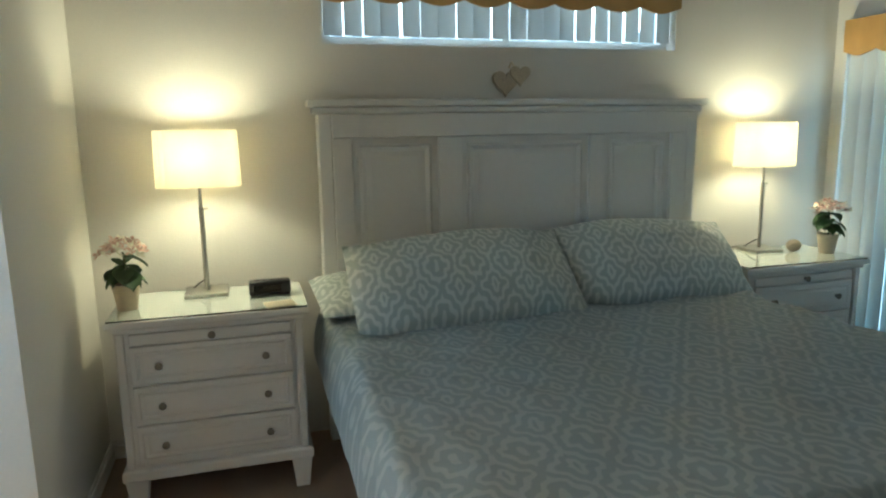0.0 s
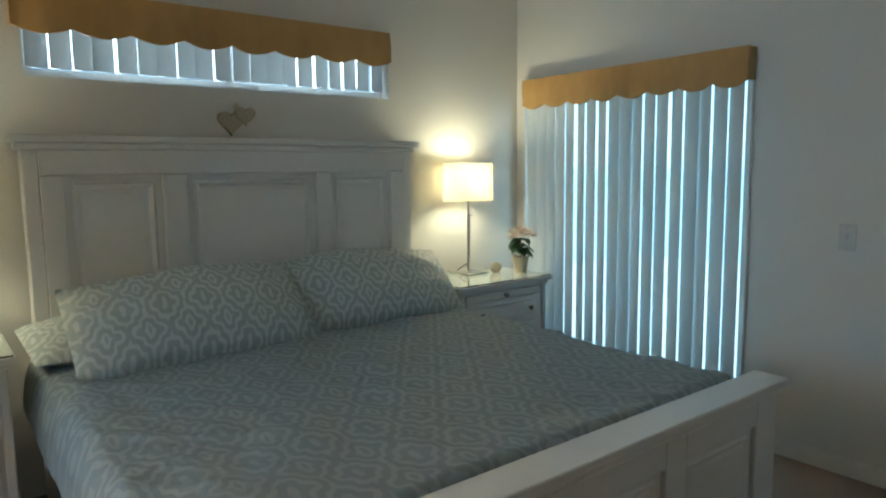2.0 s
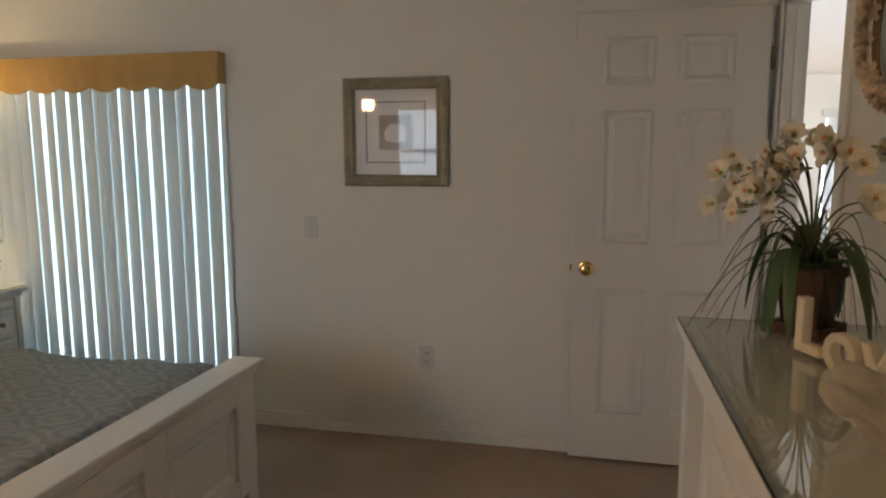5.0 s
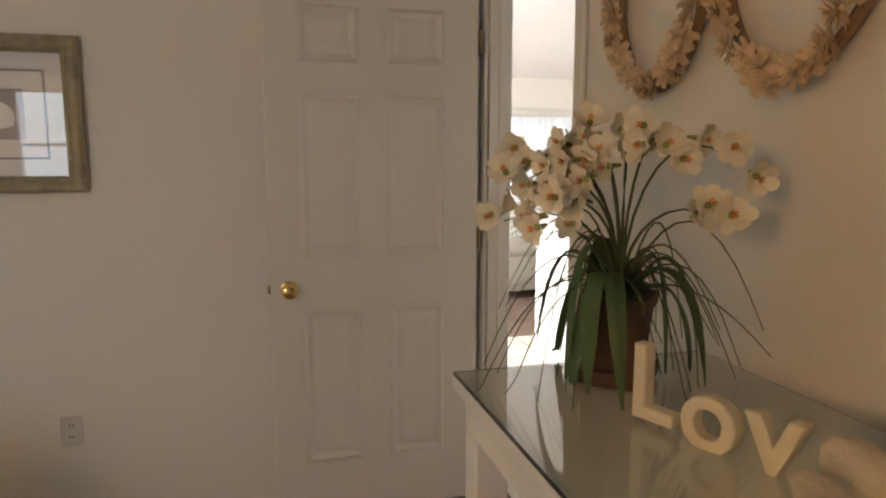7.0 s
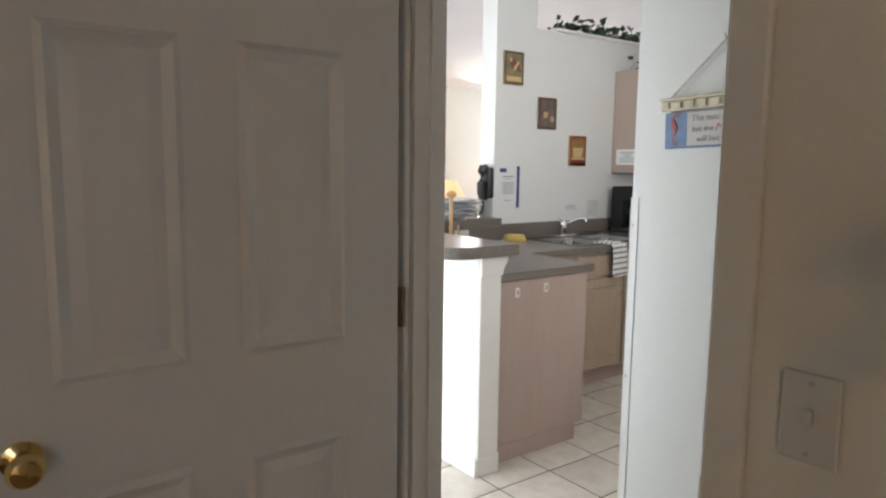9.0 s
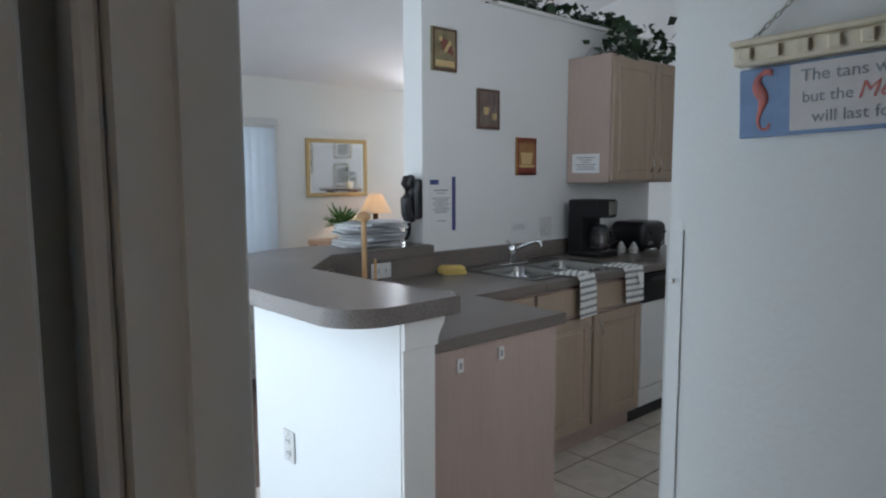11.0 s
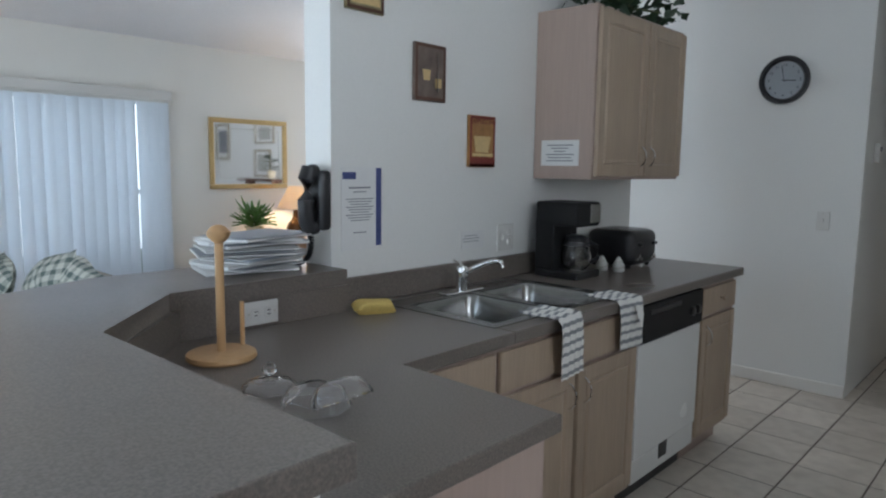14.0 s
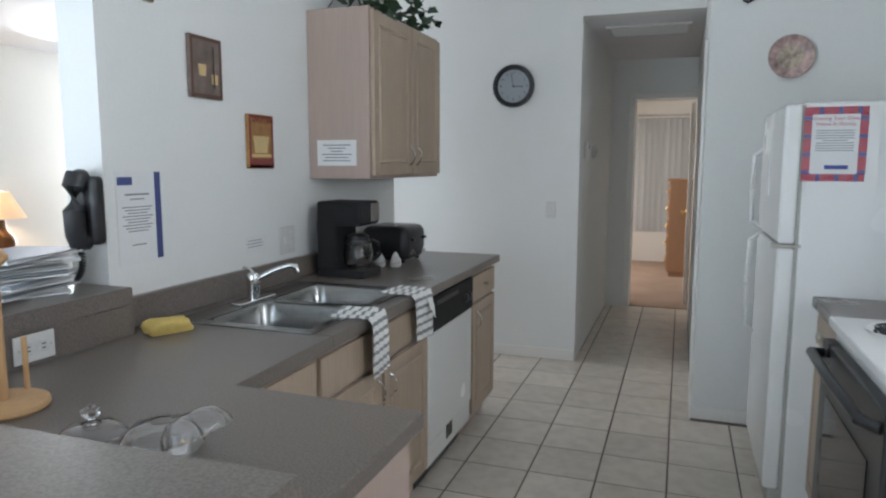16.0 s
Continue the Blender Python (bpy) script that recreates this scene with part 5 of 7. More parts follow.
def oak_door(parent, y0, y1, z0, z1, x, handle_y=None, handle_z=None):
    """A framed cabinet door that faces west at x."""
    t = 0.019
    d = part("cabinet_door", B(x - t + 0.004, y0 + 0.04, z0 + 0.04, x - 0.002, y1 - 0.04, z1 - 0.04), M_OAK, parent)
    for a, b2 in ((y0, y0 + 0.055), (y1 - 0.055, y1)):
        part("stile", B(x - t, a, z0, x, b2, z1, 0.004, 2), M_OAK, d)
    for a, b2 in ((z0, z0 + 0.055), (z1 - 0.055, z1)):
        part("rail", B(x - t + 0.0005, y0 + 0.055, a, x - 0.0005, y1 - 0.055, b2, 0.003, 2), M_OAK, d)
    part("field", panel(bmesh.new(), y0 + 0.056, y1 - 0.056, z0 + 0.056, z1 - 0.056, x - t + 0.0035, -1, "x", 0.012, 0.006), M_OAK, d)
    if handle_y is not None:
        bow_handle(d, pose(x - t, handle_y, handle_z, 0, 0, -90))
    return d


def base_unit(y0, y1, label, doors, drawer, handles):
    """A base cabinet on the sink run; its front stands at x 1.445."""
    c = thing("base_cabinet", (0, 0, 0), label, "cabinet", "base cabinets")
    part("body", B(1.446, y0 + 0.001, 0.10, 2.03, y1 - 0.001, 0.872 if not drawer == "sink" else 0.735), M_OAKH, c)
    if drawer == "sink":
        part("front_frame", B(1.446, y0 + 0.001, 0.736, 1.470, y1 - 0.001, 0.872), M_OAKH, c)
    part("toe_kick", B(1.50, y0 + 0.001, 0.0, 2.03, y1 - 0.001, 0.099), M_OAKH, c)
    if drawer:
        d = part("drawer_front", B(1.427, y0 + 0.012, 0.722, 1.4455, y1 - 0.012, 0.853, 0.005, 2), M_OAK, c)
        if drawer == "knob":
            k = part("knob", lathe(bmesh.new(), [(0.006, 0), (0.006, 0.012), (0.014, 0.018), (0.010, 0.026)], n=12), M_OAK, d, "", True)
            k.matrix_basis = pose(1.427, (y0 + y1) / 2, 0.79, 0, -90, 0)
    top = 0.705 if drawer else 0.853
    oak_door(c, y0 + 0.012, y1 - 0.012, 0.125, top, 1.4455, handles, top - 0.085)
    return c


base_unit(-2.215, -1.815, "pickled oak base cabinet in the kitchen corner", 1, "plain", None)
base_unit(-2.665, -2.215, "pickled oak cabinet under the sink with a false drawer front", 1, "sink", -2.615)
base_unit(-3.125, -2.665, "pickled oak cabinet under the sink beside the dishwasher", 1, "sink", -2.715)
base_unit(-4.20, -3.755, "pickled oak base cabinet at the counter's end", 1, "knob", -3.82)
c = thing("base_cabinet", (0, 0, 0), "pickled oak peninsula cabinet with a plain end panel", "cabinet", "base cabinets")
bm = bmesh.new()
prism(bm, [(0.962, -1.755), (0.962, -1.13), (1.60, -1.13), (1.44, -1.755)], 0.10, 0.872)
part("body", bm, M_OAKH, c)
part("toe_kick", B(0.967, -1.69, 0.0, 1.43, -1.14, 0.099), M_OAKH, c)
bm = B(0.950, -1.757, 0.085, 0.9615, -1.1285, 0.873, 0.002)
box(bm, 0.950, -1.700, 0.0, 0.9615, -1.1285, 0.0845)
part("end_panel", bm, M_OAKH, c)
part("corner_filler", B(1.40, -1.81, 0.10, 1.445, -1.757, 0.872), M_OAK, c)
for yy, zz in ((-1.272, 0.815), (-1.46, 0.822)):
    lk = thing("child_lock", (0.948, yy, zz), "small white plastic cabinet lock on the end panel", "lock", "small plastic locks")
    part("plate", B(-0.006, -0.014, -0.022, 0.002, 0.014, 0.022, 0.002), M_PLATE, lk)
    part("slot", B(-0.0075, -0.004, -0.010, -0.0055, 0.004, 0.010), M_INK, lk)

d = thing("dishwasher", (0, 0, 0), "white dishwasher with a black control panel under the counter", "dishwasher")
part("body", B(1.47, -3.745, 0.11, 2.02, -3.135, 0.868), M_APPL, d)
part("door", B(1.428, -3.748, 0.215, 1.469, -3.130, 0.70, 0.006, 2), M_APPL, d)
cp = part("control_panel", B(1.420, -3.748, 0.705, 1.469, -3.130, 0.862, 0.008, 2), M_BLACKM, d, "glossy black control panel")
part("vent_grip", B(1.4165, -3.50, 0.82, 1.424, -3.20, 0.84, 0.002), M_BLACK, cp)
for k in range(2):
    part("dial", lathe(bmesh.new(), [(0.022, 0), (0.02, 0.012), (0.012, 0.016)], n=16), M_BLACK, cp, "", True).matrix_basis = pose(1.42, -3.62 - 0.06 * k, 0.775, 0, -90, 0)
part("kick_plate", B(1.436, -3.748, 0.105, 1.469, -3.130, 0.208, 0.003), M_APPL, d)
part("toe_panel", B(1.50, -3.745, 0.0, 1.53, -3.135, 0.104), M_BLACK, d)
part("latch_label", B(1.4335, -3.46, 0.145, 1.4365, -3.38, 0.235), M_BLACK, d)


def hung_towel(x, y, w, drop, back, turn, label, seed):
    """A striped dish towel laid over the counter's front edge."""
    t = thing("dish_towel", (x, y, 0.914), label, "towel", "striped dish towels", turn)
    rnd = random.Random(seed)
    path = [(back, 0.012), (back * 0.5, 0.010), (0.02, 0.012), (-0.012, 0.008), (-0.024, -0.012), (-0.026, -0.05), (-0.027, -0.10), (-0.024, -drop * 0.75), (-0.026, -drop)]
    fine = []
    for (xa, za), (xb, zb) in zip(path, path[1:]):
        fine += [(xa + (xb - xa) * k / 12, za + (zb - za) * k / 12) for k in range(12)]
    fine.append(path[-1])
    n = 12
    bands = {}
    length = 0
    for i, ((xa, za), (xb, zb)) in enumerate(zip(fine, fine[1:])):
        stripe = (length % 0.034) < 0.012
        length += math.hypot(xb - xa, zb - za)
        bands.setdefault(stripe, []).append(i)
    for stripe, idx in bands.items():
        bm = bmesh.new()
        for i in idx:
            quads = []
            for (px, pz) in (fine[i], fine[i + 1]):
                quads.append([(px + 0.005 * math.sin(k * 1.9 + seed + pz * 9) * (1 if pz < 0 else 0.35), w * (k / n - 0.5) * (1 - 0.10 * (pz < -0.02) * min(1, -pz * 4)) + 0.04 * pz, pz + (0.003 * math.sin(k * 1.3) if pz > 0 else 0)) for k in range(n + 1)])
            for k in range(n):
                bm.faces.new([bm.verts.new(p) for p in (quads[0][k], quads[0][k + 1], quads[1][k + 1], quads[1][k])])
        bmesh.ops.remove_doubles(bm, verts=bm.verts[:], dist=0.0005)
        bmesh.ops.solidify(bm, geom=bm.faces[:], thickness=0.004)
        part("stripes" if stripe else "cloth", bm, M_TOWELS if stripe else M_TOWEL, t, "dark grey woven stripes" if stripe else "", True)
    return t


hung_towel(1.412, -2.56, 0.165, 0.20, 0.14, 6, "white dish towel with grey stripes hung over the counter edge", 1)
hung_towel(1.412, -2.98, 0.165, 0.18, 0.14, -5, "white dish towel with grey stripes hung near the dishwasher", 2)

# upper cabinets
c = thing("wall_cabinet", (0, 0, 0), "pickled oak wall cabinet with two doors and a notice", "cabinet")
part("body", B(1.765, -4.16, 1.36, 2.0735, -3.275, 2.115, 0.002), M_OAKH, c)
oak_door(c, -3.735, -3.290, 1.375, 2.10, 1.7645, -3.695, 1.47)
oak_door(c, -4.15, -3.745, 1.375, 2.10, 1.7645, -3.785, 1.47)
n = part("notice", B(1.83, -3.2745, 1.42, 2.03, -3.2735, 1.535), M_PAPER, c, "white printed notice taped to the side")
bm = bmesh.new()
for k in range(6):
    ww = (0.07, 0.045, 0.03, 0.075, 0.06, 0.07)[k]
    box(bm, 1.93 - ww, -3.2735, 1.51 - k * 0.014, 1.93 + ww, -3.2731, 1.515 - k * 0.014)
part("print_lines", bm, M_INK, n)


def wall_paper_sheet(name, at, facing, w, h, label, lines, header=None, band=None):
    o = thing(name, (0, 0, 0), label, "notice")
    o.matrix_basis = on_wall(*at, facing)
    part("sheet", B(-w / 2, -0.002, -h / 2, w / 2, 0, h / 2), M_PAPER, o)
    for z, ww, t in lines:
        part("print_line", B(-ww / 2 - 0.012, -0.0026, z - t / 2, ww / 2 - 0.012, -0.002, z + t / 2), M_INK, o)
    if header:
        part("printed_mark", B(header[0], -0.0027, header[1], header[2], -0.002, header[3]), M_BLUEINK, o)
    if band:
        part("side_band", B(band[0], -0.0028, -h / 2 + 0.01, band[1], -0.002, h / 2 - 0.002), M_BLUEINK, o, "navy printed band")
    return o


wall_paper_sheet("printed_notice", (2.0725, -2.226, 1.255), "west", 0.19, 0.295, "white printed notice with a navy band on the wall",
                 [(0.075, 0.10, 0.006), (0.060, 0.06, 0.004)] + [(0.035 - 0.0095 * k, 0.125 - 0.02 * (k % 3), 0.0035) for k in range(9)] + [(-0.085, 0.06, 0.004)], (-0.09, 0.105, -0.03, 0.13), (0.064, 0.09))
wall_paper_sheet("small_note", (2.0725, -2.842, 1.10), "west", 0.145, 0.075, "small white note taped above the sink", [(0.018, 0.09, 0.003), (0.006, 0.11, 0.003), (-0.006, 0.10, 0.003)])
o = thing("light_switch", (0, 0, 0), "white double wall plate with outlet and switch above the counter", "switch")
o.matrix_basis = on_wall(2.0735, -3.068, 1.095, "west")
part("plate", B(-0.058, -0.006, -0.06, 0.058, 0, 0.06, 0.003, 2), M_PLATE, o)
part("toggle", B(-0.034, -0.018, -0.010, -0.024, -0.005, 0.014, 0.002), M_PLATE, o)
for z in (-0.022, 0.022):
    part("socket", B(0.012, -0.009, z - 0.014, 0.044, -0.005, z + 0.014, 0.004), M_PLATE, o)
wall_plate("wall_outlet", pose(1.9825, -1.75, 0.962, 0, 90, -90), "outlet", "white outlet set sideways in the bar backsplash", "outlet")

# tin pictures on the wall
M_TIN1 = mat("printed_tin_brown", (0.16, 0.12, 0.10), 0.5, var=0.5, fine=26, coarse=9, bump=0.1)
M_TIN2 = mat("printed_tin_green", (0.24, 0.20, 0.11), 0.5, var=0.5, fine=22, coarse=8, bump=0.1)
M_TIN3 = mat("printed_tin_orange", (0.34, 0.17, 0.055), 0.5, var=0.35, fine=26, coarse=7, bump=0.1)
M_RED = mat("printed_dark_red", (0.20, 0.035, 0.025), 0.5, var=0.3, bump=0.05)
M_CUP = mat("printed_cream", (0.62, 0.46, 0.22), 0.5, var=0.15, bump=0.05)
M_GRAPE = mat("printed_fruit", (0.22, 0.07, 0.05), 0.5, var=0.4, fine=60, bump=0.1)


def tin_picture(y, z, w, h, ground, label):
    o = thing("tin_picture", (0, 0, 0), label, "picture", "small tin pictures")
    o.matrix_basis = on_wall(2.0735, y, z, "west")
    part("board", B(-w / 2, -0.016, -h / 2, w / 2, 0, h / 2, 0.002), ground, o)
    bm = B(-w / 2 + 0.003, -0.0175, h / 2 - 0.014, w / 2 - 0.003, -0.0161, h / 2 - 0.003)
    box(bm, -w / 2 + 0.003, -0.0175, -h / 2 + 0.003, w / 2 - 0.003, -0.0161, -h / 2 + 0.014)
    for a in (-w / 2 + 0.003, w / 2 - 0.014):
        box(bm, a, -0.0174, -h / 2 + 0.0145, a + 0.011, -0.0161, h / 2 - 0.0145)
    part("border", bm, M_RED if ground == M_TIN3 else M_BROWNPOT, o, "dark printed border")
    return o


o = tin_picture(-2.232, 2.045, 0.172, 0.215, M_TIN2, "small green and brown fruit picture on the kitchen wall")
for k in range(12):
    part("fruit", lathe(bmesh.new(), [(0.003, 0), (0.013, 0.0015), (0.003, 0.003)], n=12), M_GRAPE if k % 3 else M_CUP, o).matrix_basis = pose(-0.03 + 0.02 * (k % 4) + 0.008 * (k // 4), -0.016, 0.05 - 0.022 * (k // 4) - 0.006 * (k % 4), 90, 0, 0)
part("caption_bar", B(-0.065, -0.0175, -0.085, 0.065, -0.0162, -0.055), M_CUP, o)
o = tin_picture(-2.558, 1.766, 0.172, 0.215, M_TIN1, "small dark wine bottle picture on the kitchen wall")
part("bottle", lathe(bmesh.new(), [(0.018, -0.07), (0.018, 0.0), (0.007, 0.03), (0.007, 0.075)], n=4), M_BLACK, o).matrix_basis = pose(0.04, -0.0155, 0, 0, 0, 45) @ Matrix.Diagonal((1, 0.1, 1, 1))
part("glass_bowl", prism(bmesh.new(), [(-0.02, -0.03), (0.012, -0.03), (0.018, 0.01), (-0.026, 0.01)], 0, 0.0015), M_CUP, o).matrix_basis = pose(-0.02, -0.0165, 0, 90, 0, 0)
part("label_patch", B(0.024, -0.0185, -0.055, 0.058, -0.0165, -0.02), M_CUP, o)
o = tin_picture(-2.878, 1.516, 0.170, 0.215, M_TIN3, "small orange coffee cup picture on the kitchen wall")
part("cup", prism(bmesh.new(), [(-0.045, -0.045), (0.035, -0.045), (0.052, 0.022), (-0.058, 0.022)], 0, 0.0015), M_CUP, o).matrix_basis = pose(0, -0.0165, 0, 90, 0, 0)
part("saucer", B(-0.066, -0.0185, -0.062, 0.066, -0.0165, -0.050), M_CUP, o)
part("lower_band", B(-0.083, -0.0175, -0.105, 0.083, -0.0162, -0.066), M_RED, o)
letters("CAPPUCCINO", 0.027, 0.001, M_RED, "lettering", o, pose(0, -0.0172, 0.082, 90, 0, 0))

# plant ledge and ivy
struct("ledge_board", B(2.05, -4.25, 2.331, 2.245, -2.62, 2.352, 0.003), M_TRIM, "white board on top of the kitchen wall", "ledge")


def ivy(name, lo, hi, count, seed, label, size=0.055, white=0):
    rnd = random.Random(seed)
    o = thing(name, lo, label, "plant", "artificial ivy garlands")
    dx, dy, dz = (hi[k] - lo[k] for k in range(3))
    vine = []
    for k in range(9):
        vine.append((dx * rnd.uniform(0.2, 0.8), dy * k / 8, 0.012 + dz * 0.35 * rnd.random()))
    part("vine", tube(bmesh.new(), vine, 0.006, 6), M_STEM, o)
    per = []
    for k in range(count):
        bm = bmesh.new()
        env = 0.35 + 0.65 * abs(math.sin(3.1 * k / count * math.pi + seed))
        c = Vector((dx * rnd.random(), dy * rnd.random(), 0.015 + dz * env * rnd.random() ** 1.3))
        yaw, tilt, sz = rnd.uniform(0, 6.28), rnd.uniform(-60, 60), size * rnd.uniform(0.6, 1.2)
        pts = [(0, 0), (0.35, 0.45), (0.55, 0.30), (1.0, 0.0), (0.55, -0.30), (0.35, -0.45)]
        m = Matrix.Translation(c) @ Euler((radians(tilt), radians(rnd.uniform(-50, 50)), yaw)).to_matrix().to_4x4()
        vs = [bm.verts.new(m @ Vector((px * sz, py * sz, 0.12 * sz * abs(py)))) for px, py in pts]
        bm.faces.new((vs[0], vs[1], vs[2], vs[3])), bm.faces.new((vs[0], vs[3], vs[4], vs[5]))
        part("leaf", bm, M_PETAL if k % 30 < white / 8 else M_IVY, o)
    return o


ivy("ivy_garland", (2.03, -4.1, 2.352), (2.24, -2.70, 2.43), 260, 3, "dark green artificial ivy with white blooms along the ledge", 0.07, 8)
ivy("ivy_garland", (1.74, -4.10, 2.117), (2.02, -3.33, 2.36), 150, 6, "dark green artificial ivy on top of the wall cabinet", 0.075)

# wall telephone
o = thing("wall_telephone", (0, 0, 0), "black corded wall telephone on the wall's end", "telephone")
o.matrix_basis = on_wall(2.115, -2.0885, 1.29, "north")
part("wall_base", B(-0.048, -0.045, -0.105, 0.048, 0, 0.10, 0.014, 3), M_BLACK, o, "", True)
bm = tube(bmesh.new(), [(0, -0.055, 0.105), (0, -0.070, 0.07), (0, -0.073, 0), (0, -0.070, -0.07), (0, -0.055, -0.105)], 0.030, 14)
hs = part("handset", bm, M_BLACK, o, "", True)
for z in (-0.09, 0.09):
    part("earpiece", lathe(bmesh.new(), [(0.031, 0), (0.031, 0.016), (0.027, 0.024)], n=16), M_BLACK, hs, "", True).matrix_basis = pose(0, -0.036, z, 90, 0, 0)
pts = []
for k in range(150):
    u = k / 149
    cx, cy, cz = -0.01 - 0.05 * u + 0.03 * math.sin(4 * u), -0.05 - 0.03 * u, -0.11 - 0.118 * math.sin(math.pi * 0.55 * u) ** 1.0
    pts.append((cx + 0.008 * math.cos(k * 0.9), cy + 0.008 * math.sin(k * 0.9), cz))
part("coiled_cord", tube(bmesh.new(), pts, 0.0035, 5), M_BLACK, o, "", True)

# stack of folders and papers on the bar
rnd = random.Random(12)
cols = [M_PAPER, mat("grey_folder", (0.30, 0.32, 0.35), 0.5, var=0.1), M_PAPER, mat("pale_blue_cover", (0.42, 0.48, 0.56), 0.4, var=0.1)]
z = 1.0605
for k in range(10):
    t = rnd.uniform(0.004, 0.010)
    o = thing("magazine", (2.20 + rnd.uniform(-0.02, 0.02), -1.845 + rnd.uniform(-0.04, 0.04), z), "magazine or folder in an untidy stack on the bar" if k < 9 else "pale magazine on top of the stack on the bar", "magazine", "stack of magazines", rnd.uniform(-20, 20))
    bm = bmesh.new()
    g = []
    for i in range(7):
        u = i / 6
        g.append([bm.verts.new((-0.105 + 0.21 * u, yy, zz + 0.004 * math.sin(u * 3 + k) * (k / 10))) for yy in (-0.15, 0.15) for zz in (0.0005, t)])
    for a, b2 in zip(g, g[1:]):
        for p, q in ((0, 1), (1, 3), (3, 2), (2, 0)):
            bm.faces.new((a[p], a[q], b2[q], b2[p]))
    bm.faces.new(g[0]), bm.faces.new(g[-1])
    part("page_block", bm, M_PAPER, o)
    part("cover", B(-0.106, -0.151, t + 0.004, 0.106, 0.151, t + 0.0055), cols[k % 4], o)
    z += t + 0.0058

# paper towel holder
o = thing("paper_towel_holder", (1.765, -1.50, 0.9145), "empty pine paper towel holder on the counter", "towel holder")
part("base", lathe(bmesh.new(), [(0.083, 0), (0.088, 0.006), (0.086, 0.016), (0.078, 0.02)], n=32), M_WOOD, o, "", True)
part("pole", tube(bmesh.new(), [(0, 0, 0.02), (0, 0, 0.30)], 0.011, 14), M_WOOD, o, "", True)
part("finial", lathe(bmesh.new(), [(0.012, 0.298), (0.018, 0.303), (0.029, 0.316), (0.029, 0.326), (0.018, 0.338), (0.005, 0.343)], n=20), M_WOOD, o, "turned knob finial", True)
part("guard_rod", tube(bmesh.new(), [(0.02, -0.072, 0.02), (0.02, -0.072, 0.135)], 0.006, 10), M_WOOD, o, "", True)

# a crumpled yellow cloth, modelled as a lumpy sponge-like block
o = thing("sponge", (1.905, -2.14, 0.9145), "crumpled yellow cloth lying by the sink", "sponge", turn=65)
bm = B(-0.062, -0.038, 0, 0.062, 0.038, 0.045, 0.016, 3)
for v in bm.verts:
    v.co += 0.022 * Vector((noise.noise(v.co * 40), noise.noise(v.co * 40 + Vector((5, 0, 0))), 0.5 * noise.noise(v.co * 30)))
    v.co.z = max(0.0, v.co.z)
part("body", bm, M_SPONGE, o, "", True)

wall_plate("wall_outlet", on_wall(1.53, -0.998, 0.455, "north"), "outlet", "white outlet low on the half wall under the bar", "outlet")

# upturned glass dishes
for gx, gy, r, h, tilt, lbl in ((1.475, -1.455, 0.060, 0.024, 0, "clear glass lid with a round knob on the counter"), (1.315, -1.462, 0.070, 0.050, 0, "clear upturned glass dish on the counter"), (1.245, -1.475, 0.062, 0.045, 24, "clear glass dish tipped against another")):
    o = thing("glass_dish", (gx, gy, 0.9148 + r * math.sin(radians(tilt))), lbl, "glass dish", "clear glass dishes")
    o.matrix_basis = o.matrix_basis @ pose(0, 0, 0, 0, tilt, 0)
    prof = [(r, 0), (r * 1.02, 0.005), (r * 0.95, h * 0.45), (r * 0.72, h * 0.85), (r * 0.3, h)]
    bm = bmesh.new()
    lathe(bm, prof + [(q * 0.95, max(0.002, zz - 0.003)) for q, zz in prof[::-1]], n=32, cap=False)
    for k in range(len(bm.verts)):
        bm.verts.ensure_lookup_table()
        v = bm.verts[k]
        a = math.atan2(v.co.y, v.co.x)
        v.co.x *= 1 + 0.035 * math.cos(8 * a)
        v.co.y *= 1 + 0.035 * math.cos(8 * a)
    part("bowl", bm, M_GLASS, o, "", True).visible_shadow = False
    if "lid" in lbl:
        part("knob", lathe(bmesh.new(), [(0.008, h - 0.002), (0.007, h + 0.008), (0.017, h + 0.018), (0.017, h + 0.026), (0.006, h + 0.036)], n=16), M_GLASS, o, "", True).visible_shadow = False

# coffee maker, toaster, shakers
o = thing("coffee_maker", (1.90, -3.30, 0.9145), "black drip coffee maker with a glass carafe", "coffee maker")
part("base", B(-0.13, -0.10, 0, 0.10, 0.10, 0.035, 0.008, 2), M_BLACK, o)
part("tower", B(0.0, -0.10, 0.035, 0.10, 0.10, 0.26, 0.006, 2), M_BLACKM, o)
part("brew_head", B(-0.12, -0.10, 0.235, 0.10, 0.10, 0.345, 0.012, 2), M_BLACKM, o)
part("control_strip", B(-0.124, -0.095, 0.25, -0.1195, -0.01, 0.335, 0.002), M_STEEL, o, "brushed metal control strip")
cf = part("carafe", lathe(bmesh.new(), [(0.045, 0.038), (0.066, 0.06), (0.070, 0.10), (0.060, 0.145), (0.045, 0.165), (0.042, 0.165), (0.057, 0.143), (0.066, 0.10), (0.062, 0.062), (0.042, 0.042)], at=(-0.06, 0, 0), n=24, cap=False), M_GLASS, o, "clear glass carafe", True)
part("carafe_lid", lathe(bmesh.new(), [(0.050, 0.166), (0.050, 0.185), (0.03, 0.195)], at=(-0.06, 0, 0), n=20), M_BLACK, cf)
part("carafe_band", lathe(bmesh.new(), [(0.058, 0.146), (0.0615, 0.150), (0.058, 0.164), (0.05, 0.165)], at=(-0.06, 0, 0), n=20, cap=False), M_BLACK, cf)
part("carafe_handle", tube(bmesh.new(), [(-0.115, -0.02, 0.165), (-0.150, -0.03, 0.15), (-0.155, -0.03, 0.10), (-0.125, -0.02, 0.07)], 0.009, 8), M_BLACK, cf, "", True)
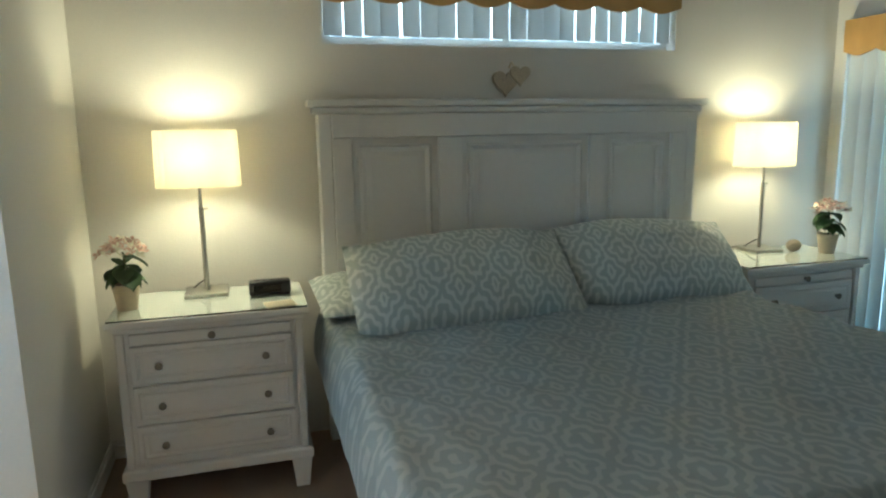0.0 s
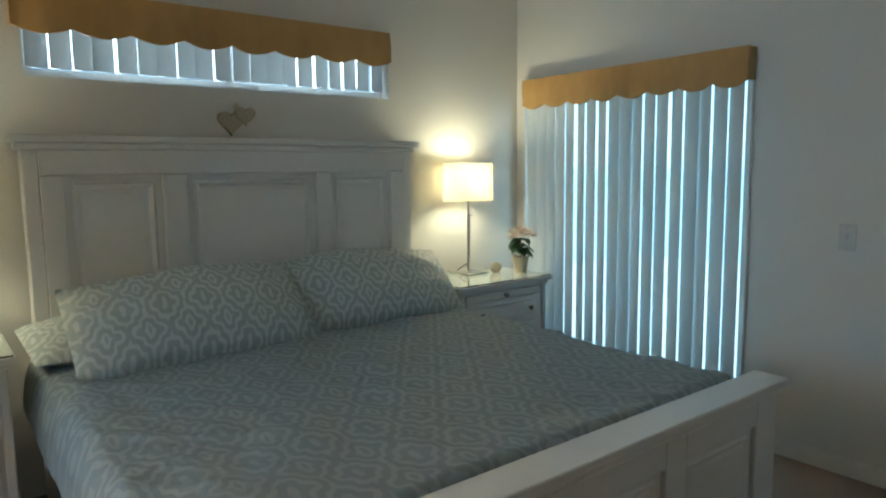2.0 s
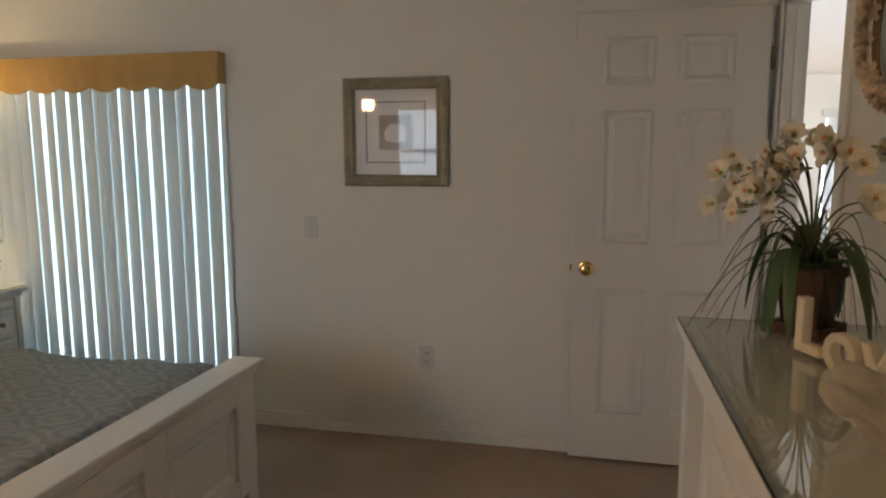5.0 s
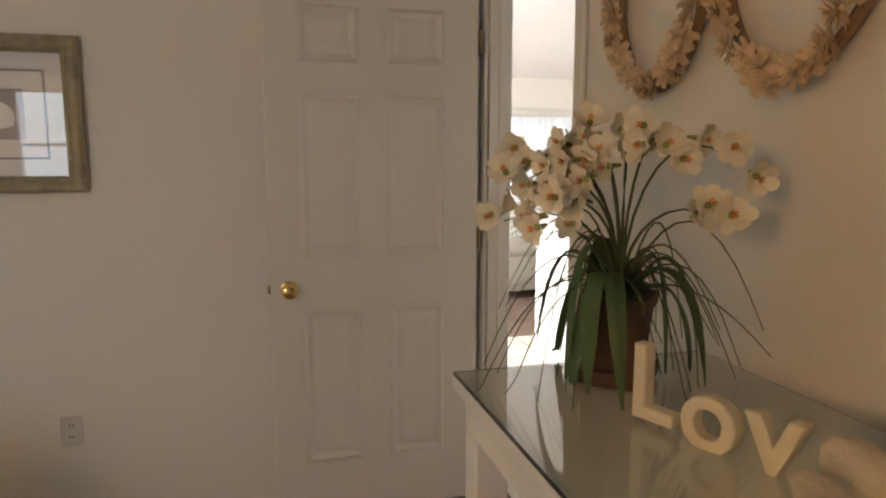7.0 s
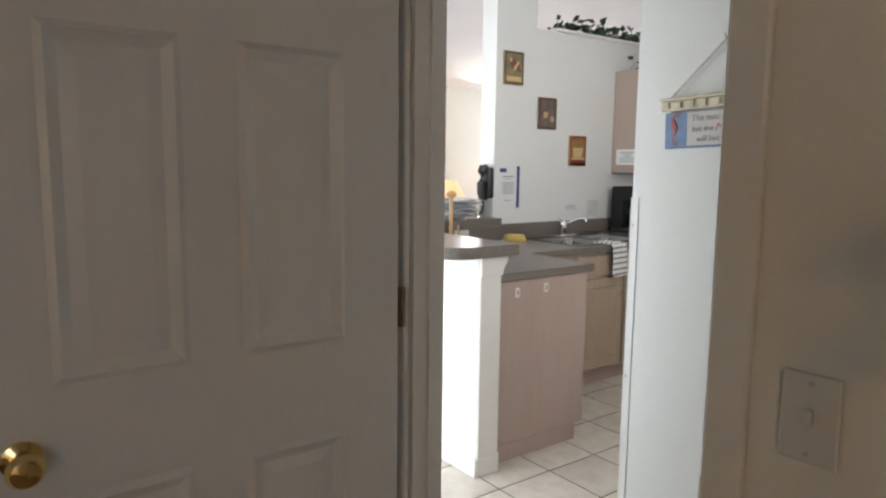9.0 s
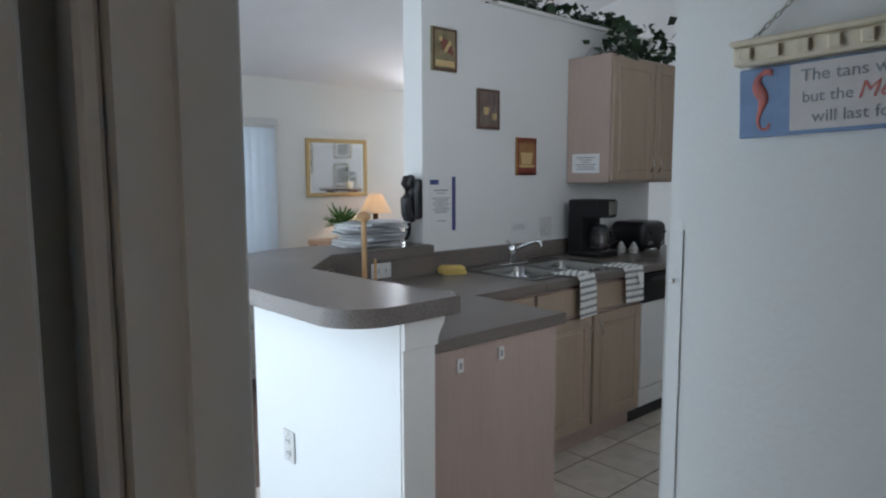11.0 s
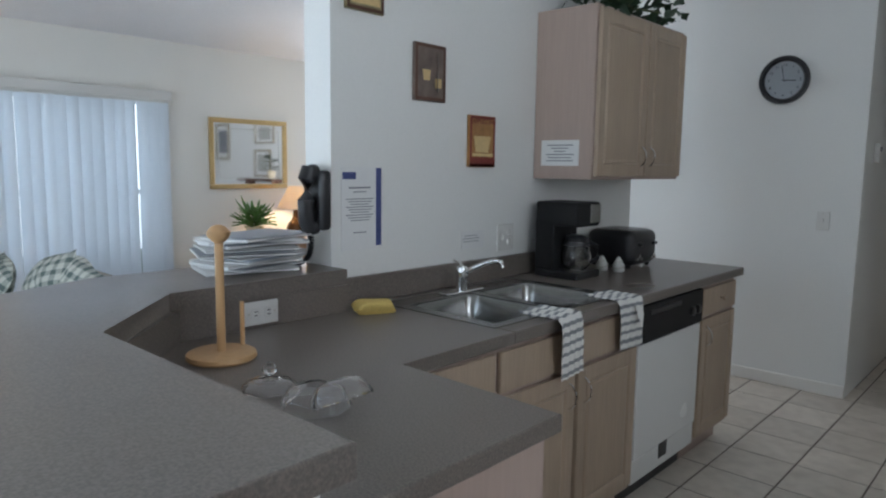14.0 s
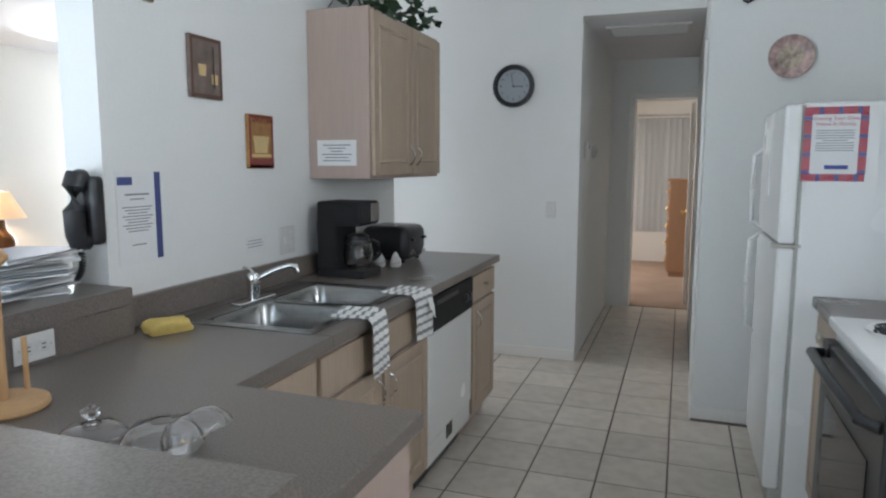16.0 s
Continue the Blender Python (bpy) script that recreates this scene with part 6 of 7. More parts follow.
o = thing("toaster", (1.90, -3.83, 0.9145), "black four-slice toaster with chrome trim", "toaster")
part("body", B(-0.14, -0.14, 0.012, 0.13, 0.14, 0.19, 0.045, 5), M_BLACK, o, "", True)
for y in (-0.085, -0.03, 0.03, 0.085):
    part("slot", B(-0.09, y - 0.012, 0.188, 0.09, y + 0.012, 0.1915), M_STEEL, o)
for y in (-0.075, 0.075):
    part("lever", B(-0.160, y - 0.016, 0.115, -0.138, y + 0.016, 0.13, 0.004), M_BLACK, o)
    for k in range(3):
        part("knob", lathe(bmesh.new(), [(0.009, 0), (0.009, 0.010)], n=12), M_CHROME, o, "small chrome knob", True).matrix_basis = pose(-0.139, y - 0.02 + 0.02 * k, 0.05 + 0.012 * (k == 1), 0, -90, 0)
for sx in (-0.1, 0.09):
    for sy in (-0.1, 0.1):
        part("rubber_foot", lathe(bmesh.new(), [(0.010, 0), (0.012, 0.016)], at=(sx, sy, 0), n=10), M_BLACK, o)
for k, (xx, yy) in enumerate(((1.86, -3.575), (1.785, -3.60))):
    o = thing("salt_shaker", (xx, yy, 0.9145), "white ceramic shell-shaped shaker on the counter", "shaker", "pair of shakers")
    part("body", lathe(bmesh.new(), [(0.024, 0), (0.030, 0.012), (0.027, 0.035), (0.016, 0.055), (0.006, 0.072)], n=18), M_PLATE, o, "", True)
    part("spiral_rib", tube(bmesh.new(), [((0.031 - 0.024 * u) * math.cos(14 * u), (0.031 - 0.024 * u) * math.sin(14 * u), 0.012 + 0.058 * u) for u in [i / 40 for i in range(41)]], 0.004, 6), M_NICKEL, o, "", True)

# clock, switch, thermostat
o = thing("wall_clock", (0, 0, 0), "round wall clock with a black rim and pale grey face", "clock")
o.matrix_basis = on_wall(1.61, -5.3435, 1.985, "north")
part("rim", lathe(bmesh.new(), [(0.150, 0), (0.152, 0.02), (0.146, 0.034), (0.126, 0.036), (0.117, 0.022), (0.117, 0.012)], n=48, cap=False), M_BLACK, o, "", True).matrix_basis = pose(0, 0, 0, 90, 0, 0)
part("dial", lathe(bmesh.new(), [(0.118, 0.0), (0.118, 0.012)], n=40), mat("clock_dial", (0.36, 0.39, 0.42), 0.4, var=0.06, bump=0), o).matrix_basis = pose(0, 0, 0, 90, 0, 0)
for k in range(12):
    a = radians(90 - 30 * (k + 1))
    letters(str(k + 1), 0.026, 0.0008, M_BLACK, "numeral", o, pose(0.094 * math.cos(a), -0.0126, 0.094 * math.sin(a), 90, 0, 0))
for ang, ln, wd in ((-4, 0.07, 0.006), (102, 0.095, 0.004)):
    part("clock_hand", B(-0.012, -0.0155, -wd / 2, ln, -0.0145, wd / 2), M_BLACK, o).matrix_basis = pose(0, 0, 0, 0, -ang, 0)
wall_plate("light_switch", on_wall(1.325, -5.343, 1.105, "north"), "switch", "white toggle light switch below the clock", "switch")
o = thing("thermostat", (0, 0, 0), "small white thermostat on the corridor wall", "thermostat")
o.matrix_basis = on_wall(1.1285, -5.62, 1.53, "west")
part("case", B(-0.045, -0.03, -0.06, 0.045, 0, 0.06, 0.006, 2), M_PLATE, o)
part("window", B(-0.03, -0.0312, 0.01, 0.03, -0.0298, 0.04), M_INK, o)
o = thing("door_chime", (0, 0, 0), "small round white chime cover on the corridor wall", "chime")
o.matrix_basis = on_wall(1.1285, -6.05, 1.53, "west")
part("cover", lathe(bmesh.new(), [(0.05, 0), (0.05, 0.02), (0.04, 0.032)], n=20), M_PLATE, o).matrix_basis = pose(0, 0, 0, 90, 0, 0)
part("centre_cap", lathe(bmesh.new(), [(0.018, 0.032), (0.016, 0.038)], n=14), M_NICKEL, o).matrix_basis = pose(0, 0, 0, 90, 0, 0)
o = thing("ceiling_vent", (0.72, -5.95, 2.44), "white slatted air vent in the corridor ceiling", "vent")
bm = B(-0.30, -0.18, -0.012, 0.30, -0.15, -0.001)
box(bm, -0.30, 0.15, -0.012, 0.30, 0.18, -0.001), box(bm, -0.30, -0.15, -0.012, -0.27, 0.15, -0.001), box(bm, 0.27, -0.15, -0.012, 0.30, 0.15, -0.001)
part("frame", bm, M_PLATE, o)
for k in range(14):
    part("slat", B(-0.27, -0.012, -0.001, 0.27, 0.012, 0.0005), M_PLATE, o).matrix_basis = pose(0, -0.14 + 0.0215 * k, -0.008, 35, 0, 0)
# corridor trim
for x0, x1 in ((0.90, 0.957),):
    struct("trim_far_door", B(x0, -7.449, 0.001, x1, -7.432, 2.12, 0.003), M_TRIM, "white casing of the corridor doorway", "trim")
struct("trim_far_head", B(0.336, -7.449, 2.06, 0.899, -7.432, 2.12, 0.003), M_TRIM, "white casing head of the corridor doorway", "trim")
struct("trim_closet", B(0.336, -4.72, 0.001, 0.352, -4.66, 2.12, 0.003), M_TRIM, "white casing of a closet in the corridor", "trim")
struct("baseboard_kitchen", B(-0.0, -4.449, 0.001, 0.347, -4.437, 0.08, 0.003), M_TRIM, "white baseboard by the refrigerator", "baseboard")
struct("baseboard_kitchen", B(0.3365, -4.655, 0.001, 0.347, -4.4505, 0.08, 0.003), M_TRIM, "white baseboard by the corridor", "baseboard")
struct("baseboard_kitchen", B(1.13, -5.344, 0.001, 2.2, -5.333, 0.08, 0.003), M_TRIM, "white baseboard below the clock", "baseboard")
# corner guard on the wall's end
o = thing("corner_guard", (0, 0, 0), "milky plastic corner guard screwed to the wall's end", "corner guard")
M_GUARD = mat("milky_plastic", (0.76, 0.76, 0.74), 0.35, var=0.03, bump=0)
bm = B(0.0905, SY - 0.03, 0.02, 0.0925, SY + 0.0035, 1.305)
box(bm, 0.063, SY + 0.0005, 0.02, 0.0905, SY + 0.0025, 1.305)
part("angle_strip", bm, M_GUARD, o)
for z in (0.15, 0.70, 1.215):
    part("screw", lathe(bmesh.new(), [(0.004, 0), (0.005, 0.002), (0.002, 0.003)], n=10), M_NICKEL, o).matrix_basis = pose(0.080, SY + 0.0025, z, -90, 0, 0)

# hanging sign in the hall
o = thing("hanging_sign", (0, 0, 0), "painted wooden sign with a seahorse hung from a chain", "sign")
o.matrix_basis = on_wall(-0.22, SY + 0.004, 1.536, "north") @ pose(0, 0, 0, 0, -2.0, 0)
M_SKYB = mat("painted_sky_blue", (0.20, 0.29, 0.46), 0.7, var=0.2, fine=30, bump=0.1)
M_PALEP = mat("painted_pale", (0.62, 0.58, 0.56), 0.7, var=0.12, fine=30, bump=0.1)
M_CORAL = mat("painted_coral", (0.50, 0.16, 0.14), 0.7, var=0.3, fine=60, bump=0.1)
part("board", B(-0.188, -0.012, -0.068, 0.188, 0, 0.04, 0.002), M_SKYB, o)
part("pale_field", B(-0.11, -0.0132, -0.062, 0.13, -0.0121, 0.037), M_PALEP, o)
sh = part("cornice", B(-0.192, -0.03, 0.044, 0.192, 0, 0.074, 0.004), M_CREAM, o, "cream dentil cornice")
part("cornice_cap", B(-0.196, -0.034, 0.0745, 0.196, 0, 0.084, 0.003), M_CREAM, sh)
for k in range(9):
    part("dentil", B(-0.178 + 0.042 * k, -0.036, 0.05, -0.160 + 0.042 * k, -0.0305, 0.07, 0.002), M_CREAM, sh)
for k, (txt, sz, zz, sh2) in enumerate((("The tans will fade,", 0.026, 0.018, 0), ("but the", 0.024, -0.014, 0), ("will last forever", 0.025, -0.044, 0))):
    letters(txt, sz, 0.0006, M_INK, "lettering", o, pose(0.0 if k != 1 else -0.058, -0.0136, zz, 90, 0, 0))
letters("Memories", 0.034, 0.0006, M_CORAL, "lettering", o, pose(0.05, -0.0136, -0.013, 90, 0, 0), shear=0.3)
sea = [(0.010, 0.026), (0.006, 0.033), (-0.006, 0.028), (-0.012, 0.016), (-0.008, 0.004), (-0.002, -0.010), (-0.006, -0.026), (-0.010, -0.042), (-0.006, -0.054), (0.004, -0.056), (0.008, -0.048)]
bm, rings, count = bmesh.new(), [], len(sea)
for i in range(4 * (count - 1) + 1):
    k, f = min(i // 4, count - 2), (i - 4 * min(i // 4, count - 2)) / 4
    p0, p1, p2, p3 = (Vector(sea[max(0, min(count - 1, k + q))]) for q in (-1, 0, 1, 2))
    c = 0.5 * (2 * p1 + (p2 - p0) * f + (2 * p0 - 5 * p1 + 4 * p2 - p3) * f * f + (3 * p1 - p0 - 3 * p2 + p3) * f ** 3)
    d = (p2 - p1).normalized()
    u = i / (4 * (count - 1))
    r = 0.0022 + 0.0075 * math.exp(-((u - 0.42) / 0.17) ** 2) + 0.003 * math.exp(-((u - 0.10) / 0.08) ** 2)
    rings.append([bm.verts.new((-0.148 + c.x - d.y * r * math.cos(t), -0.0125 - 0.35 * r * math.sin(t), c.y + d.x * r * math.cos(t))) for t in [2 * math.pi * q / 10 for q in range(10)]])
for a, b in zip(rings, rings[1:]):
    for q in range(10):
        bm.faces.new((a[q], a[(q + 1) % 10], b[(q + 1) % 10], b[q]))
bm.faces.new(rings[0][::-1]), bm.faces.new(rings[-1])
part("seahorse", bm, M_CORAL, o, "coral painted seahorse", True)
hook = Vector((0.005, -0.006, 0.235))
for sx in (-0.165, 0.165):
    a = Vector((sx, -0.012, 0.086))
    d = hook - a
    n = 22
    for k in range(n):
        c = a + d * (k + 0.5) / n
        bm = bmesh.new()
        ring = [(0.0065 * math.cos(t), 0.0, 0.0036 * math.sin(t)) for t in [2 * math.pi * i / 10 for i in range(11)]]
        tube(bm, ring, 0.0011, 5)
        lk = part("chain_link", bm, M_NICKEL, o)
        lk.matrix_basis = Matrix.Translation(c) @ Matrix.Rotation(-math.atan2(d.z, d.x), 4, "Y") @ Matrix.Rotation(radians(90 * (k % 2)), 4, "X")
part("hook", tube(bmesh.new(), [(0.005, 0.0, 0.24), (0.005, -0.012, 0.24), (0.005, -0.014, 0.25)], 0.003, 6), M_NICKEL, o)

# ---- refrigerator, stove and their wall ----
o = thing("refrigerator", (0, 0, 0), "white top-freezer refrigerator with flyers on its side", "refrigerator")
part("body", B(-0.67, -4.20, 0.03, 0.0, -3.47, 1.665, 0.008, 2), M_APPL, o)
for z0, z1, nm in ((0.09, 1.10, "fridge_door"), (1.115, 1.66, "freezer_door")):
    d = part(nm, B(0.012, -4.20, z0, 0.075, -3.468, z1, 0.014, 3), M_APPL, o)
    hz0, hz1 = (0.60, 1.09) if nm == "fridge_door" else (1.125, 1.50)
    part("handle", tube(bmesh.new(), [(0.075, -4.14, hz0), (0.112, -4.14, hz0 + 0.03), (0.118, -4.14, (hz0 + hz1) / 2), (0.112, -4.14, hz1 - 0.03), (0.075, -4.14, hz1)], 0.011, 8), M_APPL, d, "", True)
part("door_gasket", B(0.001, -4.19, 0.09, 0.0115, -3.478, 1.655), M_GREYMAT, o)
part("hinge_bracket", B(-0.01, -3.50, 1.102, 0.10, -3.466, 1.113, 0.002), M_NICKEL, o)
part("toe_grille", B(-0.03, -4.18, 0.0, 0.05, -3.49, 0.085), M_GREYMAT, o)


def flyer(x, z, w, h, label, bordered):
    f = thing("flyer", (0, 0, 0), label, "flyer", "flyers on the refrigerator")
    f.matrix_basis = on_wall(x, -3.4685, z, "north")
    part("sheet", B(-w / 2, -0.0012, -h / 2, w / 2, 0, h / 2), M_PAPER, f)
    if bordered:
        rnd = random.Random(2)
        red, blue = mat("printed_red", (0.42, 0.03, 0.06), 0.6, var=0.2), mat("printed_blue", (0.05, 0.07, 0.28), 0.6, var=0.2)
        n = 30
        for k in range(n):
            u = k / n
            for s in (-1, 1):
                bx, bz = -w / 2 + w * u, s * (h / 2 - 0.013)
                part("border_stroke", B(bx, -0.0018, -0.014, bx + w / n * 0.85, -0.0011, 0.014), blue if (k % 9) > 6 else red, f).matrix_basis = pose(0, 0, bz, 0, 0, 0)
                bz2 = -h / 2 + 0.026 + (h - 0.052) * u
                part("border_stroke", B(-0.014, -0.0018, bz2, 0.014, -0.0011, bz2 + (h - 0.052) / n * 0.85), blue if (k % 9) < 2 else red, f).matrix_basis = pose(s * (w / 2 - 0.013), 0, 0, 0, 0, 0)
        letters("Owning Your Own", 0.020, 0.0004, red, "lettering", f, pose(0, -0.0016, h / 2 - 0.043, 90, 0, 0))
        letters("Home In Florida", 0.020, 0.0004, red, "lettering", f, pose(0, -0.0016, h / 2 - 0.064, 90, 0, 0))
        part("printed_mark", B(-0.03, -0.0018, -h / 2 + 0.045, 0.05, -0.0011, -h / 2 + 0.06), blue, f)
    for k in range(9):
        zz = h / 2 - 0.088 - 0.0095 * k
        ww = w * (0.30 if k != 4 else 0.2)
        part("print_line", B(-ww, -0.0017, zz - 0.0016, ww, -0.0011, zz + 0.0016), M_INK, f)
    return f


flyer(-0.10, 1.505, 0.215, 0.28, "white flyer with a red and blue flag border on the refrigerator", True)
flyer(-0.345, 1.47, 0.19, 0.30, "plain white printed flyer on the refrigerator", False)

o = thing("wall_plate_ornament", (0, 0, 0), "decorative red and green china plate hung on the wall", "plate")
o.matrix_basis = on_wall(-0.055, -4.4485, 1.975, "north")
part("rim", lathe(bmesh.new(), [(0.06, 0.004), (0.085, 0.008), (0.106, 0.022), (0.109, 0.026), (0.104, 0.028), (0.085, 0.013), (0.06, 0.010)], n=40, cap=False), mat("china_rim", (0.46, 0.33, 0.30), 0.2, var=0.6, fine=45, coarse=20, bump=0), o, "", True).matrix_basis = pose(0, 0, 0, 90, 0, 0)
part("well", lathe(bmesh.new(), [(0.061, 0.004), (0.061, 0.010), (0.02, 0.0105)], n=32), mat("china_well", (0.42, 0.35, 0.27), 0.2, var=0.7, fine=70, coarse=26, bump=0), o).matrix_basis = pose(0, 0, 0, 90, 0, 0)

c = thing("base_cabinet", (0, 0, 0), "narrow pickled oak base cabinet beside the stove", "cabinet", "base cabinets")
part("body", B(-0.67, -3.455, 0.10, -0.10, -3.012, 0.872), M_OAKH, c)
part("toe_kick", B(-0.67, -3.455, 0.0, -0.16, -3.012, 0.099), M_OAKH, c)
d = part("drawer_front", B(-0.0995, -3.44, 0.735, -0.08, -3.02, 0.855, 0.004, 2), M_OAK, c)
part("knob", lathe(bmesh.new(), [(0.006, 0), (0.006, 0.012), (0.014, 0.018), (0.010, 0.026)], n=12), M_NICKEL, d, "", True).matrix_basis = pose(-0.08, -3.30, 0.79, 0, 90, 0)
d = part("cabinet_door", B(-0.0995, -3.44, 0.125, -0.08, -3.02, 0.715, 0.004, 2), M_OAK, c)
part("field", panel(bmesh.new(), -3.385, -3.075, 0.18, 0.66, -0.0798, 1, "x", 0.012, 0.006), M_OAK, d)
bow_handle(d, pose(-0.08, -3.10, 0.61, 0, 0, 90))
o = thing("counter_top", (0, 0, 0), "short grey-brown laminate counter beside the stove", "counter")
part("slab", B(-0.675, -3.462, 0.874, -0.062, -3.012, 0.914, 0.004, 2), M_LAM, o)
part("backsplash", B(-0.678, -3.462, 0.9145, -0.655, -3.012, 1.01, 0.003), M_LAM, o)

o = thing("stove", (0, 0, 0), "white electric stove with coil burners and a black oven door", "stove")
part("body", B(-0.67, -3.005, 0.03, -0.06, -2.245, 0.895), M_APPL, o)
part("cooktop", B(-0.67, -3.008, 0.8955, -0.035, -2.242, 0.93, 0.006, 2), M_APPL, o)
d = part("oven_door", B(-0.0595, -2.995, 0.24, -0.02, -2.255, 0.86, 0.008, 2), M_BLACK, o, "black glass oven door")
part("door_handle", tube(bmesh.new(), [(-0.02, -2.965, 0.815), (0.02, -2.94, 0.822), (0.028, -2.625, 0.825), (0.02, -2.31, 0.822), (-0.02, -2.285, 0.815)], 0.016, 10), M_BLACK, d, "", True)
part("oven_glass", B(-0.0195, -2.88, 0.36, -0.0165, -2.37, 0.70, 0.001), mat("oven_glass_dark", (0.012, 0.012, 0.013), 0.06, bump=0), d)
part("storage_drawer", B(-0.0595, -2.995, 0.06, -0.025, -2.255, 0.225, 0.008, 2), M_APPL, o)
part("control_back", B(-0.675, -3.005, 0.931, -0.60, -2.245, 1.08, 0.010, 2), M_APPL, o)
for bx, by, br in ((-0.20, -2.82, 0.075), (-0.20, -2.43, 0.10), (-0.47, -2.82, 0.10), (-0.47, -2.43, 0.075)):
    bu = part("drip_pan", lathe(bmesh.new(), [(br + 0.022, 0.931), (br + 0.024, 0.936), (br + 0.012, 0.936), (0.02, 0.9315)], at=(bx, by, 0), n=28), M_CHROME, o, "chrome drip pan", True)
    pts = [(bx + (0.018 + (br - 0.018) * k / 90) * math.cos(k * 0.28), by + (0.018 + (br - 0.018) * k / 90) * math.sin(k * 0.28), 0.942) for k in range(91)]
    part("coil", tube(bmesh.new(), pts, 0.0045, 6), M_BLACK, bu, "", True)
for k in range(5):
    part("knob", lathe(bmesh.new(), [(0.02, 0), (0.018, 0.016), (0.01, 0.02)], n=14), M_BLACK, o, "", True).matrix_basis = pose(-0.60, -2.9 + 0.14 * k, 1.02, 0, 90, 0)
c = thing("wall_cabinet", (0, 0, 0), "pickled oak wall cabinet above the stove counter", "cabinet")
part("body", B(-0.678, -3.46, 1.62, -0.375, -2.25, 2.115, 0.002), M_OAKH, c)
for y0, y1 in ((-3.45, -2.86), (-2.85, -2.26)):
    d = part("cabinet_door", B(-0.3745, y0, 1.635, -0.355, y1, 2.10, 0.004, 2), M_OAK, c)
    part("field", panel(bmesh.new(), y0 + 0.055, y1 - 0.055, 1.69, 2.045, -0.3548, 1, "x", 0.012, 0.006), M_OAK, d)
ivy("ivy_garland", (-0.64, -3.42, 2.117), (-0.40, -2.5, 2.30), 60, 9, "dark green artificial ivy on the cabinet by the refrigerator", 0.07)
o = thing("small_ornament", (0, 0, 0), "small dark metal bracket ornament on the wall", "ornament")
o.matrix_basis = on_wall(0.16, -4.4485, 2.27, "north")
part("bracket", tube(bmesh.new(), [(-0.03, -0.01, 0.03), (-0.02, -0.02, 0.0), (0.0, -0.02, -0.012), (0.02, -0.02, 0.0), (0.03, -0.01, 0.03)], 0.008, 8), M_BLACK, o, "", True)

# ---- living room ----
window_unit("window_4", (5.70, -3.13, 0.45), 90, 1.25, 1.45, 2, 2, "aluminium living room window behind blinds")
window_unit("window_5", (4.45, -0.055, 0.0), 180, 3.85, 2.05, 3, 1, "wide aluminium patio door of the living room")
# window_6 only dresses the invented opening of the kitchen fill lamp
window_unit("window_6", (-0.74, -1.25, 1.45), -90, 0.90, 0.95, 1, 2, "added aluminium window in the unseen kitchen wall opening")
vertical_blind("vertical_blind", (5.565, -3.15, 0.42), 90, 1.29, 1.46, 0.083, -40, "pale vertical vinyl blind over the living room window", 8, 11, M_SLATL)
o = thing("blind_cornice", (5.608, -2.505, 1.90), "plain pale cornice box above the living room blind", "cornice")
part("front_board", B(-0.085, -0.665, 0.0, -0.073, 0.665, 0.07, 0.002), M_PLATE, o)
for y in (-0.665, 0.653):
    part("end_board", B(-0.0725, y, 0.0, -0.001, y + 0.012, 0.07, 0.002), M_PLATE, o)

o = thing("smoke_detector", (0, 0, 0), "round white smoke detector on the sloping ceiling", "smoke detector")
o.matrix_basis = pose(3.90, -2.54, 2.806, 0, 14.2, 0)
part("base", lathe(bmesh.new(), [(0.062, -0.012), (0.066, -0.006), (0.066, 0.0)], n=28), M_PLATE, o, "", True)
part("cover", lathe(bmesh.new(), [(0.020, -0.040), (0.042, -0.036), (0.056, -0.026), (0.060, -0.0125)], n=28), M_PLATE, o, "", True)

# bevelled mirror
o = thing("wall_mirror", (0, 0, 0), "rectangular mirror in a gilt bead frame", "mirror")
o.matrix_basis = on_wall(5.607, -3.90, 1.495, "west")
W2, H2, t = 0.385, 0.305, 0.042
for x0, x1, z0, z1 in ((-W2, W2, H2 - t, H2), (-W2, W2, -H2, -H2 + t), (-W2, -W2 + t, -H2 + t, H2 - t), (W2 - t, W2, -H2 + t, H2 - t)):
    part("frame_side", B(x0, -0.03, z0, x1, -0.001, z1, 0.008, 2), M_GOLD, o)
part("mirror_glass", B(-W2 + t, -0.014, -H2 + t, W2 - t, -0.004, H2 - t), M_MIRROR, o)
bm = bmesh.new()
for x0, x1, z0, z1 in ((-0.30, 0.30, 0.215, 0.219), (-0.30, 0.30, -0.219, -0.215), (-0.302, -0.298, -0.215, 0.215), (0.298, 0.302, -0.215, 0.215)):
    box(bm, x0, -0.0155, z0, x1, -0.0142, z1)
part("bevel_line", bm, M_GREYMAT, o)


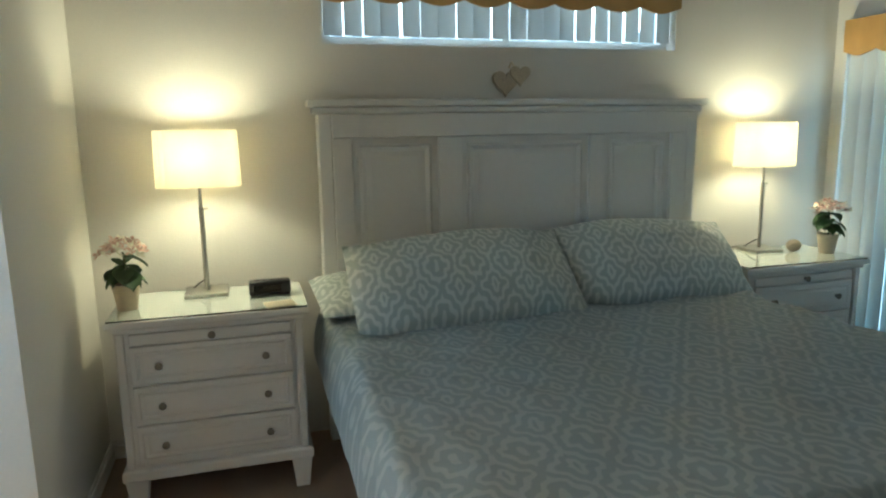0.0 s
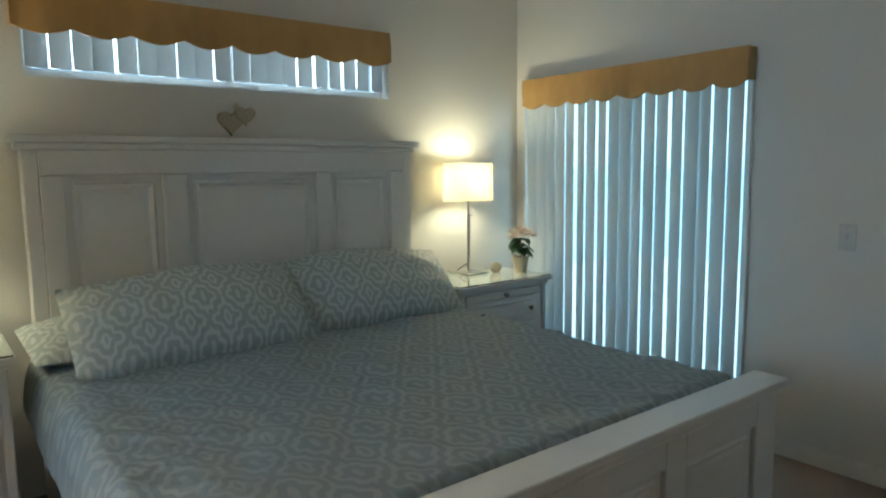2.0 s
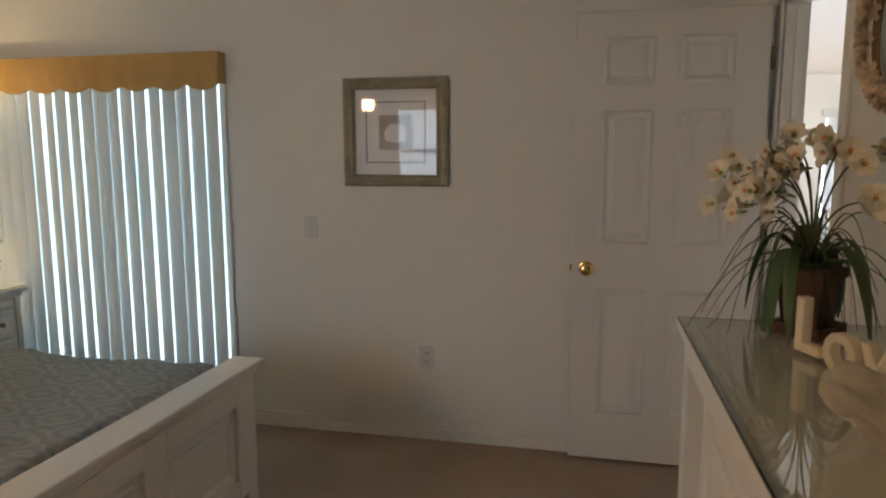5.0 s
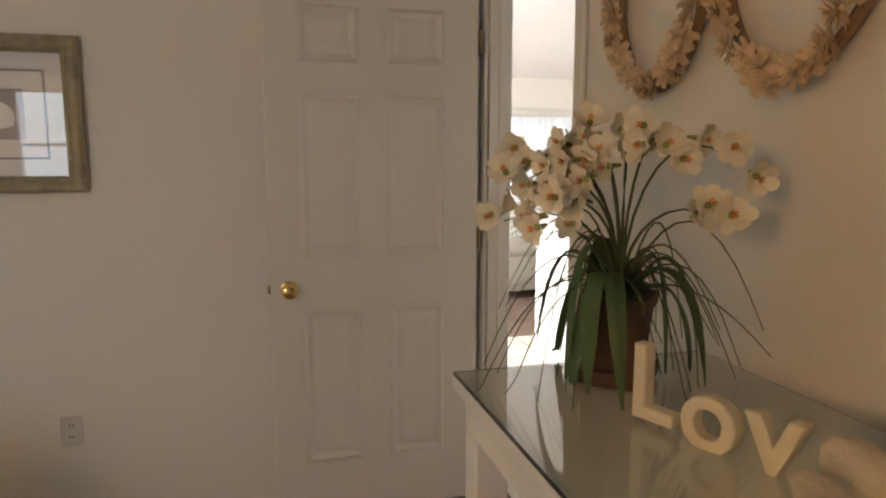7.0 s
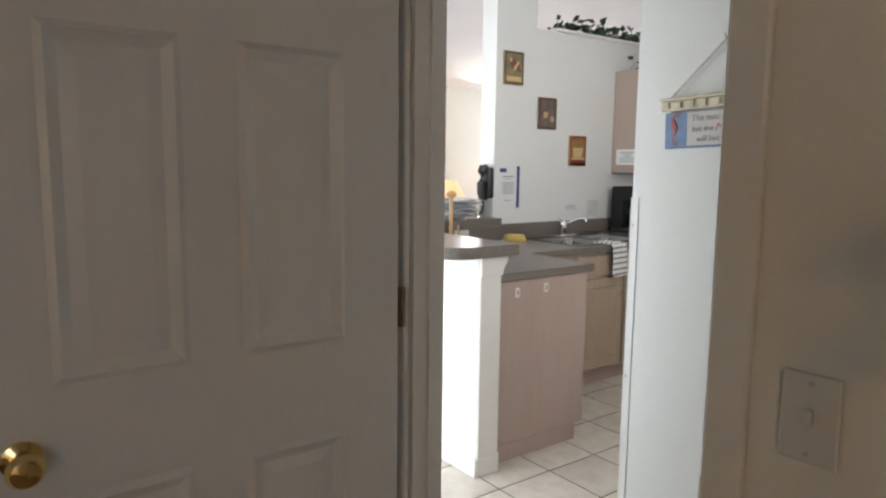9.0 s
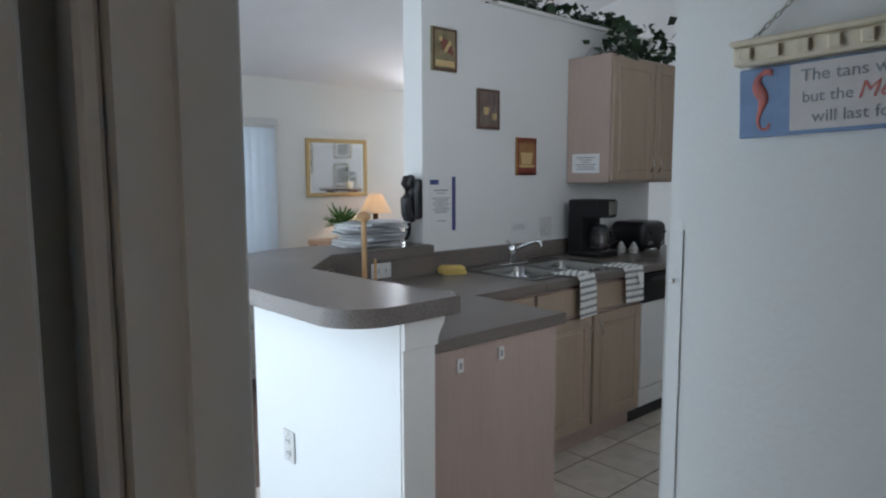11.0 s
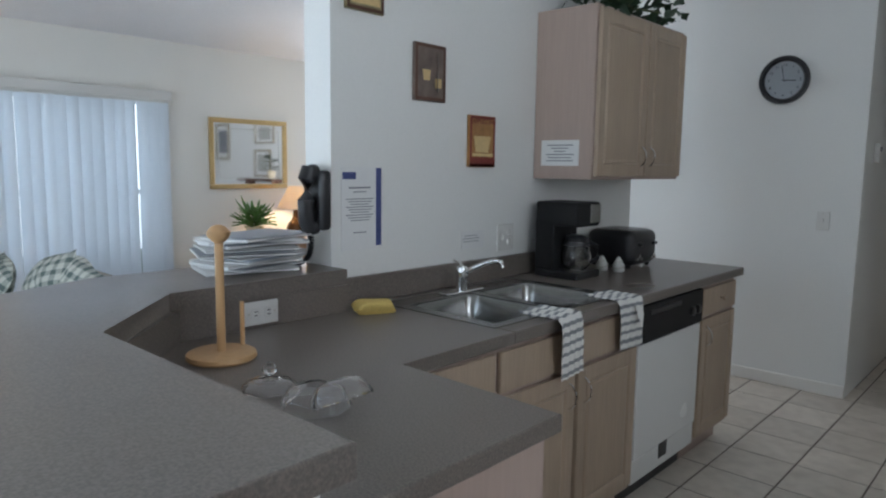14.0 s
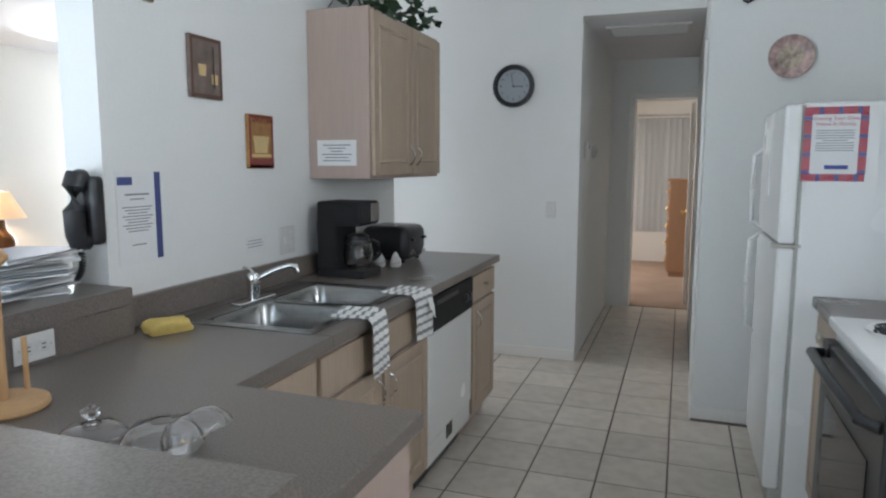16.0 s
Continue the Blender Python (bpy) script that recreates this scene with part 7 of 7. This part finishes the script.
def shade_lamp(x, y, z, label, watts):
    l = thing("table_lamp", (x, y, z), label, "lamp", "living room lamps")
    part("base", lathe(bmesh.new(), [(0.060, 0), (0.066, 0.008), (0.088, 0.04), (0.092, 0.08), (0.074, 0.125), (0.046, 0.155), (0.032, 0.185), (0.030, 0.245), (0.033, 0.25)], n=32), M_BRONZE, l, "glossy bronze glazed base", True)
    part("neck", tube(bmesh.new(), [(0, 0, 0.245), (0, 0, 0.45)], 0.008, 10), M_BRASS, l, "", True)
    bm = bmesh.new()
    lathe(bm, [(0.175, 0.255), (0.068, 0.455), (0.066, 0.455), (0.172, 0.256)], n=40, cap=False)
    part("shade", bm, M_SHADE2, l, "lit cream cone shade", True)
    part("bulb", lathe(bmesh.new(), [(0.012, 0.28), (0.028, 0.33), (0.02, 0.37), (0.004, 0.38)], n=14), M_BULB, l, "glowing bulb", True).visible_shadow = False
    data = bpy.data.lights.new("lamp_glow", "POINT")
    data.energy, data.color, data.shadow_soft_size = watts, (1.0, 0.72, 0.42), 0.03
    new("lamp_glow", data).location = (x, y, z + 0.33)
    return l


def end_table(x, y, w, d, h, label):
    t = thing("end_table", (x, y, 0), label, "table")
    part("tabletop", B(-d / 2, -w / 2, h - 0.04, d / 2, w / 2, h, 0.012, 3), M_OAKL, t, "", True)
    for sx in (-1, 1):
        for sy in (-1, 1):
            part("leg", B(sx * (d / 2 - 0.05) - 0.04, sy * (w / 2 - 0.05) - 0.04, 0, sx * (d / 2 - 0.05) + 0.04, sy * (w / 2 - 0.05) + 0.04, h - 0.041, 0.006, 2), M_OAKL, t)
    part("apron", B(-d / 2 + 0.06, -w / 2 + 0.06, h - 0.12, d / 2 - 0.06, w / 2 - 0.06, h - 0.041), M_OAKL, t)
    return t


M_OAKL = mat("light_oak", (0.50, 0.30, 0.18), 0.35, var=0.14, fine=60, coarse=5, bump=0.08, stretch=(1, 1, 0.1))
end_table(5.16, -1.14, 0.52, 0.62, 0.53, "light oak end table with rounded top beside the sofa")
shade_lamp(5.22, -1.30, 0.5305, "bronze lamp with a lit cream shade on the end table", 22)
o = thing("tissue_box", (5.12, -1.02, 0.5305), "square green tissue box on the end table", "tissue box")
M_GREENBOX = mat("green_card", (0.06, 0.16, 0.03), 0.5, var=0.3, fine=50, bump=0.05)
part("box_body", B(-0.06, -0.06, 0, 0.06, 0.06, 0.13, 0.003), M_GREENBOX, o)
part("opening", lathe(bmesh.new(), [(0.03, 0.1302), (0.03, 0.1312)], n=16), M_PAPER, o)
o = thing("ornament_dish", (5.02, -1.36, 0.5305), "small dark dish on a stand beside the lamp", "dish")
part("foot", lathe(bmesh.new(), [(0.03, 0), (0.012, 0.01), (0.01, 0.05)], n=16), M_BRONZE, o, "", True)
part("dish", lathe(bmesh.new(), [(0.01, 0.05), (0.06, 0.062), (0.085, 0.075), (0.08, 0.075), (0.02, 0.057)], n=24), M_BRONZE, o, "", True)


def cushion_box(x0, y0, z0, x1, y1, z1, r, puff=0.0, seed=0):
    """An upholstered block with rounded edges and a soft crown."""
    bm = box(bmesh.new(), x0, y0, z0, x1, y1, z1)
    bmesh.ops.subdivide_edges(bm, edges=bm.edges[:], cuts=7, use_grid_fill=True)
    cx, cy, cz = (x0 + x1) / 2, (y0 + y1) / 2, (z0 + z1) / 2
    hx, hy, hz = (x1 - x0) / 2, (y1 - y0) / 2, (z1 - z0) / 2
    for v in bm.verts:
        p = Vector((v.co.x - cx, v.co.y - cy, v.co.z - cz))
        q = Vector((max(-hx + r, min(hx - r, p.x)), max(-hy + r, min(hy - r, p.y)), max(-hz + r, min(hz - r, p.z))))
        d = p - q
        if d.length > 1e-6:
            p = q + d.normalized() * min(r, d.length if d.length < r else r)
        p.z += puff * max(0, 1 - (p.x / hx) ** 2) * max(0, 1 - (p.y / hy) ** 2) * (1 if p.z > 0 else 0)
        p += 0.006 * Vector((noise.noise(v.co * 6 + Vector((seed, 0, 0))), noise.noise(v.co * 6 + Vector((0, seed, 5))), noise.noise(v.co * 6 + Vector((3, 0, seed)))))
        v.co = Vector((cx, cy, cz)) + p
    return bm


def sofa(at, turn, width, seats, label, name, group=""):
    """Front towards local -y; width along x."""
    s = thing(name, at, label, "sofa" if seats > 1 else "armchair", group, turn)
    w, d = width / 2, 0.88
    part("base", cushion_box(-w + 0.04, -d / 2 + 0.04, 0.07, w - 0.04, d / 2, 0.32, 0.04, 0, 1), M_SOFA, s, "", True)
    part("back", cushion_box(-w + 0.05, d / 2 - 0.26, 0.30, w - 0.05, d / 2, 0.80, 0.10, 0.02, 2), M_SOFA, s, "", True)
    for sx in (-1, 1):
        xa, xb = (-w, -w + 0.25) if sx < 0 else (w - 0.25, w)
        part("arm", cushion_box(xa + 0.02, -d / 2 + 0.16, 0.12, xb - 0.02, d / 2 - 0.02, 0.46, 0.05, 0, 3), M_SOFA, s, "", True)
        part("rolled_arm", cushion_box(xa - 0.02, -d / 2 + 0.13, 0.40, xb + 0.01, d / 2 - 0.04, 0.60, 0.095, 0.01, 4), M_SOFA, s, "rounded rolled arm", True)
        for sy in (-d / 2 + 0.11, d / 2 - 0.08):
            part("bun_foot", lathe(bmesh.new(), [(0.03, 0), (0.05, 0.02), (0.05, 0.05), (0.035, 0.075)], at=(sx * (w - 0.12), sy, 0), n=18), M_SOFA, s, "", True)
    cw = (width - 0.46) / seats
    for k in range(seats):
        x0 = -w + 0.23 + cw * k
        part("seat_cushion", cushion_box(x0 + 0.006 - (0.16 if k == 0 else 0), -d / 2 - 0.06, 0.31, x0 + cw - 0.006 + (0.16 if k == seats - 1 else 0), -d / 2 + 0.16, 0.47, 0.075, 0.01, 9 + k), M_SOFA, s, "", True)
        part("seat_cushion", cushion_box(x0 + 0.004, -d / 2 + 0.10, 0.315, x0 + cw - 0.004, d / 2 - 0.22, 0.475, 0.06, 0.025, 6 + k), M_SOFA, s, "", True)
    return s


sofa((4.12, -1.68, 0), 180, 1.40, 2, "cream linen loveseat with rolled arms and bun feet", "loveseat")
sofa((5.16, -0.56, 0), -90, 0.95, 1, "cream linen armchair with rolled arms", "armchair")

# plaid cushions: pale ground, dark weave made in the cloth
M_PLAID, n, l, b = nodes_of("plaid_cotton")
co, sp = n.new("ShaderNodeTexCoord"), n.new("ShaderNodeSeparateXYZ")
l.new(co.outputs["Object"], sp.inputs[0])
tot = n.new("ShaderNodeMath")
tot.operation = "ADD"
for k in (0, 1):
    wv, ab = n.new("ShaderNodeMath"), n.new("ShaderNodeMath")
    wv.operation, wv.inputs[1].default_value = "MULTIPLY", 2 * math.pi / 0.062
    ab.operation = "SINE"
    gt = n.new("ShaderNodeMath")
    gt.operation, gt.inputs[1].default_value = "GREATER_THAN", 0.15
    l.new(sp.outputs[k], wv.inputs[0]), l.new(wv.outputs[0], ab.inputs[0]), l.new(ab.outputs[0], gt.inputs[0]), l.new(gt.outputs[0], tot.inputs[k])
rp = n.new("ShaderNodeValToRGB")
rp.color_ramp.elements[0].color, rp.color_ramp.elements[1].color = (0.50, 0.50, 0.44, 1), (0.10, 0.13, 0.12, 1)
hf = n.new("ShaderNodeMath")
hf.operation, hf.inputs[1].default_value = "MULTIPLY", 0.5
l.new(tot.outputs[0], hf.inputs[0]), l.new(hf.outputs[0], rp.inputs[0]), l.new(rp.outputs[0], b.inputs["Base Color"])
b.inputs["Roughness"].default_value = 0.9
for k, (at, ti, tu, ro) in enumerate((((4.52, -1.62, 0.665), 62, 170, 14), ((4.15, -1.80, 0.70), 66, 195, -20), ((3.86, -1.84, 0.68), 68, 182, 8))):
    p = pillow(at, ti, tu, 0.44, 0.44, 0.15, 20 + k, "green and cream plaid scatter cushion on the loveseat", ro)
    p.name = "scatter_cushion"
    p.data.materials[0] = M_PLAID
    tagged(p, "", "cushion", "plaid scatter cushions")

# side table with plant and lamp below the mirror
end_table(5.30, -3.93, 0.95, 0.40, 0.76, "light oak side table below the mirror")
shade_lamp(5.32, -4.20, 0.7605, "bronze lamp with a lit cream shade below the mirror", 20)
rnd = random.Random(31)
o = thing("potted_plant", (5.27, -3.74, 0.7605), "bushy green leafy plant in a small pot", "plant")
part("pot", lathe(bmesh.new(), [(0.055, 0), (0.075, 0.11), (0.078, 0.12), (0.068, 0.12), (0.065, 0.10)], n=20), M_CREAMPOT, o, "", True)
M_FERN = mat("fern_green", (0.085, 0.20, 0.04), 0.5, var=0.35, fine=20, coarse=8, bump=0.2)
for k in range(90):
    a, h = k * 2.39996, rnd.random()
    r = 0.012 + 0.05 * rnd.random()
    ln = rnd.uniform(0.10, 0.17) * (1.15 - 0.5 * h)
    bm = leaf_shape(bmesh.new(), (r * math.cos(a), r * math.sin(a), 0.11 + 0.14 * h), a, ln, rnd.uniform(0.025, 0.045), rnd.uniform(-0.012, 0.016) + 0.014 * h, 0.008)
    part("leaf", bm, M_FERN, o, "", True)

# wall opposite the mirror: framed prints, a shelf and a plant


def wall_print(x, z, w, h, bar, ground, label):
    o = thing("framed_print", (0, 0, 0), label, "picture", "prints in the living room")
    o.matrix_basis = on_wall(x, -5.3435, z, "north")
    for x0, x1, z0, z1 in ((-w, w, h - bar, h), (-w, w, -h, -h + bar), (-w, -w + bar, -h + bar, h - bar), (w - bar, w, -h + bar, h - bar)):
        part("frame_side", B(x0, -0.025, z0, x1, -0.001, z1, 0.004), M_FRAME, o)
    part("mat_board", B(-w + bar, -0.010, -h + bar, w - bar, -0.003, h - bar), M_PAPER, o)
    part("print_sheet", B(-w * 0.62, -0.012, -h * 0.62, w * 0.62, -0.0102, h * 0.62), ground, o)


wall_print(2.55, 1.70, 0.17, 0.24, 0.03, M_INK, "dark grey print in a narrow silvery frame")
wall_print(3.57, 1.79, 0.21, 0.125, 0.02, M_GREYMAT, "small pale landscape print in a silvery frame")
wall_print(3.52, 1.42, 0.18, 0.17, 0.025, M_GREYMAT, "pale grey print in a silvery frame above a shelf")
o = thing("wall_shelf", (3.62, -5.3435, 1.20), "dark wooden wall shelf below the prints", "shelf")
part("board", B(-0.40, 0.001, 0, 0.40, 0.20, 0.03, 0.004), M_BROWNPOT, o)
for x in (-0.3, 0.3):
    part("bracket", B(x - 0.012, 0.001, -0.12, x + 0.012, 0.14, -0.001, 0.003), M_BROWNPOT, o)
o = thing("potted_plant", (3.86, -5.24, 1.2305), "small dark leafy plant in a cream pot on the shelf", "plant")
part("pot", lathe(bmesh.new(), [(0.04, 0), (0.055, 0.09), (0.057, 0.10), (0.05, 0.10), (0.047, 0.085)], n=18), M_CREAMPOT, o, "", True)
for k in range(26):
    a = k * 2.4
    part("leaf", leaf_shape(bmesh.new(), (0.02 * math.cos(a), 0.02 * math.sin(a), 0.09 + 0.2 * rnd.random()), a, rnd.uniform(0.05, 0.085), 0.035, -0.004, 0.008), M_IVY, o, "", True)

# far bedroom through the corridor
vertical_blind("vertical_blind", (1.55, -10.86, 0.45), 180, 1.25, 1.65, 0.083, 14, "pale vertical blind in the far bedroom", 17)
o = thing("chest_of_drawers", (0.40, -9.75, 0), "honey oak chest of drawers in the far bedroom", "chest")
part("carcass", B(-0.5, -0.25, 0.06, 0.18, 0.25, 1.22, 0.004), M_DRESSERWOOD, o)
part("top", B(-0.52, -0.27, 1.22, 0.21, 0.27, 1.25, 0.006), M_DRESSERWOOD, o)
part("plinth", B(-0.48, -0.23, 0.0, 0.16, 0.23, 0.059), M_DRESSERWOOD, o)
for k in range(5):
    d = part("drawer", B(0.1805, -0.235, 0.09 + 0.225 * k, 0.197, 0.235, 0.29 + 0.225 * k, 0.004), M_DRESSERWOOD, o)
    for y in (-0.13, 0.13):
        part("knob", lathe(bmesh.new(), [(0.008, 0), (0.016, 0.016), (0.010, 0.024)], n=10), M_BRASS, d, "", True).matrix_basis = pose(0.197, y, 0.19 + 0.225 * k, 0, 90, 0)
d = thing("panel_door", (0.345, -7.70, 0.01), "white interior door standing open into the far bedroom", "door")
part("leaf", B(0.0, -0.55, 0.0, 0.035, -0.005, 2.03, 0.003), M_DOORP, d)
part("door_knob", lathe(bmesh.new(), [(0.03, 0), (0.013, 0.012), (0.013, 0.03), (0.027, 0.042), (0.02, 0.062)], n=18), M_BRASS, d, "brass door knob", True).matrix_basis = pose(0.035, -0.48, 0.91, 0, 90, 0)

# ---- floor tiles, the nearest as pieces of their own ----

M_TILEV, n, l, b = nodes_of("cream_floor_tile")
co, a, c, oi = n.new("ShaderNodeTexCoord"), n.new("ShaderNodeTexNoise"), n.new("ShaderNodeTexNoise"), n.new("ShaderNodeObjectInfo")
off = n.new("ShaderNodeVectorMath")
off.operation = "MULTIPLY_ADD"
off.inputs[1].default_value = (37, 37, 37)
cb = n.new("ShaderNodeCombineXYZ")
for k in range(3):
    l.new(oi.outputs["Random"], cb.inputs[k])
l.new(cb.outputs[0], off.inputs[0]), l.new(co.outputs["Object"], off.inputs[2])
a.inputs["Scale"].default_value, c.inputs["Scale"].default_value = 14, 90
l.new(off.outputs[0], a.inputs[0]), l.new(off.outputs[0], c.inputs[0])
rm, mx = n.new("ShaderNodeMapRange"), n.new("ShaderNodeMix")
rm.inputs[1].default_value, rm.inputs[2].default_value = 0.35, 0.7
l.new(a.outputs[0], rm.inputs[0]), l.new(rm.outputs[0], mx.inputs["Factor"])
mx.data_type = "RGBA"
mx.inputs["A"].default_value, mx.inputs["B"].default_value = (0.66, 0.60, 0.52, 1), (0.56, 0.50, 0.43, 1)
hv = n.new("ShaderNodeHueSaturation")
vr = n.new("ShaderNodeMapRange")
vr.inputs[3].default_value, vr.inputs[4].default_value = 0.92, 1.08
l.new(oi.outputs["Random"], vr.inputs[0]), l.new(vr.outputs[0], hv.inputs["Value"])
l.new(mx.outputs["Result"], hv.inputs["Color"]), l.new(hv.outputs[0], b.inputs["Base Color"])
b.inputs["Roughness"].default_value = 0.32
bp = n.new("ShaderNodeBump")
bp.inputs["Strength"].default_value, bp.inputs["Distance"].default_value = 0.15, 0.002
l.new(c.outputs[0], bp.inputs["Height"]), l.new(bp.outputs[0], b.inputs["Normal"])
P, G = 0.308, 0.007
floor_k = struct("floor_kitchen", B(-1.72, -7.5, -0.1, 2.2, -1.2, -0.002), M_GROUT, "cream square ceramic tiles with dark grout", "floor")
floor_h = struct("floor_hall", B(-1.72, -1.2, -0.1, 2.2, -0.06, -0.002), M_GROUT, "cream square ceramic tiles with dark grout in the hall", "floor")
tile_x0, tile_y0 = 0.448, -1.326
one = None
spots = []
for i in range(-8, 8):
    for j in range(-21, 6):
        x0, y0 = tile_x0 + i * P, tile_y0 + j * P
        x1, y1 = x0 + P, y0 + P
        cx0, cx1, cy0, cy1 = max(x0, -1.6), min(x1, 2.2), max(y0, -7.5), min(y1, -0.09)
        if y0 < -1.45:
            cx1 = min(cx1, 2.07)
        if cy1 < -4.4:
            cx0 = max(cx0, 0.335)
        if cy1 < -5.4:
            cx1 = min(cx1, 1.13)
        if cx1 - cx0 < 0.03 or cy1 - cy0 < 0.03:
            continue
        spots.append((cx0 + G / 2, cy0 + G / 2, cx1 - G / 2, cy1 - G / 2))
shared = {}
for x0, y0, x1, y1 in spots:
    key = (round(x1 - x0, 3), round(y1 - y0, 3))
    if key not in shared:
        bm = bmesh.new()
        w, h = key[0] / 2, key[1] / 2
        a = [bm.verts.new(p) for p in ((-w, -h, -0.0025), (w, -h, -0.0025), (w, h, -0.0025), (-w, h, -0.0025))]
        b = [bm.verts.new((px * (1 - 0.002 / w), py * (1 - 0.002 / h), 0.0)) for px, py in ((-w, -h), (w, -h), (w, h), (-w, h))]
        bm.faces.new(b)
        for k in range(4):
            bm.faces.new((a[k], a[(k + 1) % 4], b[(k + 1) % 4], b[k]))
        me = bpy.data.meshes.new("tile")
        bm.to_mesh(me)
        bm.free()
        me.materials.append(M_TILEV)
        shared[key] = me
    t = new("tile", shared[key])
    t.parent = floor_k if y1 < -1.2 else floor_h
    t.location = ((x0 + x1) / 2, (y0 + y1) / 2, 0.0)
